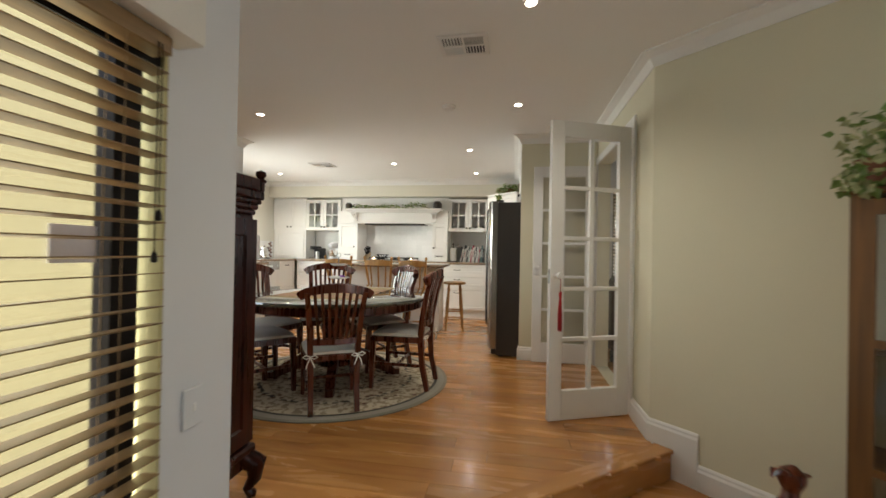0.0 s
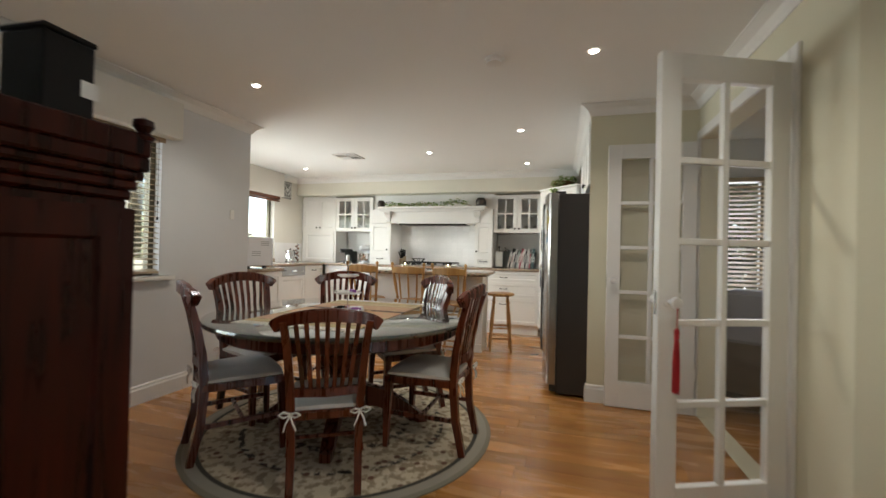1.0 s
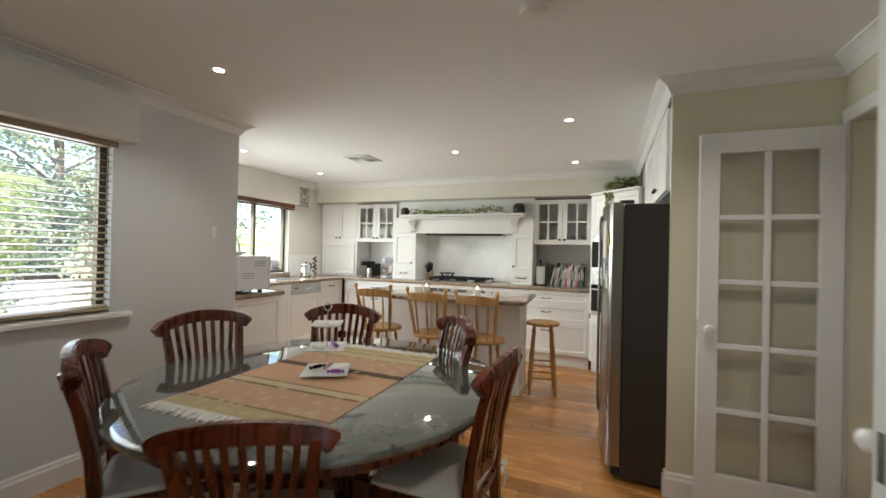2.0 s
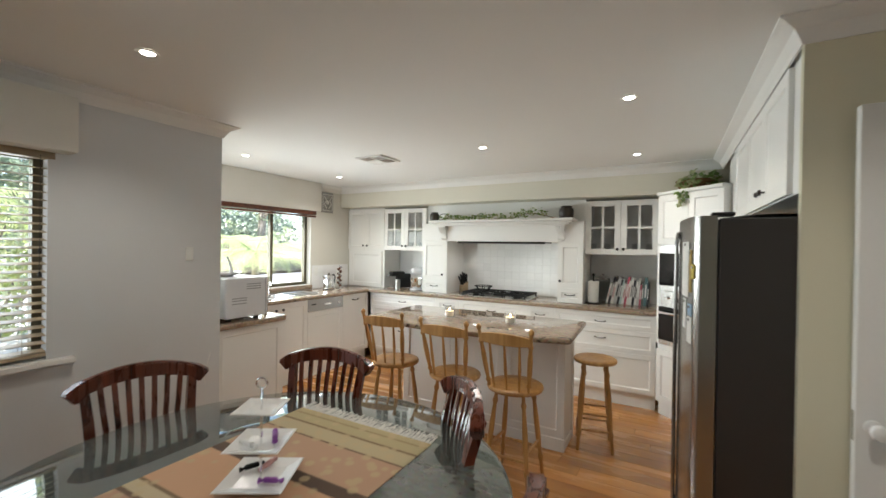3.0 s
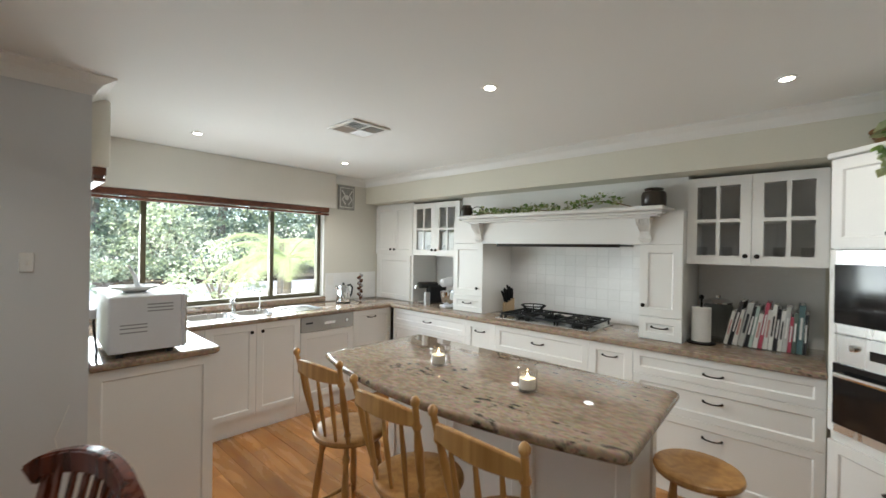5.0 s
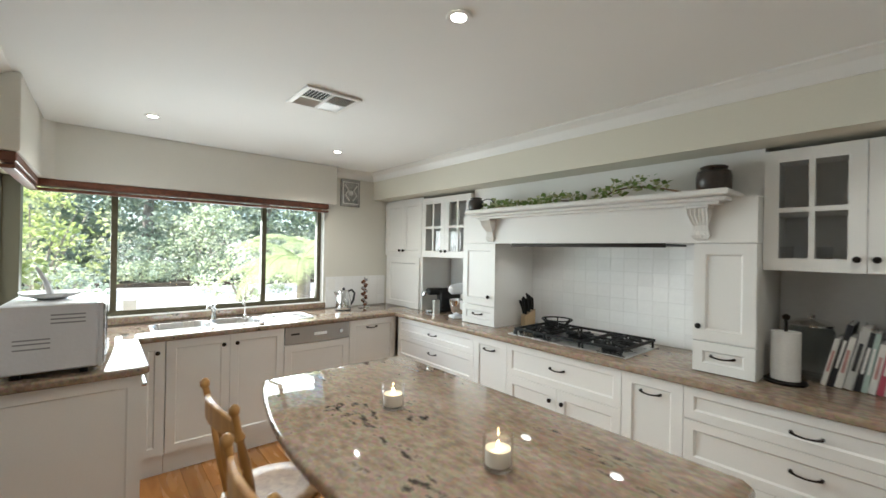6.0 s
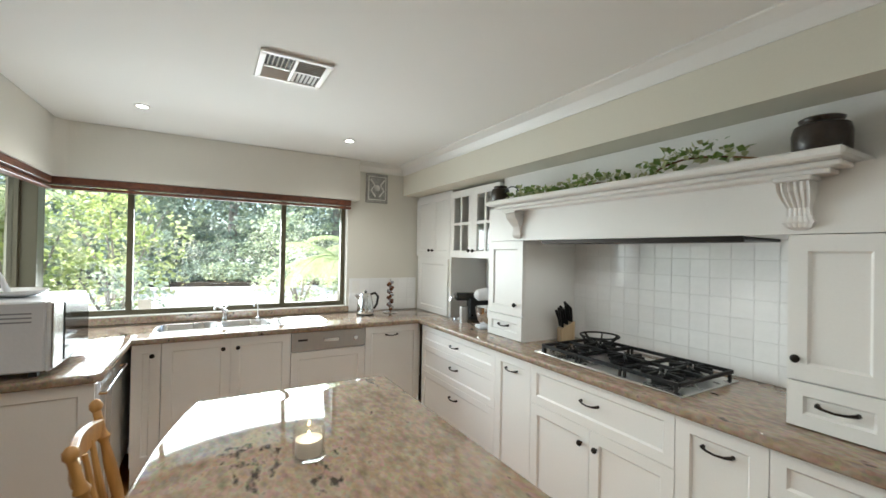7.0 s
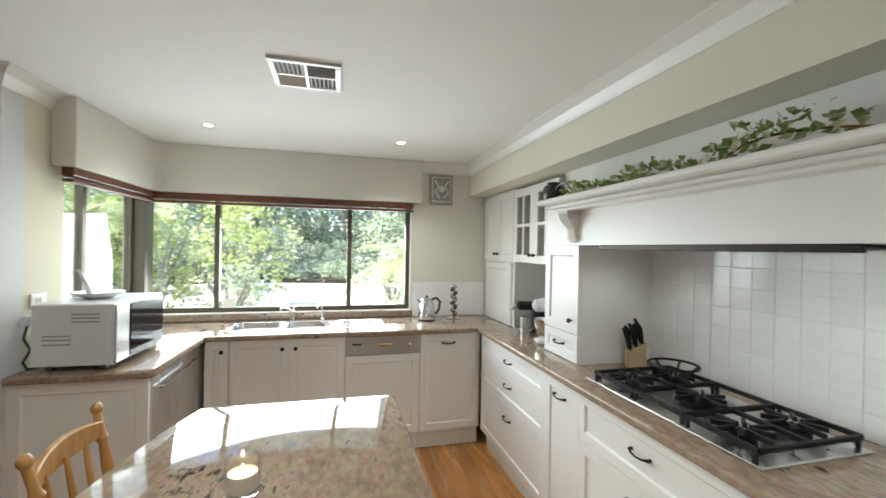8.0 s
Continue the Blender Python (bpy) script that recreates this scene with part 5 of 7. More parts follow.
# ---- tall armoire in the dining corner ----
ar = thing("armoire", "tall dark mahogany armoire with moulded cornice and cabriole feet", "armoire", pose(-1.02, 1.93, 0, 0, 0, 180))
AW, AD = 1.30, 0.44          # local x runs west, local y runs back to the wall
part("carcass", B(0.0, 0.0, 0.25, AW, AD, 1.29, bevel=0.004), DARKMAHOGANY, ar)
part("base_moulding", B(-0.025, -0.025, 0.21, AW + 0.025, AD, 0.25, bevel=0.01), DARKMAHOGANY, ar)
part("apron", B(-0.01, -0.01, 0.15, AW + 0.01, AD, 0.21, bevel=0.006), DARKMAHOGANY, ar)
for z0, z1, o in ((1.29, 1.315, 0.008), (1.315, 1.34, 0.016), (1.34, 1.362, 0.026), (1.362, 1.40, 0.034)):
    part("cornice_moulding", B(-o, -o, z0, AW + o, AD, z1, bevel=0.006), DARKMAHOGANY, ar)
for x0, x1, y0, y1 in ((-0.034, -0.016, -0.034, AD), (AW + 0.016, AW + 0.034, -0.034, AD), (-0.0155, AW + 0.0155, -0.034, -0.016)):
    part("gallery_rail", B(x0, y0, 1.40, x1, y1, 1.455, bevel=0.004), DARKMAHOGANY, ar)
for x in (-0.02, AW + 0.02):
    bm = bmesh.new()
    lathe(bm, [(0.022, 0), (0.026, 0.01), (0.014, 0.02), (0.024, 0.035), (0.022, 0.05), (0.004, 0.058)], 14, (x, -0.02, 1.44))
    part("finial", bm, DARKMAHOGANY, ar, smooth=True)
part("side_panel", shaker(AD, 1.0, 0.07), DARKMAHOGANY, ar, m=pose(-0.021, AD, 0.27, 0, 0, -90))
for k in range(2):
    d = part("door", shaker(AW / 2, 1.0, 0.09), DARKMAHOGANY, ar, m=pose(k * AW / 2, -0.021, 0.27))
    part("knob", knob(0.016), BRONZE, d, smooth=True, m=pose(AW / 2 - 0.05 if k == 0 else 0.05, 0, 0.5))
for x, y in ((0.0, 0.0), (AW, 0.0), (0.0, AD - 0.06), (AW, AD - 0.06)):
    bm = bmesh.new()
    sx = -1 if x == 0 else 1
    tube(bm, [(x - sx * 0.02, y + 0.02, 0.20), (x + sx * 0.03, y - 0.02, 0.15), (x + sx * 0.025, y - 0.015, 0.09), (x + sx * 0.0, y, 0.045), (x + sx * 0.015, y - 0.01, 0.018), (x + sx * 0.03, y - 0.02, 0.014)], [0.05, 0.048, 0.03, 0.02, 0.024, 0.014], 10)
    part("cabriole_foot", bm, DARKMAHOGANY, ar, smooth=True)

BLACKCARD = material("matt_black_box", (0.006, 0.0055, 0.0055), 0.5, spec=0.2, vary=0.15, scale=8, fine=90)
bx = thing("black_box", "tall black boxed bottle carton with white tag on the armoire", "box", pose(-1.105, 1.80, 1.40, 0, 0, 4))
part("carton", B(-0.13, 0, 0, 0.0, 0.11, 0.262, bevel=0.003), BLACKCARD, bx)
part("tag", B(0.001, 0.078, 0.135, 0.003, 0.118, 0.175), PAPER, bx, "small white tag")
part("lid", B(-0.134, -0.004, 0.263, 0.004, 0.114, 0.276, bevel=0.003), BLACKCARD, bx)
bo = thing("bottle", "dark glass bottle standing on the armoire", "bottle", pose(-1.14, 1.70, 1.40))
bm = bmesh.new()
lathe(bm, [(0.035, 0), (0.038, 0.01), (0.038, 0.13), (0.03, 0.16), (0.013, 0.19), (0.013, 0.245), (0.016, 0.25), (0.012, 0.265)], 20)
part("glass", bm, DARKGLASS, bo, smooth=True)
pt2 = thing("potted_plant", "small trailing plant in a dark pot on the armoire", "plant", pose(-1.28, 1.62, 1.40))
LEAF = leafy("ivy_leaf", (0.19, 0.29, 0.08))
LEAFLIGHT = leafy("pale_ivy_leaf", (0.45, 0.48, 0.26))
rng = random.Random(7)


def leaves(bm, centre, count, spread, size, rnd, droop=0.0, mats=2):
    """Pointed leaves, each folded along its midrib, round a centre."""
    for _ in range(count):
        p = Vector([centre[k] + rnd.uniform(-1, 1) * spread[k] for k in range(3)])
        d = Vector((rnd.uniform(-1, 1), rnd.uniform(-1, 1), rnd.uniform(-0.7, 0.6) - droop)).normalized()
        s = d.cross(Vector((rnd.uniform(-1, 1), rnd.uniform(-1, 1), rnd.uniform(-1, 1)))).normalized()
        u = d.cross(s)
        L = size * rnd.uniform(0.6, 1.25)
        a, t = bm.verts.new(p), bm.verts.new(p + d * L)
        l, r = bm.verts.new(p + d * L * 0.38 + s * L * 0.34 + u * L * 0.1), bm.verts.new(p + d * L * 0.38 - s * L * 0.34 + u * L * 0.1)
        k = rnd.randrange(mats)
        for f in ((a, l, t), (a, t, r)):
            bm.faces.new(f).material_index = k


bm = bmesh.new()
lathe(bm, [(0.045, 0), (0.06, 0.08), (0.065, 0.09), (0.055, 0.09), (0.05, 0.07)], 18)
part("pot", bm, BLACK, pt2, smooth=True)
bm = bmesh.new()
leaves(bm, (0, 0, 0.14), 90, (0.08, 0.08, 0.07), 0.05, rng)
part("foliage", bm, [LEAF, LEAFLIGHT], pt2)

# ---- lounge corner: display cabinet, plant, carved bird ----
dc = thing("display_cabinet", "brown oak display cabinet with glazed doors beside the angled wall", "cabinet", pose(1.45, 2.09, LOW, 0, 0, -45))
part("back", B(0, 0.32, 0, 0.8, 0.345, 1.56), OAK, dc)
part("side", B(0, 0.0, 0, 0.03, 0.32, 1.56), OAK, dc)
part("side", B(0.77, 0.0, 0, 0.8, 0.32, 1.56), OAK, dc)
for z in (0.04, 0.5, 0.95):
    part("shelf", B(0.03, 0.01, z, 0.77, 0.32, z + 0.02), OAK, dc)
part("top", B(-0.02, -0.02, 1.56, 0.82, 0.345, 1.585, bevel=0.006), OAK, dc)
for k in range(2):
    bm = bmesh.new()
    x = 0.03 + k * 0.37
    box(bm, x, -0.018, 0.06, x + 0.045, 0, 1.54)
    box(bm, x + 0.325, -0.018, 0.06, x + 0.37, 0, 1.54)
    for z0, z1 in ((0.06, 0.12), (0.5, 0.53), (0.98, 1.01), (1.48, 1.54)):
        box(bm, x + 0.045, -0.018, z0, x + 0.325, 0, z1)
    d = part("door", bm, OAK, dc)
    part("pane", B(x + 0.045, -0.011, 0.12, x + 0.325, -0.008, 1.48), CLEAR, d)
TERRA = material("terracotta", (0.20, 0.07, 0.035), 0.6, vary=0.15, scale=10, fine=90)
pp = thing("potted_plant", "trailing variegated plant in a terracotta bowl on the cabinet", "plant", pose(1.66, 2.12, LOW + 1.586))
bm = bmesh.new()
lathe(bm, [(0.08, 0), (0.13, 0.06), (0.145, 0.12), (0.15, 0.125), (0.135, 0.125), (0.12, 0.09)], 24)
part("bowl", bm, TERRA, pp, smooth=True)
bm = bmesh.new()
leaves(bm, (-0.03, 0, 0.2), 190, (0.14, 0.14, 0.12), 0.055, rng)
leaves(bm, (-0.14, -0.10, 0.12), 90, (0.09, 0.08, 0.12), 0.05, rng, 0.3)
leaves(bm, (-0.24, -0.10, 0.03), 40, (0.04, 0.05, 0.05), 0.05, rng, 0.6)
part("foliage", bm, [LEAF, LEAFLIGHT], pp)
bm = bmesh.new()
tube(bm, [(0, 0, 0), (0, 0, 0.12), (0.01, 0, 0.2), (0, 0.01, 0.3), (-0.01, 0, 0.40), (-0.015, 0, 0.46), (-0.02, 0, 0.5)], [0.07, 0.075, 0.05, 0.075, 0.06, 0.03, 0.028], 12)
tube(bm, [(-0.02, 0, 0.49), (-0.02, 0, 0.53), (-0.025, 0, 0.565), (-0.03, 0, 0.59)], [0.03, 0.048, 0.045, 0.01], 12)
tube(bm, [(-0.05, 0, 0.545), (-0.1, -0.01, 0.535), (-0.13, -0.012, 0.53)], [0.018, 0.012, 0.003], 8)
tube(bm, [(0.03, 0, 0.57), (0.06, 0, 0.575), (0.085, 0.01, 0.56)], [0.014, 0.016, 0.004], 8)
solid("carved_bird", bm, MAHOGANY, "dark carved wooden bird figure standing on the floor", "statue", smooth=True, m=pose(1.18, 1.98, LOW, 0, 0, 200) @ Matrix.Diagonal((0.95, 0.95, 0.9, 1)))

# ---- bench things ----
def sink():
    s = thing("kitchen_sink", "double-bowl stainless steel sink with drainer let into the bench", "sink", pose(-4.13, SINKY, BENCH + 0.001, 0, 0, 90))
    for x0, x1 in BOWLS:
        bm = bmesh.new()
        rings = []
        for out, z in ((0.022, 0.0005), (0.018, 0.004), (0.004, 0.004), (-0.002, -0.004), (-0.012, -0.10), (-0.03, -0.145), (-0.07, -0.152)):
            rings.append([bm.verts.new((x, y, z)) for x, y in rounded(x0 - out, x1 + out, -0.17 - out, 0.17 + out, 0.08 + out * 0.5)])
        for a, b in zip(rings, rings[1:]):
            for k in range(len(a)):
                bm.faces.new((a[k], a[(k + 1) % len(a)], b[(k + 1) % len(b)], b[k]))
        bm.faces.new(rings[-1])
        bowl = part("bowl", bm, STEEL, s, "brushed steel bowl", True)
        bm = bmesh.new()
        lathe(bm, [(0.036, 0.0), (0.036, 0.003), (0.028, 0.004), (0.012, 0.001)], 16, ((x0 + x1) / 2, 0, -0.152))
        part("drain", bm, CHROME, bowl, smooth=True)
    bm = bmesh.new()
    rings = [[bm.verts.new((x, y, z)) for x, y in rounded(0.755 + i, 1.16 - i, -0.185 + i, 0.185 - i, 0.07)] for i, z in ((0, 0.0005), (0.004, 0.005), (0.014, 0.005), (0.022, 0.002))]
    for a, b in zip(rings, rings[1:]):
        for k in range(len(a)):
            bm.faces.new((a[k], a[(k + 1) % len(a)], b[(k + 1) % len(b)], b[k]))
    bm.faces.new(rings[-1])
    tray = part("drainer", bm, STEEL, s, "ribbed steel drainer", True)
    rib = mesh_of("rib", B(0.80, -0.006, 0.0022, 1.12, 0.006, 0.0055, bevel=0.0012), STEEL)
    for k in range(8):
        part("rib", rib, STEEL, tray, m=pose(0, -0.12 + 0.034 * k, 0))
    bm = bmesh.new()
    lathe(bm, [(0.024, 0), (0.022, 0.03), (0.018, 0.05), (0.02, 0.09), (0.006, 0.1)], 16, (0.42, 0.155, 0.004))
    tube(bm, [(0.42, 0.155, 0.07), (0.40, 0.11, 0.115), (0.36, 0.03, 0.14), (0.35, 0.01, 0.135), (0.348, 0.005, 0.115)], 0.009, 10)
    tube(bm, [(0.42, 0.155, 0.1), (0.44, 0.16, 0.13), (0.47, 0.165, 0.14)], 0.006, 8)
    part("mixer_tap", bm, CHROME, s, "chrome mixer tap", True)
    bm = bmesh.new()
    tube(bm, [(0.66, 0.155, 0.004), (0.66, 0.155, 0.09), (0.655, 0.14, 0.135), (0.64, 0.1, 0.155), (0.625, 0.07, 0.145), (0.622, 0.065, 0.12)], 0.006, 8)
    lathe(bm, [(0.016, 0), (0.014, 0.02), (0.006, 0.025)], 12, (0.66, 0.155, 0.002))
    part("filter_tap", bm, CHROME, s, "slim chrome filter tap", True)


sink()

kt = thing("kettle", "polished steel electric kettle with black handle on the bench", "kettle", pose(-4.215, 6.82, BENCH + 0.001, 0, 0, 20))
bm = bmesh.new()
lathe(bm, [(0.075, 0.012), (0.077, 0.03), (0.07, 0.1), (0.058, 0.16), (0.05, 0.185), (0.046, 0.19), (0.02, 0.2), (0.002, 0.201)], 24)
part("body", bm, CHROME, kt, smooth=True)
bm = bmesh.new()
lathe(bm, [(0.078, 0), (0.078, 0.011), (0.07, 0.012)], 24)
part("base", bm, BLACK, kt, smooth=True)
bm = bmesh.new()
tube(bm, [(0.02, 0.045, 0.185), (0.03, 0.085, 0.195), (0.035, 0.12, 0.16), (0.03, 0.11, 0.09), (0.025, 0.08, 0.05)], 0.011, 8)
part("handle", bm, BLACK, kt, smooth=True)
bm = bmesh.new()
tube(bm, [(-0.03, -0.045, 0.15), (-0.05, -0.075, 0.185)], [0.022, 0.012], 10)
part("spout", bm, CHROME, kt, smooth=True)
bm = bmesh.new()
lathe(bm, [(0.012, 0.2), (0.014, 0.21), (0.006, 0.222)], 12)
part("lid_knob", bm, BLACK, kt, smooth=True)

pr = thing("pod_rack", "chrome spiral rack of coffee capsules on the bench", "rack", pose(-4.28, 7.09, BENCH + 0.001))
bm = bmesh.new()
lathe(bm, [(0.07, 0), (0.07, 0.006), (0.004, 0.01), (0.004, 0.3), (0.01, 0.305), (0.002, 0.315)], 20)
part("stand", bm, CHROME, pr, smooth=True)
PODS = [material("capsule_" + c, v, 0.3, 0.7, vary=0.1) for c, v in (("copper", (0.20, 0.09, 0.05)), ("steel", (0.4, 0.4, 0.42)), ("brown", (0.12, 0.05, 0.03)))]
bm = bmesh.new()
lathe(bm, [(0.017, -0.012), (0.017, -0.01), (0.013, 0.012), (0.006, 0.016)], 10)
pm = [mesh_of("capsule", bm, PODS[0])] + [None, None]
for q in (1, 2):
    pm[q] = pm[0].copy()
    pm[q].materials.clear()
    pm[q].materials.append(PODS[q])
for k in range(20):
    a = k * 1.35
    part("capsule", pm[k % 3], PODS[k % 3], pr, m=pose(0.019 * math.cos(a), 0.019 * math.sin(a), 0.03 + 0.0135 * k, 0, 75, math.degrees(a)))

cm = thing("coffee_machine", "black and chrome capsule coffee machine in the bench niche", "coffee machine", pose(-3.60, 7.53, BENCH + 0.001, 0, 0, -20))
part("body", B(-0.055, 0.0, 0, 0.055, 0.22, 0.2, bevel=0.015), BLACK, cm)
part("head", B(-0.05, -0.12, 0.17, 0.05, 0.12, 0.235, bevel=0.02), BLACK, cm)
part("drip_tray", B(-0.05, -0.13, 0, 0.05, -0.0005, 0.03, bevel=0.006), CHROME, cm)
bm = bmesh.new()
lathe(bm, [(0.035, 0), (0.037, 0.1), (0.034, 0.13), (0.01, 0.135)], 18, (0.11, -0.06, 0))
part("milk_frother", bm, STEEL, cm, smooth=True)
bm = bmesh.new()
tube(bm, [(0, -0.1, 0.2), (0, -0.145, 0.19), (0, -0.15, 0.165)], 0.014, 8)
part("spout", bm, CHROME, cm, smooth=True)

mx = thing("stand_mixer", "white stand mixer with steel bowl in the bench niche", "mixer", pose(-3.20, 7.50, BENCH + 0.001, 0, 0, -15))
part("base", B(-0.06, -0.13, 0, 0.06, 0.13, 0.025, bevel=0.01), PLASTIC, mx)
part("column", B(-0.04, 0.06, 0.025, 0.04, 0.13, 0.23, bevel=0.015), PLASTIC, mx)
bm = bmesh.new()
tube(bm, [(0, 0.14, 0.25), (0, 0.1, 0.26), (0, -0.05, 0.265), (0, -0.13, 0.255), (0, -0.15, 0.25)], [0.03, 0.048, 0.05, 0.042, 0.02], 14)
part("head", bm, PLASTIC, mx, smooth=True)
bm = bmesh.new()
lathe(bm, [(0.045, 0.028), (0.07, 0.06), (0.085, 0.12), (0.09, 0.165), (0.084, 0.165), (0.078, 0.12)], 24, (0, -0.05, 0))
part("bowl", bm, CHROME, mx, "polished steel bowl", True)

kb = thing("knife_block", "pale wooden knife block with black-handled knives beside the cooktop", "knife block", pose(-2.59, 7.65, BENCH + 0.001, 0, 0, -25) @ Matrix.Diagonal((0.88, 0.88, 0.88, 1)))
bm = bmesh.new()
box(bm, -0.04, -0.055, 0, 0.04, 0.055, 0.13, bevel=0.004)
for v in bm.verts:
    if v.co.z > 0.06:
        v.co.z += 0.035 * v.co.y / 0.06
part("block", bm, MAPLE, kb)
for i in range(3):
    for j in range(3):
        x, y = -0.024 + 0.024 * i, -0.036 + 0.034 * j
        lean, tip = 0.010 * (i - 1), 0.235 + 0.02 * j + 0.012 * ((i * 2 + j) % 3)
        bm = bmesh.new()
        bar(bm, [(x, y, 0.115 + 0.02 * j), (x + lean, y - 0.006, 0.165 + 0.02 * j), (x + lean * 2.4, y - 0.020, tip - 0.015), (x + lean * 2.8, y - 0.028, tip)], [0.011, 0.012, 0.016, 0.010], [0.016, 0.017, 0.02, 0.012], (0, 1, 0))
        part("knife", bm, IRON, kb, "black knife handle")

# cooktop
hb = thing("gas_cooktop", "five-burner steel gas cooktop with black iron trivets", "cooktop", pose(-2.475, 7.262, BENCH + 0.001) @ Matrix.Diagonal((0.967, 0.94, 1, 1)))
HW, HD = 0.905, 0.505
bm = bmesh.new()
box(bm, 0, 0, 0, HW, HD, 0.008, bevel=0.003)
part("tray", bm, STEEL, hb)
cap = bmesh.new()
lathe(cap, [(0.055, 0), (0.055, 0.012), (0.045, 0.016), (0.045, 0.022), (0.036, 0.027), (0.002, 0.028)], 22)
capm = mesh_of("burner", cap, IRON, True)
BURN = [(0.19, 0.13, 0.7), (0.19, 0.375, 1.0), (0.46, 0.25, 1.45), (0.74, 0.13, 0.85), (0.74, 0.375, 1.0)]
for x, y, k in BURN:
    part("burner", capm, BLACK, hb, m=pose(x, y, 0.009) @ Matrix.Diagonal((k, k, 1, 1)))
for x0, x1 in ((0.055, 0.325), (0.33, 0.60), (0.605, 0.88)):
    bm = bmesh.new()
    z = 0.046
    ys = (0.02, HD - 0.02)
    corner = [(x0, ys[0], z), (x1, ys[0], z), (x1, ys[1], z), (x0, ys[1], z), (x0, ys[0], z)]
    for a, b in zip(corner, corner[1:]):
        bar(bm, [a, b], 0.014, 0.016)
    xm = (x0 + x1) / 2
    bar(bm, [(x0, HD / 2, z), (x1, HD / 2, z)], 0.014, 0.016)
    for cx, cy, k in BURN:
        if x0 < cx < x1:
            for q in range(8):
                a = q * math.pi / 4 + 0.39
                r0, r1 = 0.028, 0.115 if q % 2 else 0.095
                bar(bm, [(cx + r0 * math.cos(a), cy + r0 * math.sin(a), z + 0.004), (cx + r1 * math.cos(a + 0.25), cy + r1 * math.sin(a + 0.25), z)], 0.013, 0.016)
    for cx in (x0 + 0.01, x1 - 0.01):
        for cy in ys:
            box(bm, cx - 0.006, cy - 0.006, 0.008, cx + 0.006, cy + 0.006, z)
    part("trivet", bm, IRON, hb, "black cast iron trivet")
wk = bmesh.new()
for q in range(6):
    a = q * math.pi / 3
    bar(wk, [(0.07 * math.cos(a), 0.07 * math.sin(a), 0.0), (0.115 * math.cos(a), 0.115 * math.sin(a), 0.045)], 0.008, 0.012)
pts = [(0.115 * math.cos(k * math.pi / 10), 0.115 * math.sin(k * math.pi / 10), 0.045) for k in range(21)]
tube(wk, pts, 0.006, 6)
part("wok_ring", wk, IRON, hb, m=pose(0.19, 0.375, 0.055))
for k in range(5):
    bm = bmesh.new()
    lathe(bm, [(0.017, 0), (0.015, 0.018), (0.003, 0.02)], 12, (0.028, 0.06 + k * 0.07, 0.008))
    part("control_knob", bm, BLACK, hb, smooth=True)

# paper towel, canister and cook books
pt = thing("paper_towel_holder", "upright paper towel roll on a dark stand", "paper towel", pose(-0.925, 7.49, BENCH + 0.001))
bm = bmesh.new()
lathe(bm, [(0.085, 0), (0.085, 0.01), (0.008, 0.014), (0.007, 0.3), (0.014, 0.305), (0.016, 0.32), (0.004, 0.33)], 24)
part("stand", bm, BRONZE, pt, smooth=True)
bm = bmesh.new()
lathe(bm, [(0.02, 0.016), (0.058, 0.016), (0.058, 0.245), (0.02, 0.245)], 28)
part("roll", bm, PAPER, pt, "white paper roll", True)
cn = thing("glass_canister", "clear glass canister with a steel lid on the bench", "canister", pose(-0.86, 7.70, BENCH + 0.001))
bm = bmesh.new()
lathe(bm, [(0.085, 0), (0.09, 0.02), (0.09, 0.24), (0.08, 0.26)], 24)
part("jar", bm, glass("jar_glass", (0.92, 0.95, 0.95), 0.04, 0.80), cn, smooth=True)
bm = bmesh.new()
lathe(bm, [(0.085, 0.261), (0.088, 0.27), (0.06, 0.29), (0.015, 0.3), (0.015, 0.315), (0.004, 0.32)], 24)
part("lid", bm, CHROME, cn, smooth=True)
COVERS = [((0.75, 0.74, 0.70), "white"), ((0.02, 0.02, 0.025), "black"), ((0.72, 0.71, 0.70), "white"), ((0.5, 0.5, 0.48), "grey"), ((0.02, 0.02, 0.025), "black"), ((0.42, 0.52, 0.48), "pale green"), ((0.72, 0.71, 0.70), "white"), ((0.45, 0.08, 0.12), "red"), ((0.7, 0.68, 0.64), "cream"), ((0.76, 0.75, 0.73), "white"), ((0.02, 0.02, 0.025), "black"),
          ((0.74, 0.72, 0.7), "white"), ((0.5, 0.5, 0.48), "grey"), ((0.5, 0.14, 0.12), "red"), ((0.10, 0.13, 0.11), "dark green"), ((0.10, 0.17, 0.18), "dark teal"), ((0.06, 0.05, 0.05), "black")]
COVERM = {}
rb = random.Random(4)
x = -0.81
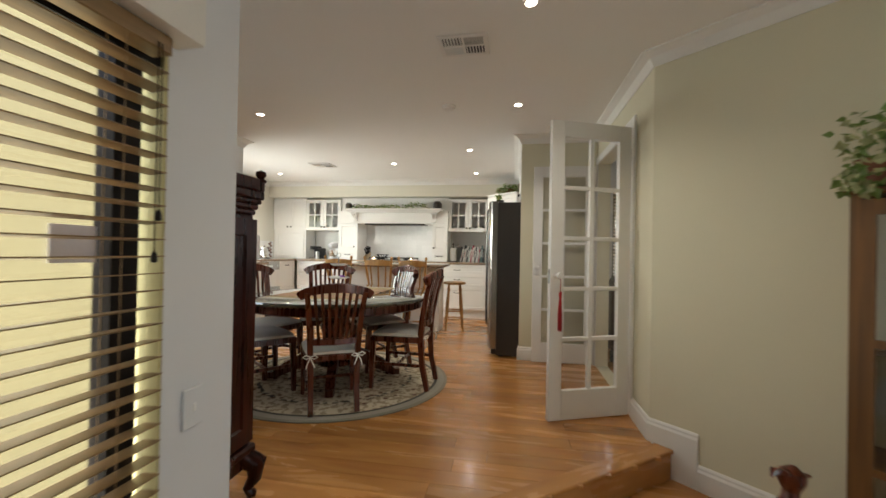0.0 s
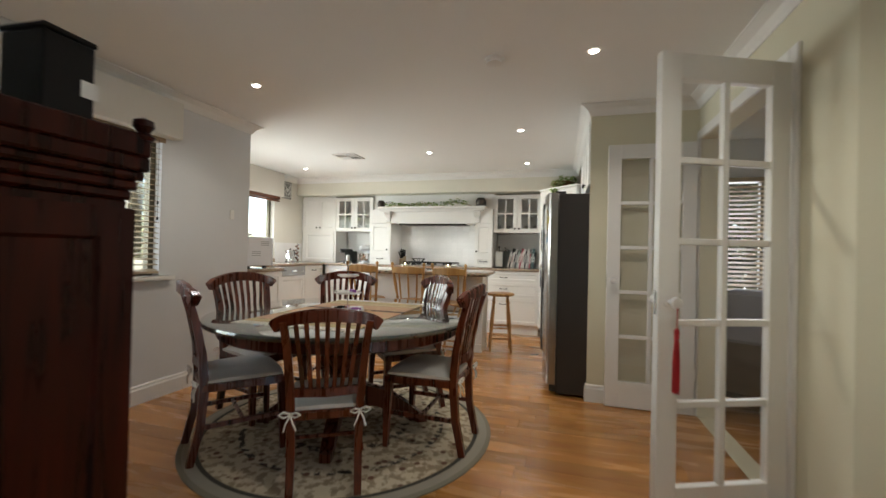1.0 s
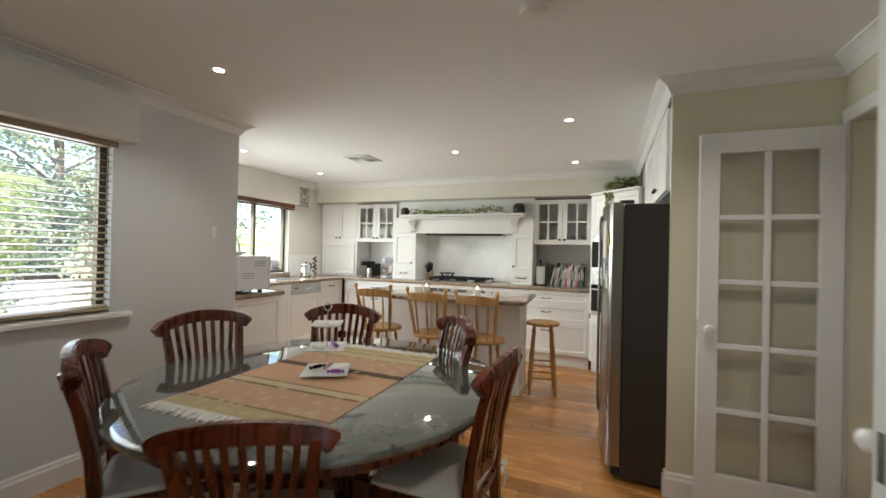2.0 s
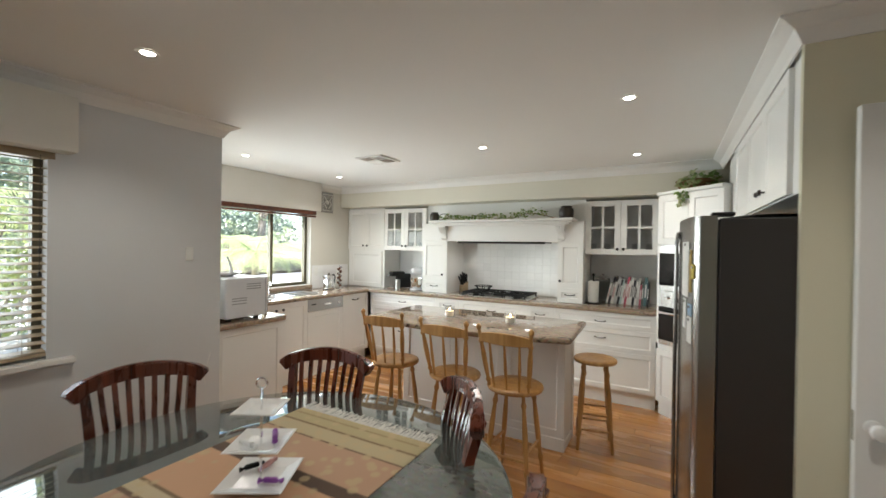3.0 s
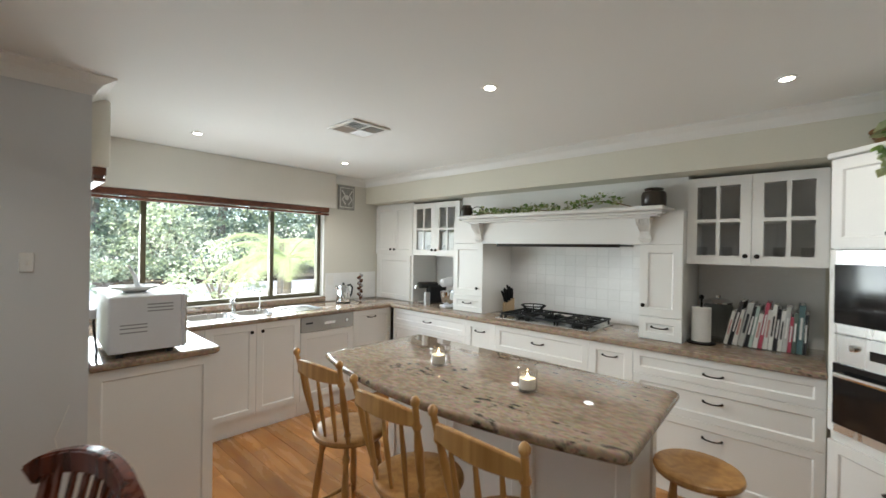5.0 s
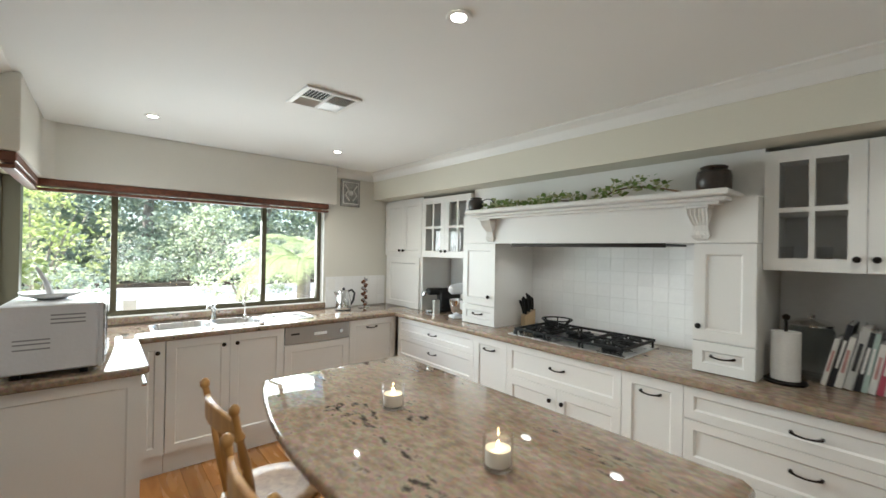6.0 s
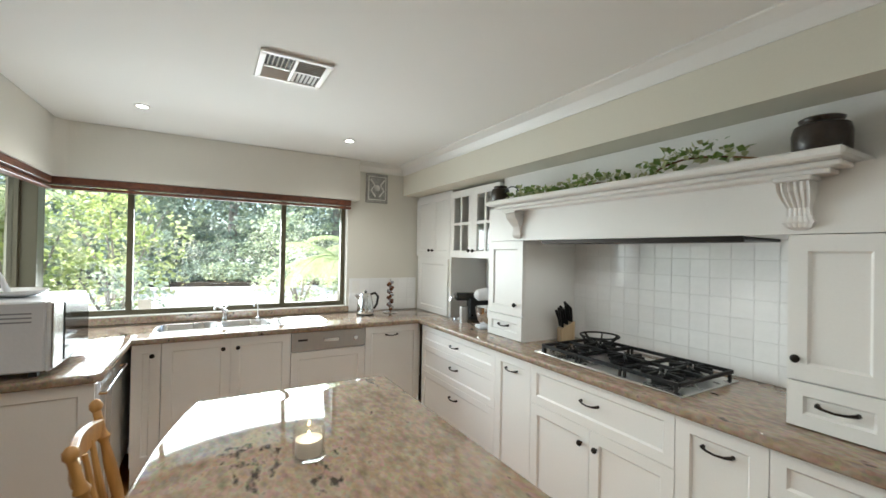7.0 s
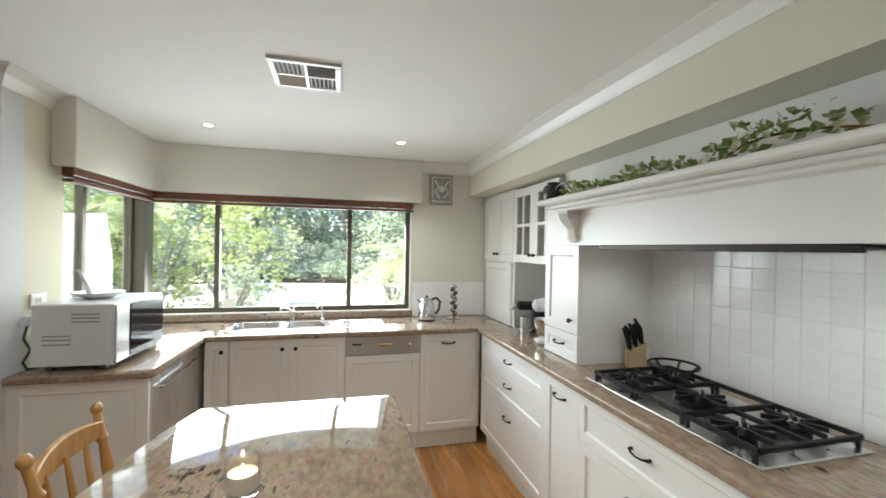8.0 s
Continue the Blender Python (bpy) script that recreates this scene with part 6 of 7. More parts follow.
for k, (col, nm) in enumerate(COVERS):
    if nm not in COVERM:
        COVERM[nm] = material("book_cover_" + nm.replace(" ", "_"), col, 0.45, vary=0.12, scale=16, fine=80)
    t_, h_, d_ = rb.uniform(0.016, 0.033), rb.uniform(0.22, 0.31), rb.uniform(0.17, 0.22)
    lean = 13 - 10.5 * k / 15 + rb.uniform(-1, 1)
    x += t_ / 2
    bk = thing("book", "%s-covered cook book standing in the bench row" % nm, "book", pose(x, 7.57, BENCH + 0.002 + math.sin(radians(lean)) * t_ / 2, 0, lean, rb.uniform(-2, 2)), "row of cook books")
    bm = bmesh.new()
    box(bm, -t_ / 2, 0, 0, -t_ / 2 + 0.003, d_, h_)
    box(bm, t_ / 2 - 0.003, 0, 0, t_ / 2, d_, h_)
    box(bm, -t_ / 2 + 0.003, 0, 0, t_ / 2 - 0.003, 0.004, h_)
    part("cover", bm, COVERM[nm], bk)
    part("pages", B(-t_ / 2 + 0.0032, 0.0042, 0.004, t_ / 2 - 0.0032, d_ - 0.004, h_ - 0.004), PAPER, bk)
    part("spine_title", B(-t_ * 0.22, -0.0012, h_ * 0.3, t_ * 0.22, -0.0001, h_ * 0.75), COVERM["black"] if nm in ("white", "cream", "grey") and k % 2 else PAPER if nm not in ("white", "cream") else PINKC, bk)
    x += t_ / 2 + 0.003

# toaster oven on the peninsula
VENTGREY = material("vent_shadow_grey", (0.30, 0.31, 0.33), 0.6)
mo = thing("toaster_oven", "white countertop oven with side vents on the peninsula bench", "oven", pose(-3.585, 4.64, BENCH + 0.001, 0, 0, -2) @ Matrix.Diagonal((1, 1, 0.92, 1)))
part("case", B(0, 0, 0.03, 0.52, 0.335, 0.363, bevel=0.008), PLASTIC, mo)
part("front_frame", B(0, 0.3355, 0.03, 0.52, 0.352, 0.363, bevel=0.004), PLASTIC, mo)
part("door", B(0.015, 0.3525, 0.05, 0.39, 0.366, 0.345, bevel=0.004), DARKGLASS, mo, "dark glass door")
part("control_panel", B(0.395, 0.3525, 0.04, 0.515, 0.362, 0.355, bevel=0.003), STEEL, mo)
# Slots are raised strips; their grey paints the shade inside a pressed slot.
for z, y0, y1 in ((0.275, 0.17, 0.29), (0.255, 0.17, 0.29), (0.235, 0.17, 0.29), (0.16, 0.05, 0.17), (0.14, 0.05, 0.17), (0.115, 0.05, 0.17)):
    part("vent_slot", B(0.519, y0, z + 0.03, 0.5215, y1, z + 0.037), VENTGREY, mo, "raised grey strip painting the shade in a vent slot")
for i in range(2):
    for j in range(2):
        part("foot", B(0.05 + i * 0.4, 0.04 + j * 0.23, 0, 0.08 + i * 0.4, 0.07 + j * 0.23, 0.03), BLACK, mo)
ds = thing("dish", "shallow white dish with a upright lid on the oven", "dish", pose(-3.315, 4.78, BENCH + 0.3355))
bm = bmesh.new()
lathe(bm, [(0.05, 0), (0.11, 0.02), (0.12, 0.035), (0.11, 0.033), (0.05, 0.012), (0.004, 0.01)], 24)
part("bowl", bm, PORCELAIN, ds, smooth=True)
bm = bmesh.new()
tube(bm, [(0.08, 0, 0.03), (0.09, -0.02, 0.1), (0.095, -0.05, 0.16)], [0.014, 0.01, 0.007], 8)
part("spoon", bm, PLASTIC, ds, smooth=True)
fl2 = thing("power_cord", "dark electric cord behind the oven", "cord", pose(-3.14, 4.552, BENCH + 0.002))
bm = bmesh.new()
tube(bm, [(0.0, 0.02, 0.24), (0.03, 0.02, 0.16), (0.0, 0.03, 0.1), (0.05, 0.03, 0.05), (0.02, 0.03, 0.008), (-0.06, 0.04, 0.006)], 0.006, 8)
part("cable", bm, BLACK, fl2, smooth=True)
part("plug", B(-0.03, 0.0, 0.22, 0.03, 0.03, 0.27, bevel=0.005), PLASTIC, fl2)

# candles
WAX = material("cream_wax", (0.88, 0.84, 0.75), 0.5, vary=0.04)
FLAME = glow("candle_flame", (1.0, 0.66, 0.28), 14)
VOT = glass("candle_glass", clear=0.98, rough=0.02)
for k, (x, y) in enumerate(((-1.82, 5.82), (-1.275, 5.81))):
    c_ = thing("candle", "lit cream candle in a clear glass on the island", "candle", pose(x, y, BENCH + 0.001), "candles on the island")
    bm = bmesh.new()
    lathe(bm, [(0.036, 0), (0.043, 0.004), (0.044, 0.095), (0.041, 0.095), (0.040, 0.012), (0.002, 0.01)], 24)
    part("glass", bm, VOT, c_, smooth=True)
    bm = bmesh.new()
    lathe(bm, [(0.034, 0.012), (0.036, 0.016), (0.036, 0.056), (0.03, 0.054), (0.002, 0.052)], 22)
    part("wax", bm, WAX, c_, smooth=True)
    bm = bmesh.new()
    lathe(bm, [(0.001, 0.057), (0.0045, 0.061), (0.004, 0.067), (0.001, 0.076)], 10)
    part("flame", bm, FLAME, c_, smooth=True)

# ---- mantel and cupboard tops ----
JAR = material("brown_salt_glaze", (0.035, 0.025, 0.018), 0.3, vary=0.4, scale=10, fine=70, bump=0.03)
for x, y_, k, lab in ((-2.835, 7.27, 0.72, "small dark glazed stoneware jar on the mantel"), (-1.205, 7.375, 0.95, "large dark glazed stoneware jar on the mantel")):
    j = thing("stoneware_jar", lab, "jar", pose(x, y_, 1.896), "jars on the mantel")
    bm = bmesh.new()
    lathe(bm, [(0.07 * k, 0), (0.083 * k, 0.015), (0.085 * k, 0.09 * k), (0.078 * k, 0.115 * k), (0.06 * k, 0.125 * k), (0.066 * k, 0.14 * k), (0.058 * k, 0.145 * k), (0.05 * k, 0.12 * k)], 24)
    part("body", bm, JAR, j, smooth=True)
gv = thing("ivy_garland", "trailing green ivy garland laid along the mantel shelf", "ivy", pose(0, 0, 0))
bm = bmesh.new()
pts = []
for k in range(29):
    u = k / 28
    pts.append((-2.78 + 1.48 * u, 7.29 + 0.03 * math.sin(u * 23), 1.905 + 0.012 * math.sin(u * 17) + 0.04 * max(0, math.sin((u - 0.62) * 8)) * (u > 0.62)))
tube(bm, pts, 0.004, 5)
part("stem", bm, OAK, gv)
bm = bmesh.new()
rg = random.Random(21)
for k, p in enumerate(pts[1:-3]):
    leaves(bm, (p[0], p[1] - 0.005, p[2] + 0.02), 19, (0.045, 0.05, 0.022 + 0.010 * (k % 3)), 0.038, rg)
part("foliage", bm, [LEAF, LEAFLIGHT], gv)
bm = bmesh.new()
pts = [(-2.68 + 0.07 * math.cos(a), 7.235, 1.93 + 0.045 * math.sin(a)) for a in [0.2 + 0.26 * k for k in range(11)]]
tube(bm, pts, 0.004, 6)
part("twig", bm, BLACK, gv)

bk = thing("basket_plant", "trailing green plant in a round wicker basket on the oven tower", "plant", pose(0.0, 7.26, 2.111, 0, 0, 0))
WICKER = wood("wicker", (0.10, 0.045, 0.015), (0.26, 0.14, 0.05), 0.7, 0, 2.0)
bm = bmesh.new()
lathe(bm, [(0.10, 0), (0.13, 0.03), (0.145, 0.105), (0.15, 0.11), (0.135, 0.11), (0.12, 0.04)], 28)
for k in range(7):
    ringp = [((0.112 + 0.007 * k) * math.cos(a), (0.112 + 0.007 * k) * math.sin(a), 0.012 + 0.015 * k) for a in [math.pi * q / 12 for q in range(25)]]
    tube(bm, ringp, 0.008, 6)
part("basket", bm, WICKER, bk, smooth=True)
bm = bmesh.new()
leaves(bm, (0.07, -0.03, 0.12), 120, (0.13, 0.11, 0.06), 0.06, rg)
leaves(bm, (-0.05, -0.24, 0.06), 50, (0.07, 0.06, 0.05), 0.06, rg, 0.3)
leaves(bm, (-0.10, -0.315, -0.07), 34, (0.05, 0.02, 0.06), 0.055, rg, 0.8)
part("foliage", bm, [LEAF, LEAFLIGHT], bk)

# glassware behind the glazed doors
for x0 in (-3.70, -0.95):
    for k in range(5):
        g = thing("drinking_glass", "clear drinking glass on the cupboard shelf", "glass", pose(x0 + 0.14 * k, 7.62 + 0.04 * (k % 2), 1.524), "glasses in the cupboards")
        bm = bmesh.new()
        lathe(bm, [(0.025, 0), (0.032, 0.1), (0.03, 0.1), (0.023, 0.006)], 16)
        part("tumbler", bm, CLEAR, g, smooth=True)

sc_ = thing("sill_card", "small beige card propped on the kitchen sill", "card", pose(-4.50, 5.11, 1.066, 0, -8, 0))
part("card", B(0, 0, 0, 0.003, 0.085, 0.075), WAX, sc_)

NOTEGREY = material("pale_lavender_sheet", (0.74, 0.69, 0.71), 0.8, vary=0.05)
wn_ = thing("window_note", "pale lavender sheet taped to the lounge window pane", "paper", pose(-0.784, 0.93, 1.10))
part("sheet", B(0, 0, 0, 0.002, 0.095, 0.082), NOTEGREY, wn_)

# wall plaque, switches, cords
pq = thing("wall_plaque", "square pewter relief plaque on the kitchen wall", "plaque", pose(-4.449, 6.88, 2.02, 0, 0, 90))
PEWTER = material("aged_pewter", (0.36, 0.36, 0.34), 0.5, 0.6, vary=0.3, scale=22, fine=90, bump=0.06)
part("frame", B(0, -0.018, 0, 0.225, 0.0, 0.285, bevel=0.005), PEWTER, pq)
bm = bmesh.new()
for s in (-1, 1):
    tube(bm, [(0.1125 + s * 0.02, -0.022, 0.06), (0.1125 + s * 0.065, -0.024, 0.12), (0.1125 + s * 0.03, -0.026, 0.17), (0.1125 + s * 0.07, -0.024, 0.225)], 0.008, 8)
lathe(bm, [(0.03, 0), (0.022, 0.008), (0.002, 0.012)], 16, m=pose(0.1125, -0.018, 0.145, 90))
tube(bm, [(0.025, -0.02, 0.03), (0.2, -0.02, 0.03), (0.2, -0.02, 0.255), (0.025, -0.02, 0.255), (0.025, -0.02, 0.03)], 0.005, 6)
part("relief", bm, PAPER, pq, "pale raised scroll pattern", True)


def switch(m, w, h, label, rockers=1):
    s = thing("wall_switch", label, "switch", m, "wall switches")
    part("plate", B(-w / 2, -0.009, -h / 2, w / 2, 0, h / 2, bevel=0.003), PALE if "pier" in label else TRIM, s)
    for k in range(rockers):
        x = (k - (rockers - 1) / 2) * 0.026
        part("rocker", B(x - 0.006, -0.013, -0.012, x + 0.006, -0.009, 0.012, bevel=0.002), TRIM, s)


switch(pose(-2.999, 4.32, 1.49, 0, 0, 90), 0.05, 0.09, "white wall hook plate on the dining wall")
switch(pose(-0.7495, 1.28, 0.68, 0, 0, 90), 0.075, 0.115, "pale painted wall plate on the lounge pier")
switch(pose(-4.449, 6.80, 1.2, 0, 0, 90), 0.075, 0.115, "white power outlet above the bench", 2)
switch(pose(-3.25, 4.541, 1.3, 0, 0, 180), 0.115, 0.075, "white power outlet beside the side window", 2)
co = thing("loose_cord", "short pale cord end fixed low on the dining wall", "cord", pose(-2.996, 4.36, 0.0))
bm = bmesh.new()
tube(bm, [(0.005, 0.11, 0.80), (0.006, 0.09, 0.74), (0.012, 0.06, 0.66), (0.006, 0.075, 0.58)], 0.0022, 6)
part("cable", bm, TRIM, co, smooth=True)

# ---- on the dining table ----
TZ = 0.012 + 0.7505
RUN = bpy.data.materials.new("woven_runner")
RUN.use_nodes = True
n_, l_ = RUN.node_tree.nodes, RUN.node_tree.links.new
tc, sp = n_.new("ShaderNodeTexCoord"), n_.new("ShaderNodeSeparateXYZ")
l_(tc.outputs["Object"], sp.inputs[0])
no = n_.new("ShaderNodeTexNoise")
no.inputs["Scale"].default_value, no.inputs["Detail"].default_value = 30, 5
l_(tc.outputs["Object"], no.inputs["Vector"])
ab = n_.new("ShaderNodeMath")
ab.operation = "MULTIPLY_ADD"
ab.inputs[1].default_value, ab.inputs[2].default_value = 0.88, 0.5
l_(sp.outputs["X"], ab.inputs[0])
rp = n_.new("ShaderNodeValToRGB")
rp.color_ramp.interpolation = "CONSTANT"
e = rp.color_ramp.elements
e[0].position, e[0].color = 0.0, (0.40, 0.32, 0.17, 1)
e[1].position, e[1].color = 0.105, (0.18, 0.12, 0.06, 1)
for p_, c_ in ((0.115, (0.46, 0.28, 0.18)), (0.29, (0.16, 0.10, 0.06)), (0.305, (0.50, 0.40, 0.25)), (0.35, (0.20, 0.13, 0.07)), (0.362, (0.54, 0.32, 0.19)), (0.57, (0.10, 0.065, 0.045)), (0.62, (0.46, 0.29, 0.19)), (0.79, (0.16, 0.10, 0.06)), (0.80, (0.47, 0.38, 0.23)), (0.87, (0.22, 0.15, 0.08)), (0.88, (0.44, 0.36, 0.2)), (0.93, (0.30, 0.22, 0.11)), (0.94, (0.44, 0.36, 0.2))):
    e.new(p_).color = (*c_, 1)
l_(ab.outputs[0], rp.inputs["Fac"])
vo = n_.new("ShaderNodeTexVoronoi")
vo.inputs["Scale"].default_value = 17
l_(tc.outputs["Object"], vo.inputs["Vector"])
sr = n_.new("ShaderNodeValToRGB")
sr.color_ramp.elements[0].position, sr.color_ramp.elements[0].color = 0.25, (0.75, 0.75, 0.75, 1)
sr.color_ramp.elements[1].position, sr.color_ramp.elements[1].color = 0.38, (0, 0, 0, 1)
l_(vo.outputs["Distance"], sr.inputs["Fac"])
mxr = n_.new("ShaderNodeMix")
mxr.data_type = "RGBA"
mxr.inputs["B"].default_value = (0.50, 0.38, 0.22, 1)
l_(sr.outputs["Color"], mxr.inputs["Factor"])
l_(rp.outputs["Color"], mxr.inputs["A"])
l_(mxr.outputs["Result"], n_["Principled BSDF"].inputs["Base Color"])
n_["Principled BSDF"].inputs["Roughness"].default_value = 0.95
bp = n_.new("ShaderNodeBump")
bp.inputs["Strength"].default_value, bp.inputs["Distance"].default_value = 0.6, 0.002
wv = n_.new("ShaderNodeTexNoise")
wv.inputs["Scale"].default_value = 300
l_(tc.outputs["Object"], wv.inputs["Vector"])
l_(wv.outputs["Fac"], bp.inputs["Height"])
l_(bp.outputs[0], n_["Principled BSDF"].inputs["Normal"])
RA = 90.5
rn = thing("table_runner", "woven orange and beige table runner with cream fringe", "table runner", pose(-1.38, 3.645, TZ + 0.0005, 0, 0, RA))
part("cloth", B(-0.54, -0.365, 0, 0.54, 0.365, 0.003), RUN, rn)
rf = random.Random(3)
for s in (-1, 1):
    bm = bmesh.new()
    for k in range(130):
        y = -0.365 + 0.73 * (k + 0.5) / 130
        L = rf.uniform(0.05, 0.085)
        tube(bm, [(s * 0.539, y, 0.0025), (s * (0.54 + L * 0.5), y + rf.uniform(-0.006, 0.006), 0.003), (s * (0.54 + L), y + rf.uniform(-0.012, 0.012), 0.002)], 0.0018, 4)
    part("fringe", bm, CLOTH, rn, "cream knotted fringe")
cs = thing("tiered_server", "three-tier server of square white plates on a steel rod", "cake stand", pose(-1.39, 3.68, TZ + 0.0045, 0, 0, 30))
for z, s in ((0.0, 0.11), (0.115, 0.09), (0.23, 0.072)):
    bm = bmesh.new()
    rings = [[bm.verts.new((x * q, y * q, zz)) for x, y in ((-1, -1), (1, -1), (1, 1), (-1, 1))] for q, zz in ((s * 0.6, z), (s, z + 0.014), (s * 0.97, z + 0.017), (s * 0.6, z + 0.006))]
    for a, b in zip(rings, rings[1:]):
        for k in range(4):
            bm.faces.new((a[k], a[(k + 1) % 4], b[(k + 1) % 4], b[k]))
    bm.faces.new(rings[0][::-1])
    bm.faces.new(rings[-1])
    part("plate", bm, PORCELAIN, cs)
bm = bmesh.new()
tube(bm, [(0, 0, 0.006), (0, 0, 0.31)], 0.004, 8)
pts = [(0.018 * math.cos(a), 0, 0.325 + 0.018 * math.sin(a)) for a in [math.pi * q / 8 - math.pi / 2 for q in range(17)]]
tube(bm, pts, 0.003, 6)
part("rod", bm, CHROME, cs, smooth=True)
VIOLET = material("violet_wrapper", (0.28, 0.08, 0.38), 0.35, vary=0.3, scale=30, fine=120)
for k, (x, y, z, mt, nm) in enumerate(((0.05, -0.04, 0.009, VIOLET, "violet"), (-0.05, 0.045, 0.009, BLACKCARD, "dark"), (0.0, 0.06, 0.009, PINKC, "red"), (0.035, 0.03, 0.124, VIOLET, "violet"), (-0.03, -0.03, 0.124, PAPER, "silver"))):
    sw = thing("wrapped_sweet", "%s wrapped chocolate on the tiered server" % nm, "sweet", cs.matrix_world @ pose(x, y, z, 0, 0, 37 * k), "sweets on the server")
    bm = bmesh.new()
    tube(bm, [(-0.04, 0, 0.008), (-0.026, 0, 0.008), (-0.02, 0, 0.01), (0.02, 0, 0.01), (0.026, 0, 0.008), (0.04, 0, 0.008)], [0.010, 0.004, 0.0095, 0.0095, 0.004, 0.010], 8)
    part("wrapper", bm, mt, sw)

# ---- the next room, seen through the doorway ----
UPH = material("grey_upholstery", (0.16, 0.16, 0.19), 0.9, vary=0.1, scale=8, fine=200, bump=0.05)
sf = thing("armchair", "dark brown armchair with a grey throw over its back", "armchair", pose(1.72, 5.05, 0, 0, 0, 150))
BROWN = material("dark_brown_leather", (0.05, 0.028, 0.018), 0.45, vary=0.15, scale=8, fine=90, bump=0.03)
part("seat", B(-0.33, -0.3, 0.12, 0.33, 0.32, 0.45, bevel=0.05), BROWN, sf)
part("backrest", B(-0.40, 0.30, 0.12, 0.40, 0.50, 0.92, bevel=0.06), BROWN, sf)
for s in (-1, 1):
    part("armrest", B(s * 0.42 - 0.085, -0.32, 0.1, s * 0.42 + 0.085, 0.32, 0.62, bevel=0.05), BROWN, sf)
    for y in (-0.26, 0.42):
        part("foot", B(s * 0.34 - 0.025, y - 0.025, 0, s * 0.34 + 0.025, y + 0.025, 0.12), BLACK, sf)
part("throw", B(-0.3, 0.25, 0.55, 0.3, 0.525, 0.945, bevel=0.03), UPH, sf, "folded grey throw")
sb = thing("sideboard", "dark wooden sideboard against the far wall", "sideboard", pose(3.6, 4.4, 0))
part("body", B(0, -0.35, 0.08, 0.42, 0.55, 0.78, bevel=0.006), MAHOGANY, sb)
part("top", B(-0.02, -0.37, 0.78, 0.43, 0.57, 0.81, bevel=0.006), MAHOGANY, sb)
for x in (0.03, 0.36):
    for y in (-0.3, 0.47):
        part("foot", B(x, y, 0, x + 0.04, y + 0.04, 0.08), MAHOGANY, sb)

# ---- garden ----
PAVE = material("pale_paving", (0.52, 0.50, 0.47), 0.85, vary=0.12, scale=3, fine=60, bump=0.03)
SOIL = material("garden_soil", (0.06, 0.045, 0.03), 0.95, vary=0.3, scale=4, fine=40, bump=0.06)
ASPH = material("grey_drive", (0.22, 0.22, 0.235), 0.9, vary=0.15, scale=3, fine=60, bump=0.03)
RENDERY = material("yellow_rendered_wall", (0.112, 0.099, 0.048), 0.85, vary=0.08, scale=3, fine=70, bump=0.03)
bm = bmesh.new()
box(bm, -80, -80, -0.40, 80, 80, -0.33)
solid("ground", bm, PAVE, "pale paved ground round the house", "ground", kind="structure")
GZ = 0.35
BZ = GZ + 0.12
solid("terrace", B(-32, -14, -0.33, -5.1, 26, GZ), PAVE, "raised pale paved drive outside the kitchen", "paving", kind="structure")
bm = bmesh.new()
prism(bm, [(-32, -14), (-14.4, -14), (-14.6, 0), (-15.4, 4), (-14.8, 7), (-14.4, 11), (-14.4, 26), (-32, 26)], GZ, GZ + 0.12)
solid("garden_bed", bm, SOIL, "planted garden bed beyond the paving", "garden bed", kind="structure")
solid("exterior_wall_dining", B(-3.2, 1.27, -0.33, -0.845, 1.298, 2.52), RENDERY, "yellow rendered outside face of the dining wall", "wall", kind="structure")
solid("drive", B(-14.3, -14, GZ, -11.6, 26, GZ + 0.006), ASPH, "grey drive beyond the paving", "drive", kind="structure")
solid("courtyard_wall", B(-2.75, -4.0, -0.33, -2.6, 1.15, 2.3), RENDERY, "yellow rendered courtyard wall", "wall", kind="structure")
# Shrub, tree and palm leaves are lightened to paint in glare and overexposure.
GLAREGREENS = [leafy("leaf_" + n, c) for n, c in (("deep", (0.25, 0.30, 0.24)), ("mid", (0.36, 0.43, 0.32)), ("lime", (0.50, 0.56, 0.34)), ("pale", (0.66, 0.70, 0.54)))]
PALMG = leafy("palm_frond_glare_green", (0.44, 0.50, 0.25))
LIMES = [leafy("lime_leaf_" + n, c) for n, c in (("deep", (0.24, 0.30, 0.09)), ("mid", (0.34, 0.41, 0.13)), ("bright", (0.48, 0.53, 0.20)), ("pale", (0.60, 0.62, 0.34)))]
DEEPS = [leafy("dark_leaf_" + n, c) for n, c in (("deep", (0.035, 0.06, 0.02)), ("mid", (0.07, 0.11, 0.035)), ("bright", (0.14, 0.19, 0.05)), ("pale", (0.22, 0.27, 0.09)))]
BARK = material("grey_bark", (0.27, 0.23, 0.19), 0.9, vary=0.3, scale=6, fine=40, bump=0.1)


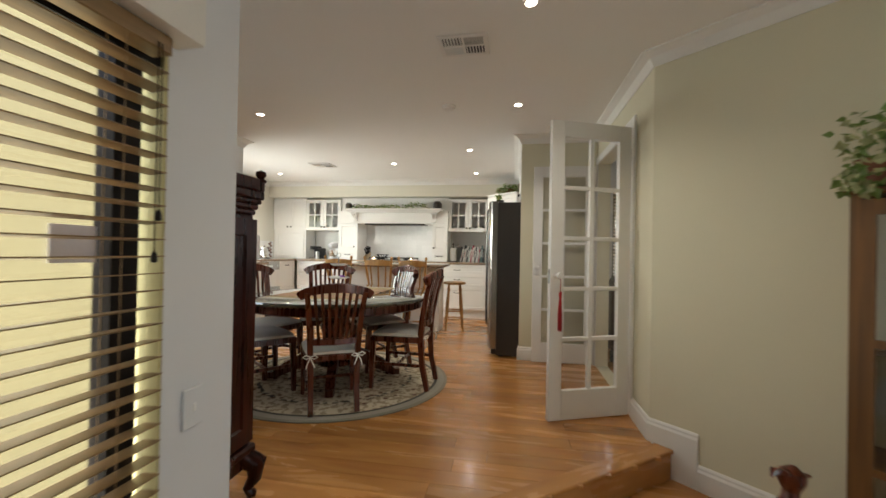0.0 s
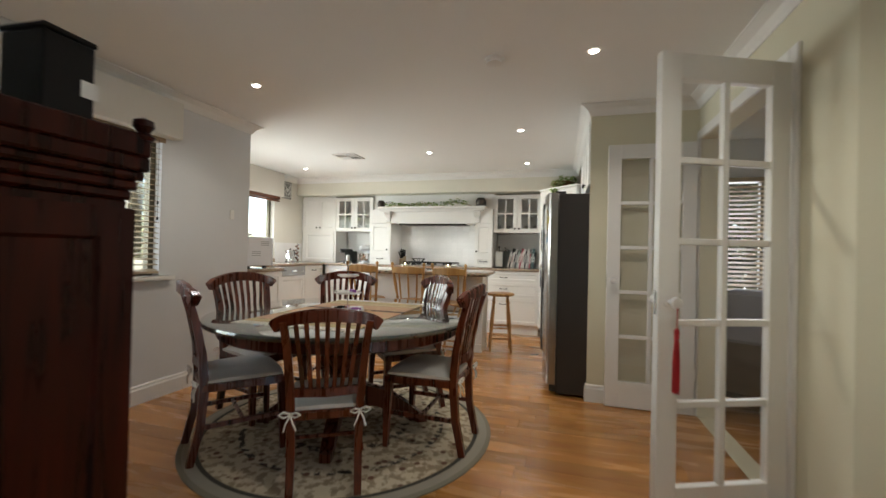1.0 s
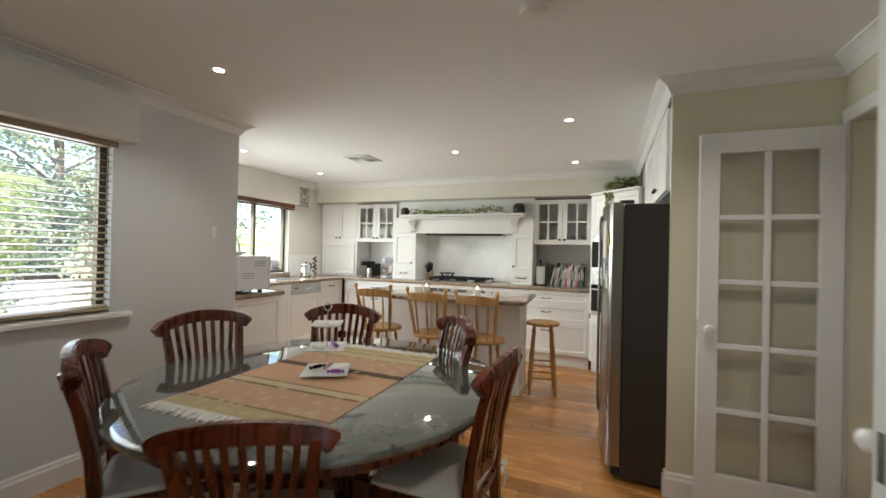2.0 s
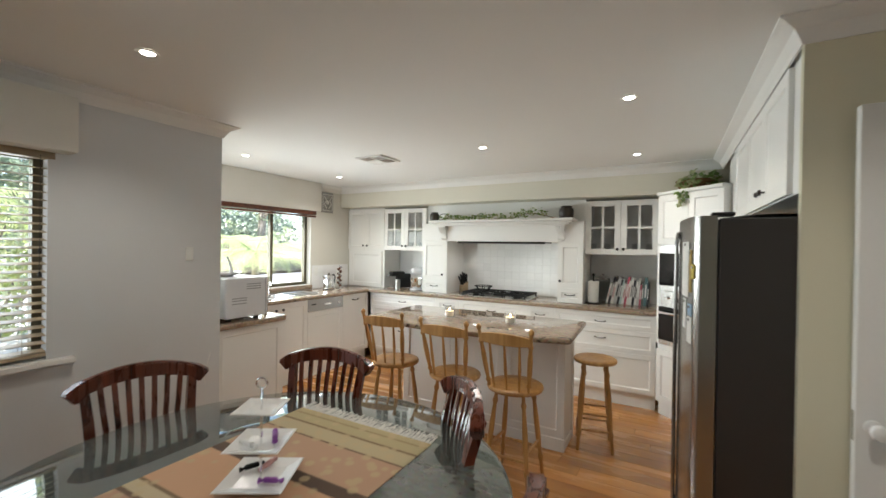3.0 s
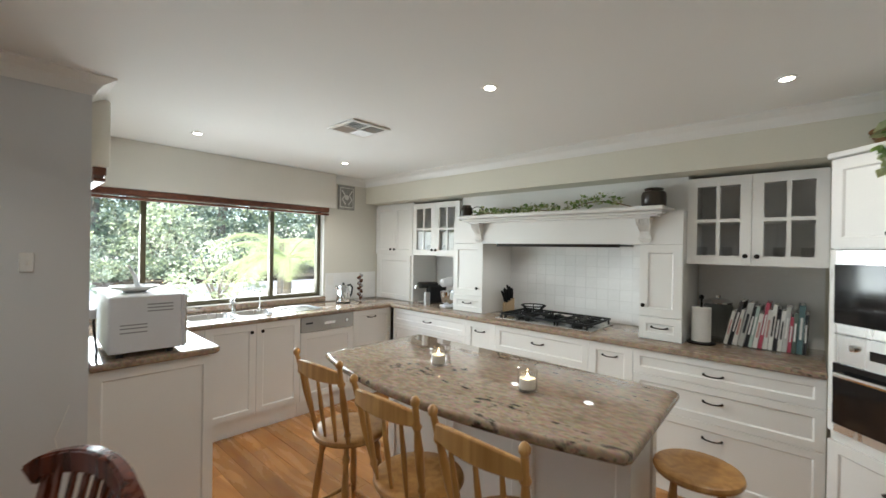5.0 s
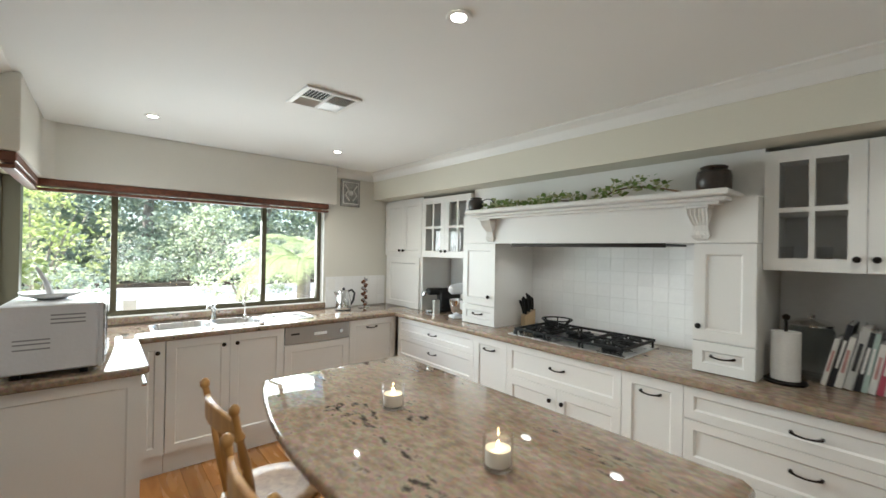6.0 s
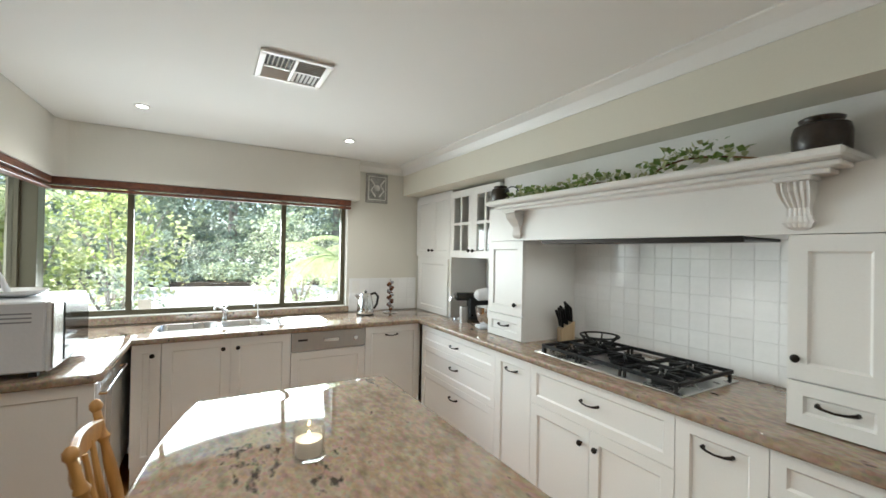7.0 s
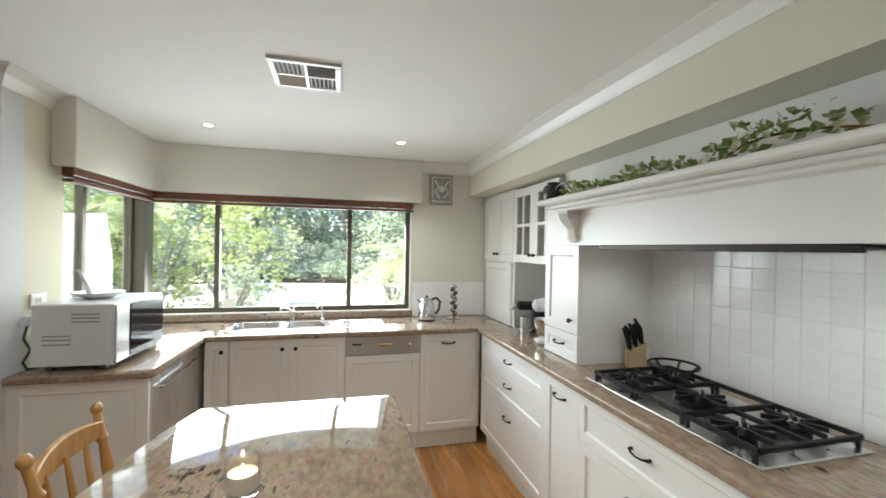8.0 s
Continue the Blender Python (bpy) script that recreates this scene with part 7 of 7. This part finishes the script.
def frond(bm, root, az, length, rise, droop, width, rnd):
    """One palm frond: an arching rib with narrow leaflets to both sides."""
    d = Vector((math.cos(az), math.sin(az), 0))
    side = Vector((-d.y, d.x, 0))
    P = []
    for k in range(13):
        u = k / 12
        P.append(Vector(root) + d * length * u * (1 - 0.15 * u) + Vector((0, 0, rise * u - droop * u * u)))
    tube(bm, P, [0.014 * (1 - 0.8 * k / 12) for k in range(13)], 5)
    for k in range(2, 40):
        u = k / 40 * 12
        i = min(int(u), 11)
        p = P[i].lerp(P[i + 1], u - i)
        t = (P[i + 1] - P[i]).normalized()
        L = width * math.sin(math.pi * min(0.98, 0.12 + 0.86 * k / 40)) * rnd.uniform(0.85, 1.1)
        for s in (-1, 1):
            tip = p + (side * s * 0.8 + t * 0.55 + Vector((0, 0, -0.30))) * L
            mid = p.lerp(tip, 0.5) + Vector((0, 0, 0.1 * L))
            w = t * 0.0095
            a, b, c, e_, f = [bm.verts.new(q) for q in (p - w, p + w, mid + w * 0.8, tip, mid - w * 0.8)]
            bm.faces.new((a, b, c, f))
            bm.faces.new((f, c, e_))


def palm(x, y, z, height, n, length, label, seed):
    rnd = random.Random(seed)
    p = thing("palm", label, "palm", pose(x, y, z), "garden palms")
    bm = bmesh.new()
    tube(bm, [(0, 0, 0), (0.02, 0, height * 0.5), (0, 0.02, height)], [0.09, 0.065, 0.05], 10)
    part("trunk", bm, BARK, p, smooth=True)
    for k in range(n):
        bm = bmesh.new()
        frond(bm, (0, 0, height), k * 2.4 + rnd.uniform(-0.3, 0.3), length * rnd.uniform(0.8, 1.15), rnd.uniform(0.2, 0.9), rnd.uniform(0.5, 1.1), length * 0.28, rnd)
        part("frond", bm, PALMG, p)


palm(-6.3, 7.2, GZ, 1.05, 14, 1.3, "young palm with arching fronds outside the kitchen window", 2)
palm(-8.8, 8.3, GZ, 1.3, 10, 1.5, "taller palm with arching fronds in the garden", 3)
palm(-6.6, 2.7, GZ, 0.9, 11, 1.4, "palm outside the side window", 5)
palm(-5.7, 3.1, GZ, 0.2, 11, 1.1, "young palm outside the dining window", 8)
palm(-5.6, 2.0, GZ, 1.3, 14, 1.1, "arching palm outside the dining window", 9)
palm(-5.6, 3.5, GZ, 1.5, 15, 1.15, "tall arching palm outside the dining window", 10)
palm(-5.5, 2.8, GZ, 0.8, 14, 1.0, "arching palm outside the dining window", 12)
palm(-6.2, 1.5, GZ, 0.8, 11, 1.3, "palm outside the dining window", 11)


def shrub(x, y, z, r, h, count, size, label, seed, bias, greens=GLAREGREENS):
    rnd = random.Random(seed)
    s = thing("shrub", label, "shrub", pose(x, y, z), "garden shrubs")
    bm = bmesh.new()
    for k in range(7):
        a = k * 0.9
        tube(bm, [(0, 0, 0), (0.25 * r * math.cos(a), 0.25 * r * math.sin(a), h * 0.4), (0.6 * r * math.cos(a), 0.6 * r * math.sin(a), h * 0.8)], [0.03, 0.018, 0.008], 6)
    part("stems", bm, BARK, s)
    bm = bmesh.new()
    for q in range(count // 12):
        a, t = rnd.uniform(0, 6.28), rnd.random() ** 0.6
        zz = rnd.random()
        rr = r * t * math.sqrt(max(0.05, 1 - (zz * 2 - 1) ** 2 * 0.8))
        c = (rr * math.cos(a), rr * math.sin(a), h * (0.08 + 0.92 * zz))
        k0 = min(3, max(0, int(rnd.gauss(bias, 0.85))))
        before = len(bm.faces)
        leaves(bm, c, 12, (size * 1.6, size * 1.6, size * 1.2), size, rnd, 0.1, 1)
        bm.faces.ensure_lookup_table()
        for f in bm.faces[before:]:
            f.material_index = k0
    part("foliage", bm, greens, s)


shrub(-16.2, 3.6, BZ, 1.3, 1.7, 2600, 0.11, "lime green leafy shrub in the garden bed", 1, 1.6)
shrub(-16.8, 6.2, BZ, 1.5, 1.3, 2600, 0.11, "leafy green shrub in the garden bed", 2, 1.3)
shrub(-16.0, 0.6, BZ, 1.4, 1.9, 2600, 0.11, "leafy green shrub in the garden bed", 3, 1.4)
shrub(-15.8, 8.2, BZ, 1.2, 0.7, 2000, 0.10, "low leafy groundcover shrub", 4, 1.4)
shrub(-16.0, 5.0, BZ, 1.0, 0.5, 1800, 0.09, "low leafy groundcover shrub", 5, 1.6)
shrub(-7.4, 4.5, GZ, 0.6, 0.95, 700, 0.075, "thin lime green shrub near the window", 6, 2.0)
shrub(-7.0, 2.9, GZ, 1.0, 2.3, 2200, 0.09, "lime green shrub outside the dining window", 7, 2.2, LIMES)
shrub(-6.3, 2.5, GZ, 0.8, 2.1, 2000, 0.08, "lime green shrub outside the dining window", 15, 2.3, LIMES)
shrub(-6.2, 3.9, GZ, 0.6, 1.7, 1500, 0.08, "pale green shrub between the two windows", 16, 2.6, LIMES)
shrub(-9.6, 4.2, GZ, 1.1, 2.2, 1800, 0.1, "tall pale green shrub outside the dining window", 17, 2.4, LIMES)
shrub(-9.2, 7.2, GZ, 0.9, 1.25, 1300, 0.09, "white-flowering shrub beside the paving, leaves lightened for glare", 18, 2.9)
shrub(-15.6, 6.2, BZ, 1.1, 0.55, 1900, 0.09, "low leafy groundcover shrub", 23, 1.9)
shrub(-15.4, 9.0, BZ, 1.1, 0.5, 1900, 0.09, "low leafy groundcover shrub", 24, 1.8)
shrub(-15.9, 7.8, BZ, 1.4, 2.3, 2400, 0.12, "white-flowering shrub in the garden bed, leaves lightened for glare", 19, 2.8)
shrub(-16.4, 2.2, BZ, 1.3, 2.0, 2200, 0.12, "white-flowering shrub in the garden bed, leaves lightened for glare", 20, 2.7)
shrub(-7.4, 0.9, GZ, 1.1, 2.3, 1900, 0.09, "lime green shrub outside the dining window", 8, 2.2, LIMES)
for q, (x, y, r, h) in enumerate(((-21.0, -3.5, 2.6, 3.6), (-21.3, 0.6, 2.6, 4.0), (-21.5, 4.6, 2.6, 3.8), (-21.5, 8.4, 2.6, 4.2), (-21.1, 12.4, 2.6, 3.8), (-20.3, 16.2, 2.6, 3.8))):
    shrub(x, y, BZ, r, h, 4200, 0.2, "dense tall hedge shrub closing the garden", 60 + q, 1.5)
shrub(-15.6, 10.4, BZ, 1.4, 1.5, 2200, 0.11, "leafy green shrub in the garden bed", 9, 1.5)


def tree(x, y, h, r, seed, label, bias):
    rnd = random.Random(seed)
    t = thing("tree", label, "tree", pose(x, y, GZ + 0.12 if x < -14.7 else GZ), "garden trees")
    bm = bmesh.new()
    tube(bm, [(0, 0, 0), (0.1, 0, h * 0.3), (0, 0.1, h * 0.6), (0.1, 0, h * 0.85)], [0.2, 0.16, 0.11, 0.04], 10)
    for k in range(8):
        a, z = k * 2.4, h * (0.3 + 0.06 * k)
        tube(bm, [(0, 0, z), (0.4 * r * math.cos(a), 0.4 * r * math.sin(a), z + 0.14 * h), (0.85 * r * math.cos(a), 0.85 * r * math.sin(a), z + 0.2 * h)], [0.07, 0.045, 0.015], 6)
    part("trunk", bm, BARK, t, smooth=True)
    bm = bmesh.new()
    for q in range(420):
        a, u, zz = rnd.uniform(0, 6.28), rnd.random() ** 0.5, rnd.random()
        rr = r * u * math.sqrt(max(0.1, 1 - (zz * 2 - 1) ** 2 * 0.85))
        k0 = min(3, max(0, int(rnd.gauss(bias, 0.85))))
        before = len(bm.faces)
        leaves(bm, (rr * math.cos(a), rr * math.sin(a), h * (0.16 + 0.86 * zz)), 16, (0.24, 0.24, 0.16), 0.17, rnd, 0.2, 1)
        bm.faces.ensure_lookup_table()
        for f in bm.faces[before:]:
            f.material_index = k0
    part("crown", bm, GLAREGREENS, t)


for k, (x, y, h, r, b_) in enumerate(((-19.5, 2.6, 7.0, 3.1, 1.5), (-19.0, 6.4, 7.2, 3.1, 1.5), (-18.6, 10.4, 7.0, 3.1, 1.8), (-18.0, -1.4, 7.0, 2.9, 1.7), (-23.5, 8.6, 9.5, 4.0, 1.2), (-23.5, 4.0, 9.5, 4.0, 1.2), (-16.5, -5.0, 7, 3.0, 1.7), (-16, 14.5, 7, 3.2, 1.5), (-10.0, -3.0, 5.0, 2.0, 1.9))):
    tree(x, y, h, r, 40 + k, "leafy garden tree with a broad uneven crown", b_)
shrub(1.6, 7.3, -0.33, 1.0, 3.0, 4200, 0.14, "leafy shrub outside the next room", 31, 2.1, DEEPS)
shrub(2.7, 7.5, -0.33, 1.1, 3.2, 4400, 0.14, "leafy shrub outside the next room", 33, 2.0, DEEPS)
shrub(3.9, 7.8, -0.33, 1.2, 2.9, 4200, 0.14, "leafy shrub outside the next room", 32, 2.2, DEEPS)

# ---- loose pieces of the setting: tiles and floorboards ----
def tiles(parent, nu, nv, size, normal_pose):
    g = 0.0026
    me = mesh_of("tile", B(g / 2, -0.002, g / 2, size - g / 2, 0.0, size - g / 2, bevel=0.001), TILE)
    for i in range(nu):
        for j in range(nv):
            part("tile", me, TILE, parent, m=normal_pose @ pose(i * size, 0, j * size))


SX = 1.405 / 14
tiles(wallb, 14, 7, SX, pose(-2.69, 7.8345, BENCH + 0.0005) @ Matrix.Diagonal((1, 1, 0.671 / (7 * SX), 1)))
sw_ = tagged(new("splashback_west"), "white tiled upstand above the west bench", "tiles", kind="structure")
part("backing", B(-4.4495, 6.735, BENCH, -4.445, 7.44, 1.282), GROUTW, sw_)
tiles(sw_, 7, 3, 0.1005, pose(-4.4445, 6.735, BENCH + 0.0005, 0, 0, 90) @ Matrix.Diagonal((1, 1, 1.05, 1)))
for x0, x1 in ((-3.765, -3.062), (-1.008, -0.305)):
    solid("niche_panel", B(x0, 7.84, BENCH, x1, 7.858, 1.504), TILE, "white panel behind the bench niche", "panel", kind="structure")

floor = tagged(new("floor"), "polished honey-coloured timber floorboards", "floor", kind="structure")
floor_low = tagged(new("floor_lounge"), "polished honey-coloured timber floorboards one step down", "floor", kind="structure")
PW = 0.128
rp_ = random.Random(12)


def plank(parent, x0a, x0b, x1, y0, y1, z):
    """A board from x0 to x1; its west end may be cut on the slant."""
    bm = bmesh.new()
    cx, cy = (x0a + x1) / 2, (y0 + y1) / 2
    g = 0.0008
    prism(bm, [(x0a - cx + g, y0 - cy + g), (x1 - cx - g, y0 - cy + g), (x1 - cx - g, y1 - cy - g), (x0b - cx + g, y1 - cy - g)], -0.019, 0.0)
    part("floorboard", bm, FLOORWOOD, parent, m=pose(cx, cy, z))


def row(parent, xa, xb, y0, y1, z):
    x = xa
    while x < xb - 0.01:
        L = rp_.uniform(0.9, 2.1)
        e_ = xb if xb - x - L < 0.4 else x + L
        plank(parent, x, x, e_, y0, y1, z)
        x = e_


y = 1.45
while y < 7.86:
    y1 = min(y + PW, 7.86)
    ym = (y + y1) / 2
    xa = -4.45 if y > 4.53 else -3.0
    xb = 0.87 if y1 > 4.85 else 1.0
    if y1 < 2.86:
        xb = STEP[1][0] + (ym - STEP[1][1]) / (STEP[0][1] - STEP[1][1]) * (STEP[0][0] - STEP[1][0])
    row(floor, xa, xb, y, y1, 0.0)
    y = y1
y = 3.05
while y < 5.99:
    row(floor, 1.0 if 3.385 < y < 4.6 else 1.12, 4.05, y, min(y + PW, 6.0), -0.0005)
    y += PW
y = -0.6
while y < 2.95:
    lo_x = -0.75 if y < 1.3 else STEP[1][0] + (y - STEP[1][1]) / (STEP[0][1] - STEP[1][1]) * (STEP[0][0] - STEP[1][0]) - 0.1
    row(floor_low, lo_x, min(3.0, 3.95 - y), y, y + PW, LOW)
    y += PW
# nosing and riser of the step
dx, dy = STEP[0][0] - STEP[1][0], STEP[0][1] - STEP[1][1]
ln_, an_ = math.hypot(dx, dy), math.degrees(math.atan2(dy, dx))
stp = tagged(new("step"), "timber step edge with nosing and riser", "step", kind="structure")
stp.matrix_world = pose(STEP[1][0], STEP[1][1], 0, 0, 0, an_)
part("nosing", B(0.01, -0.03, -0.024, ln_, 0.085, 0.004, bevel=0.006), FLOORWOOD, stp)
part("riser", B(0.01, -0.016, LOW, ln_, 0.0, -0.0245), FLOORWOOD, stp)
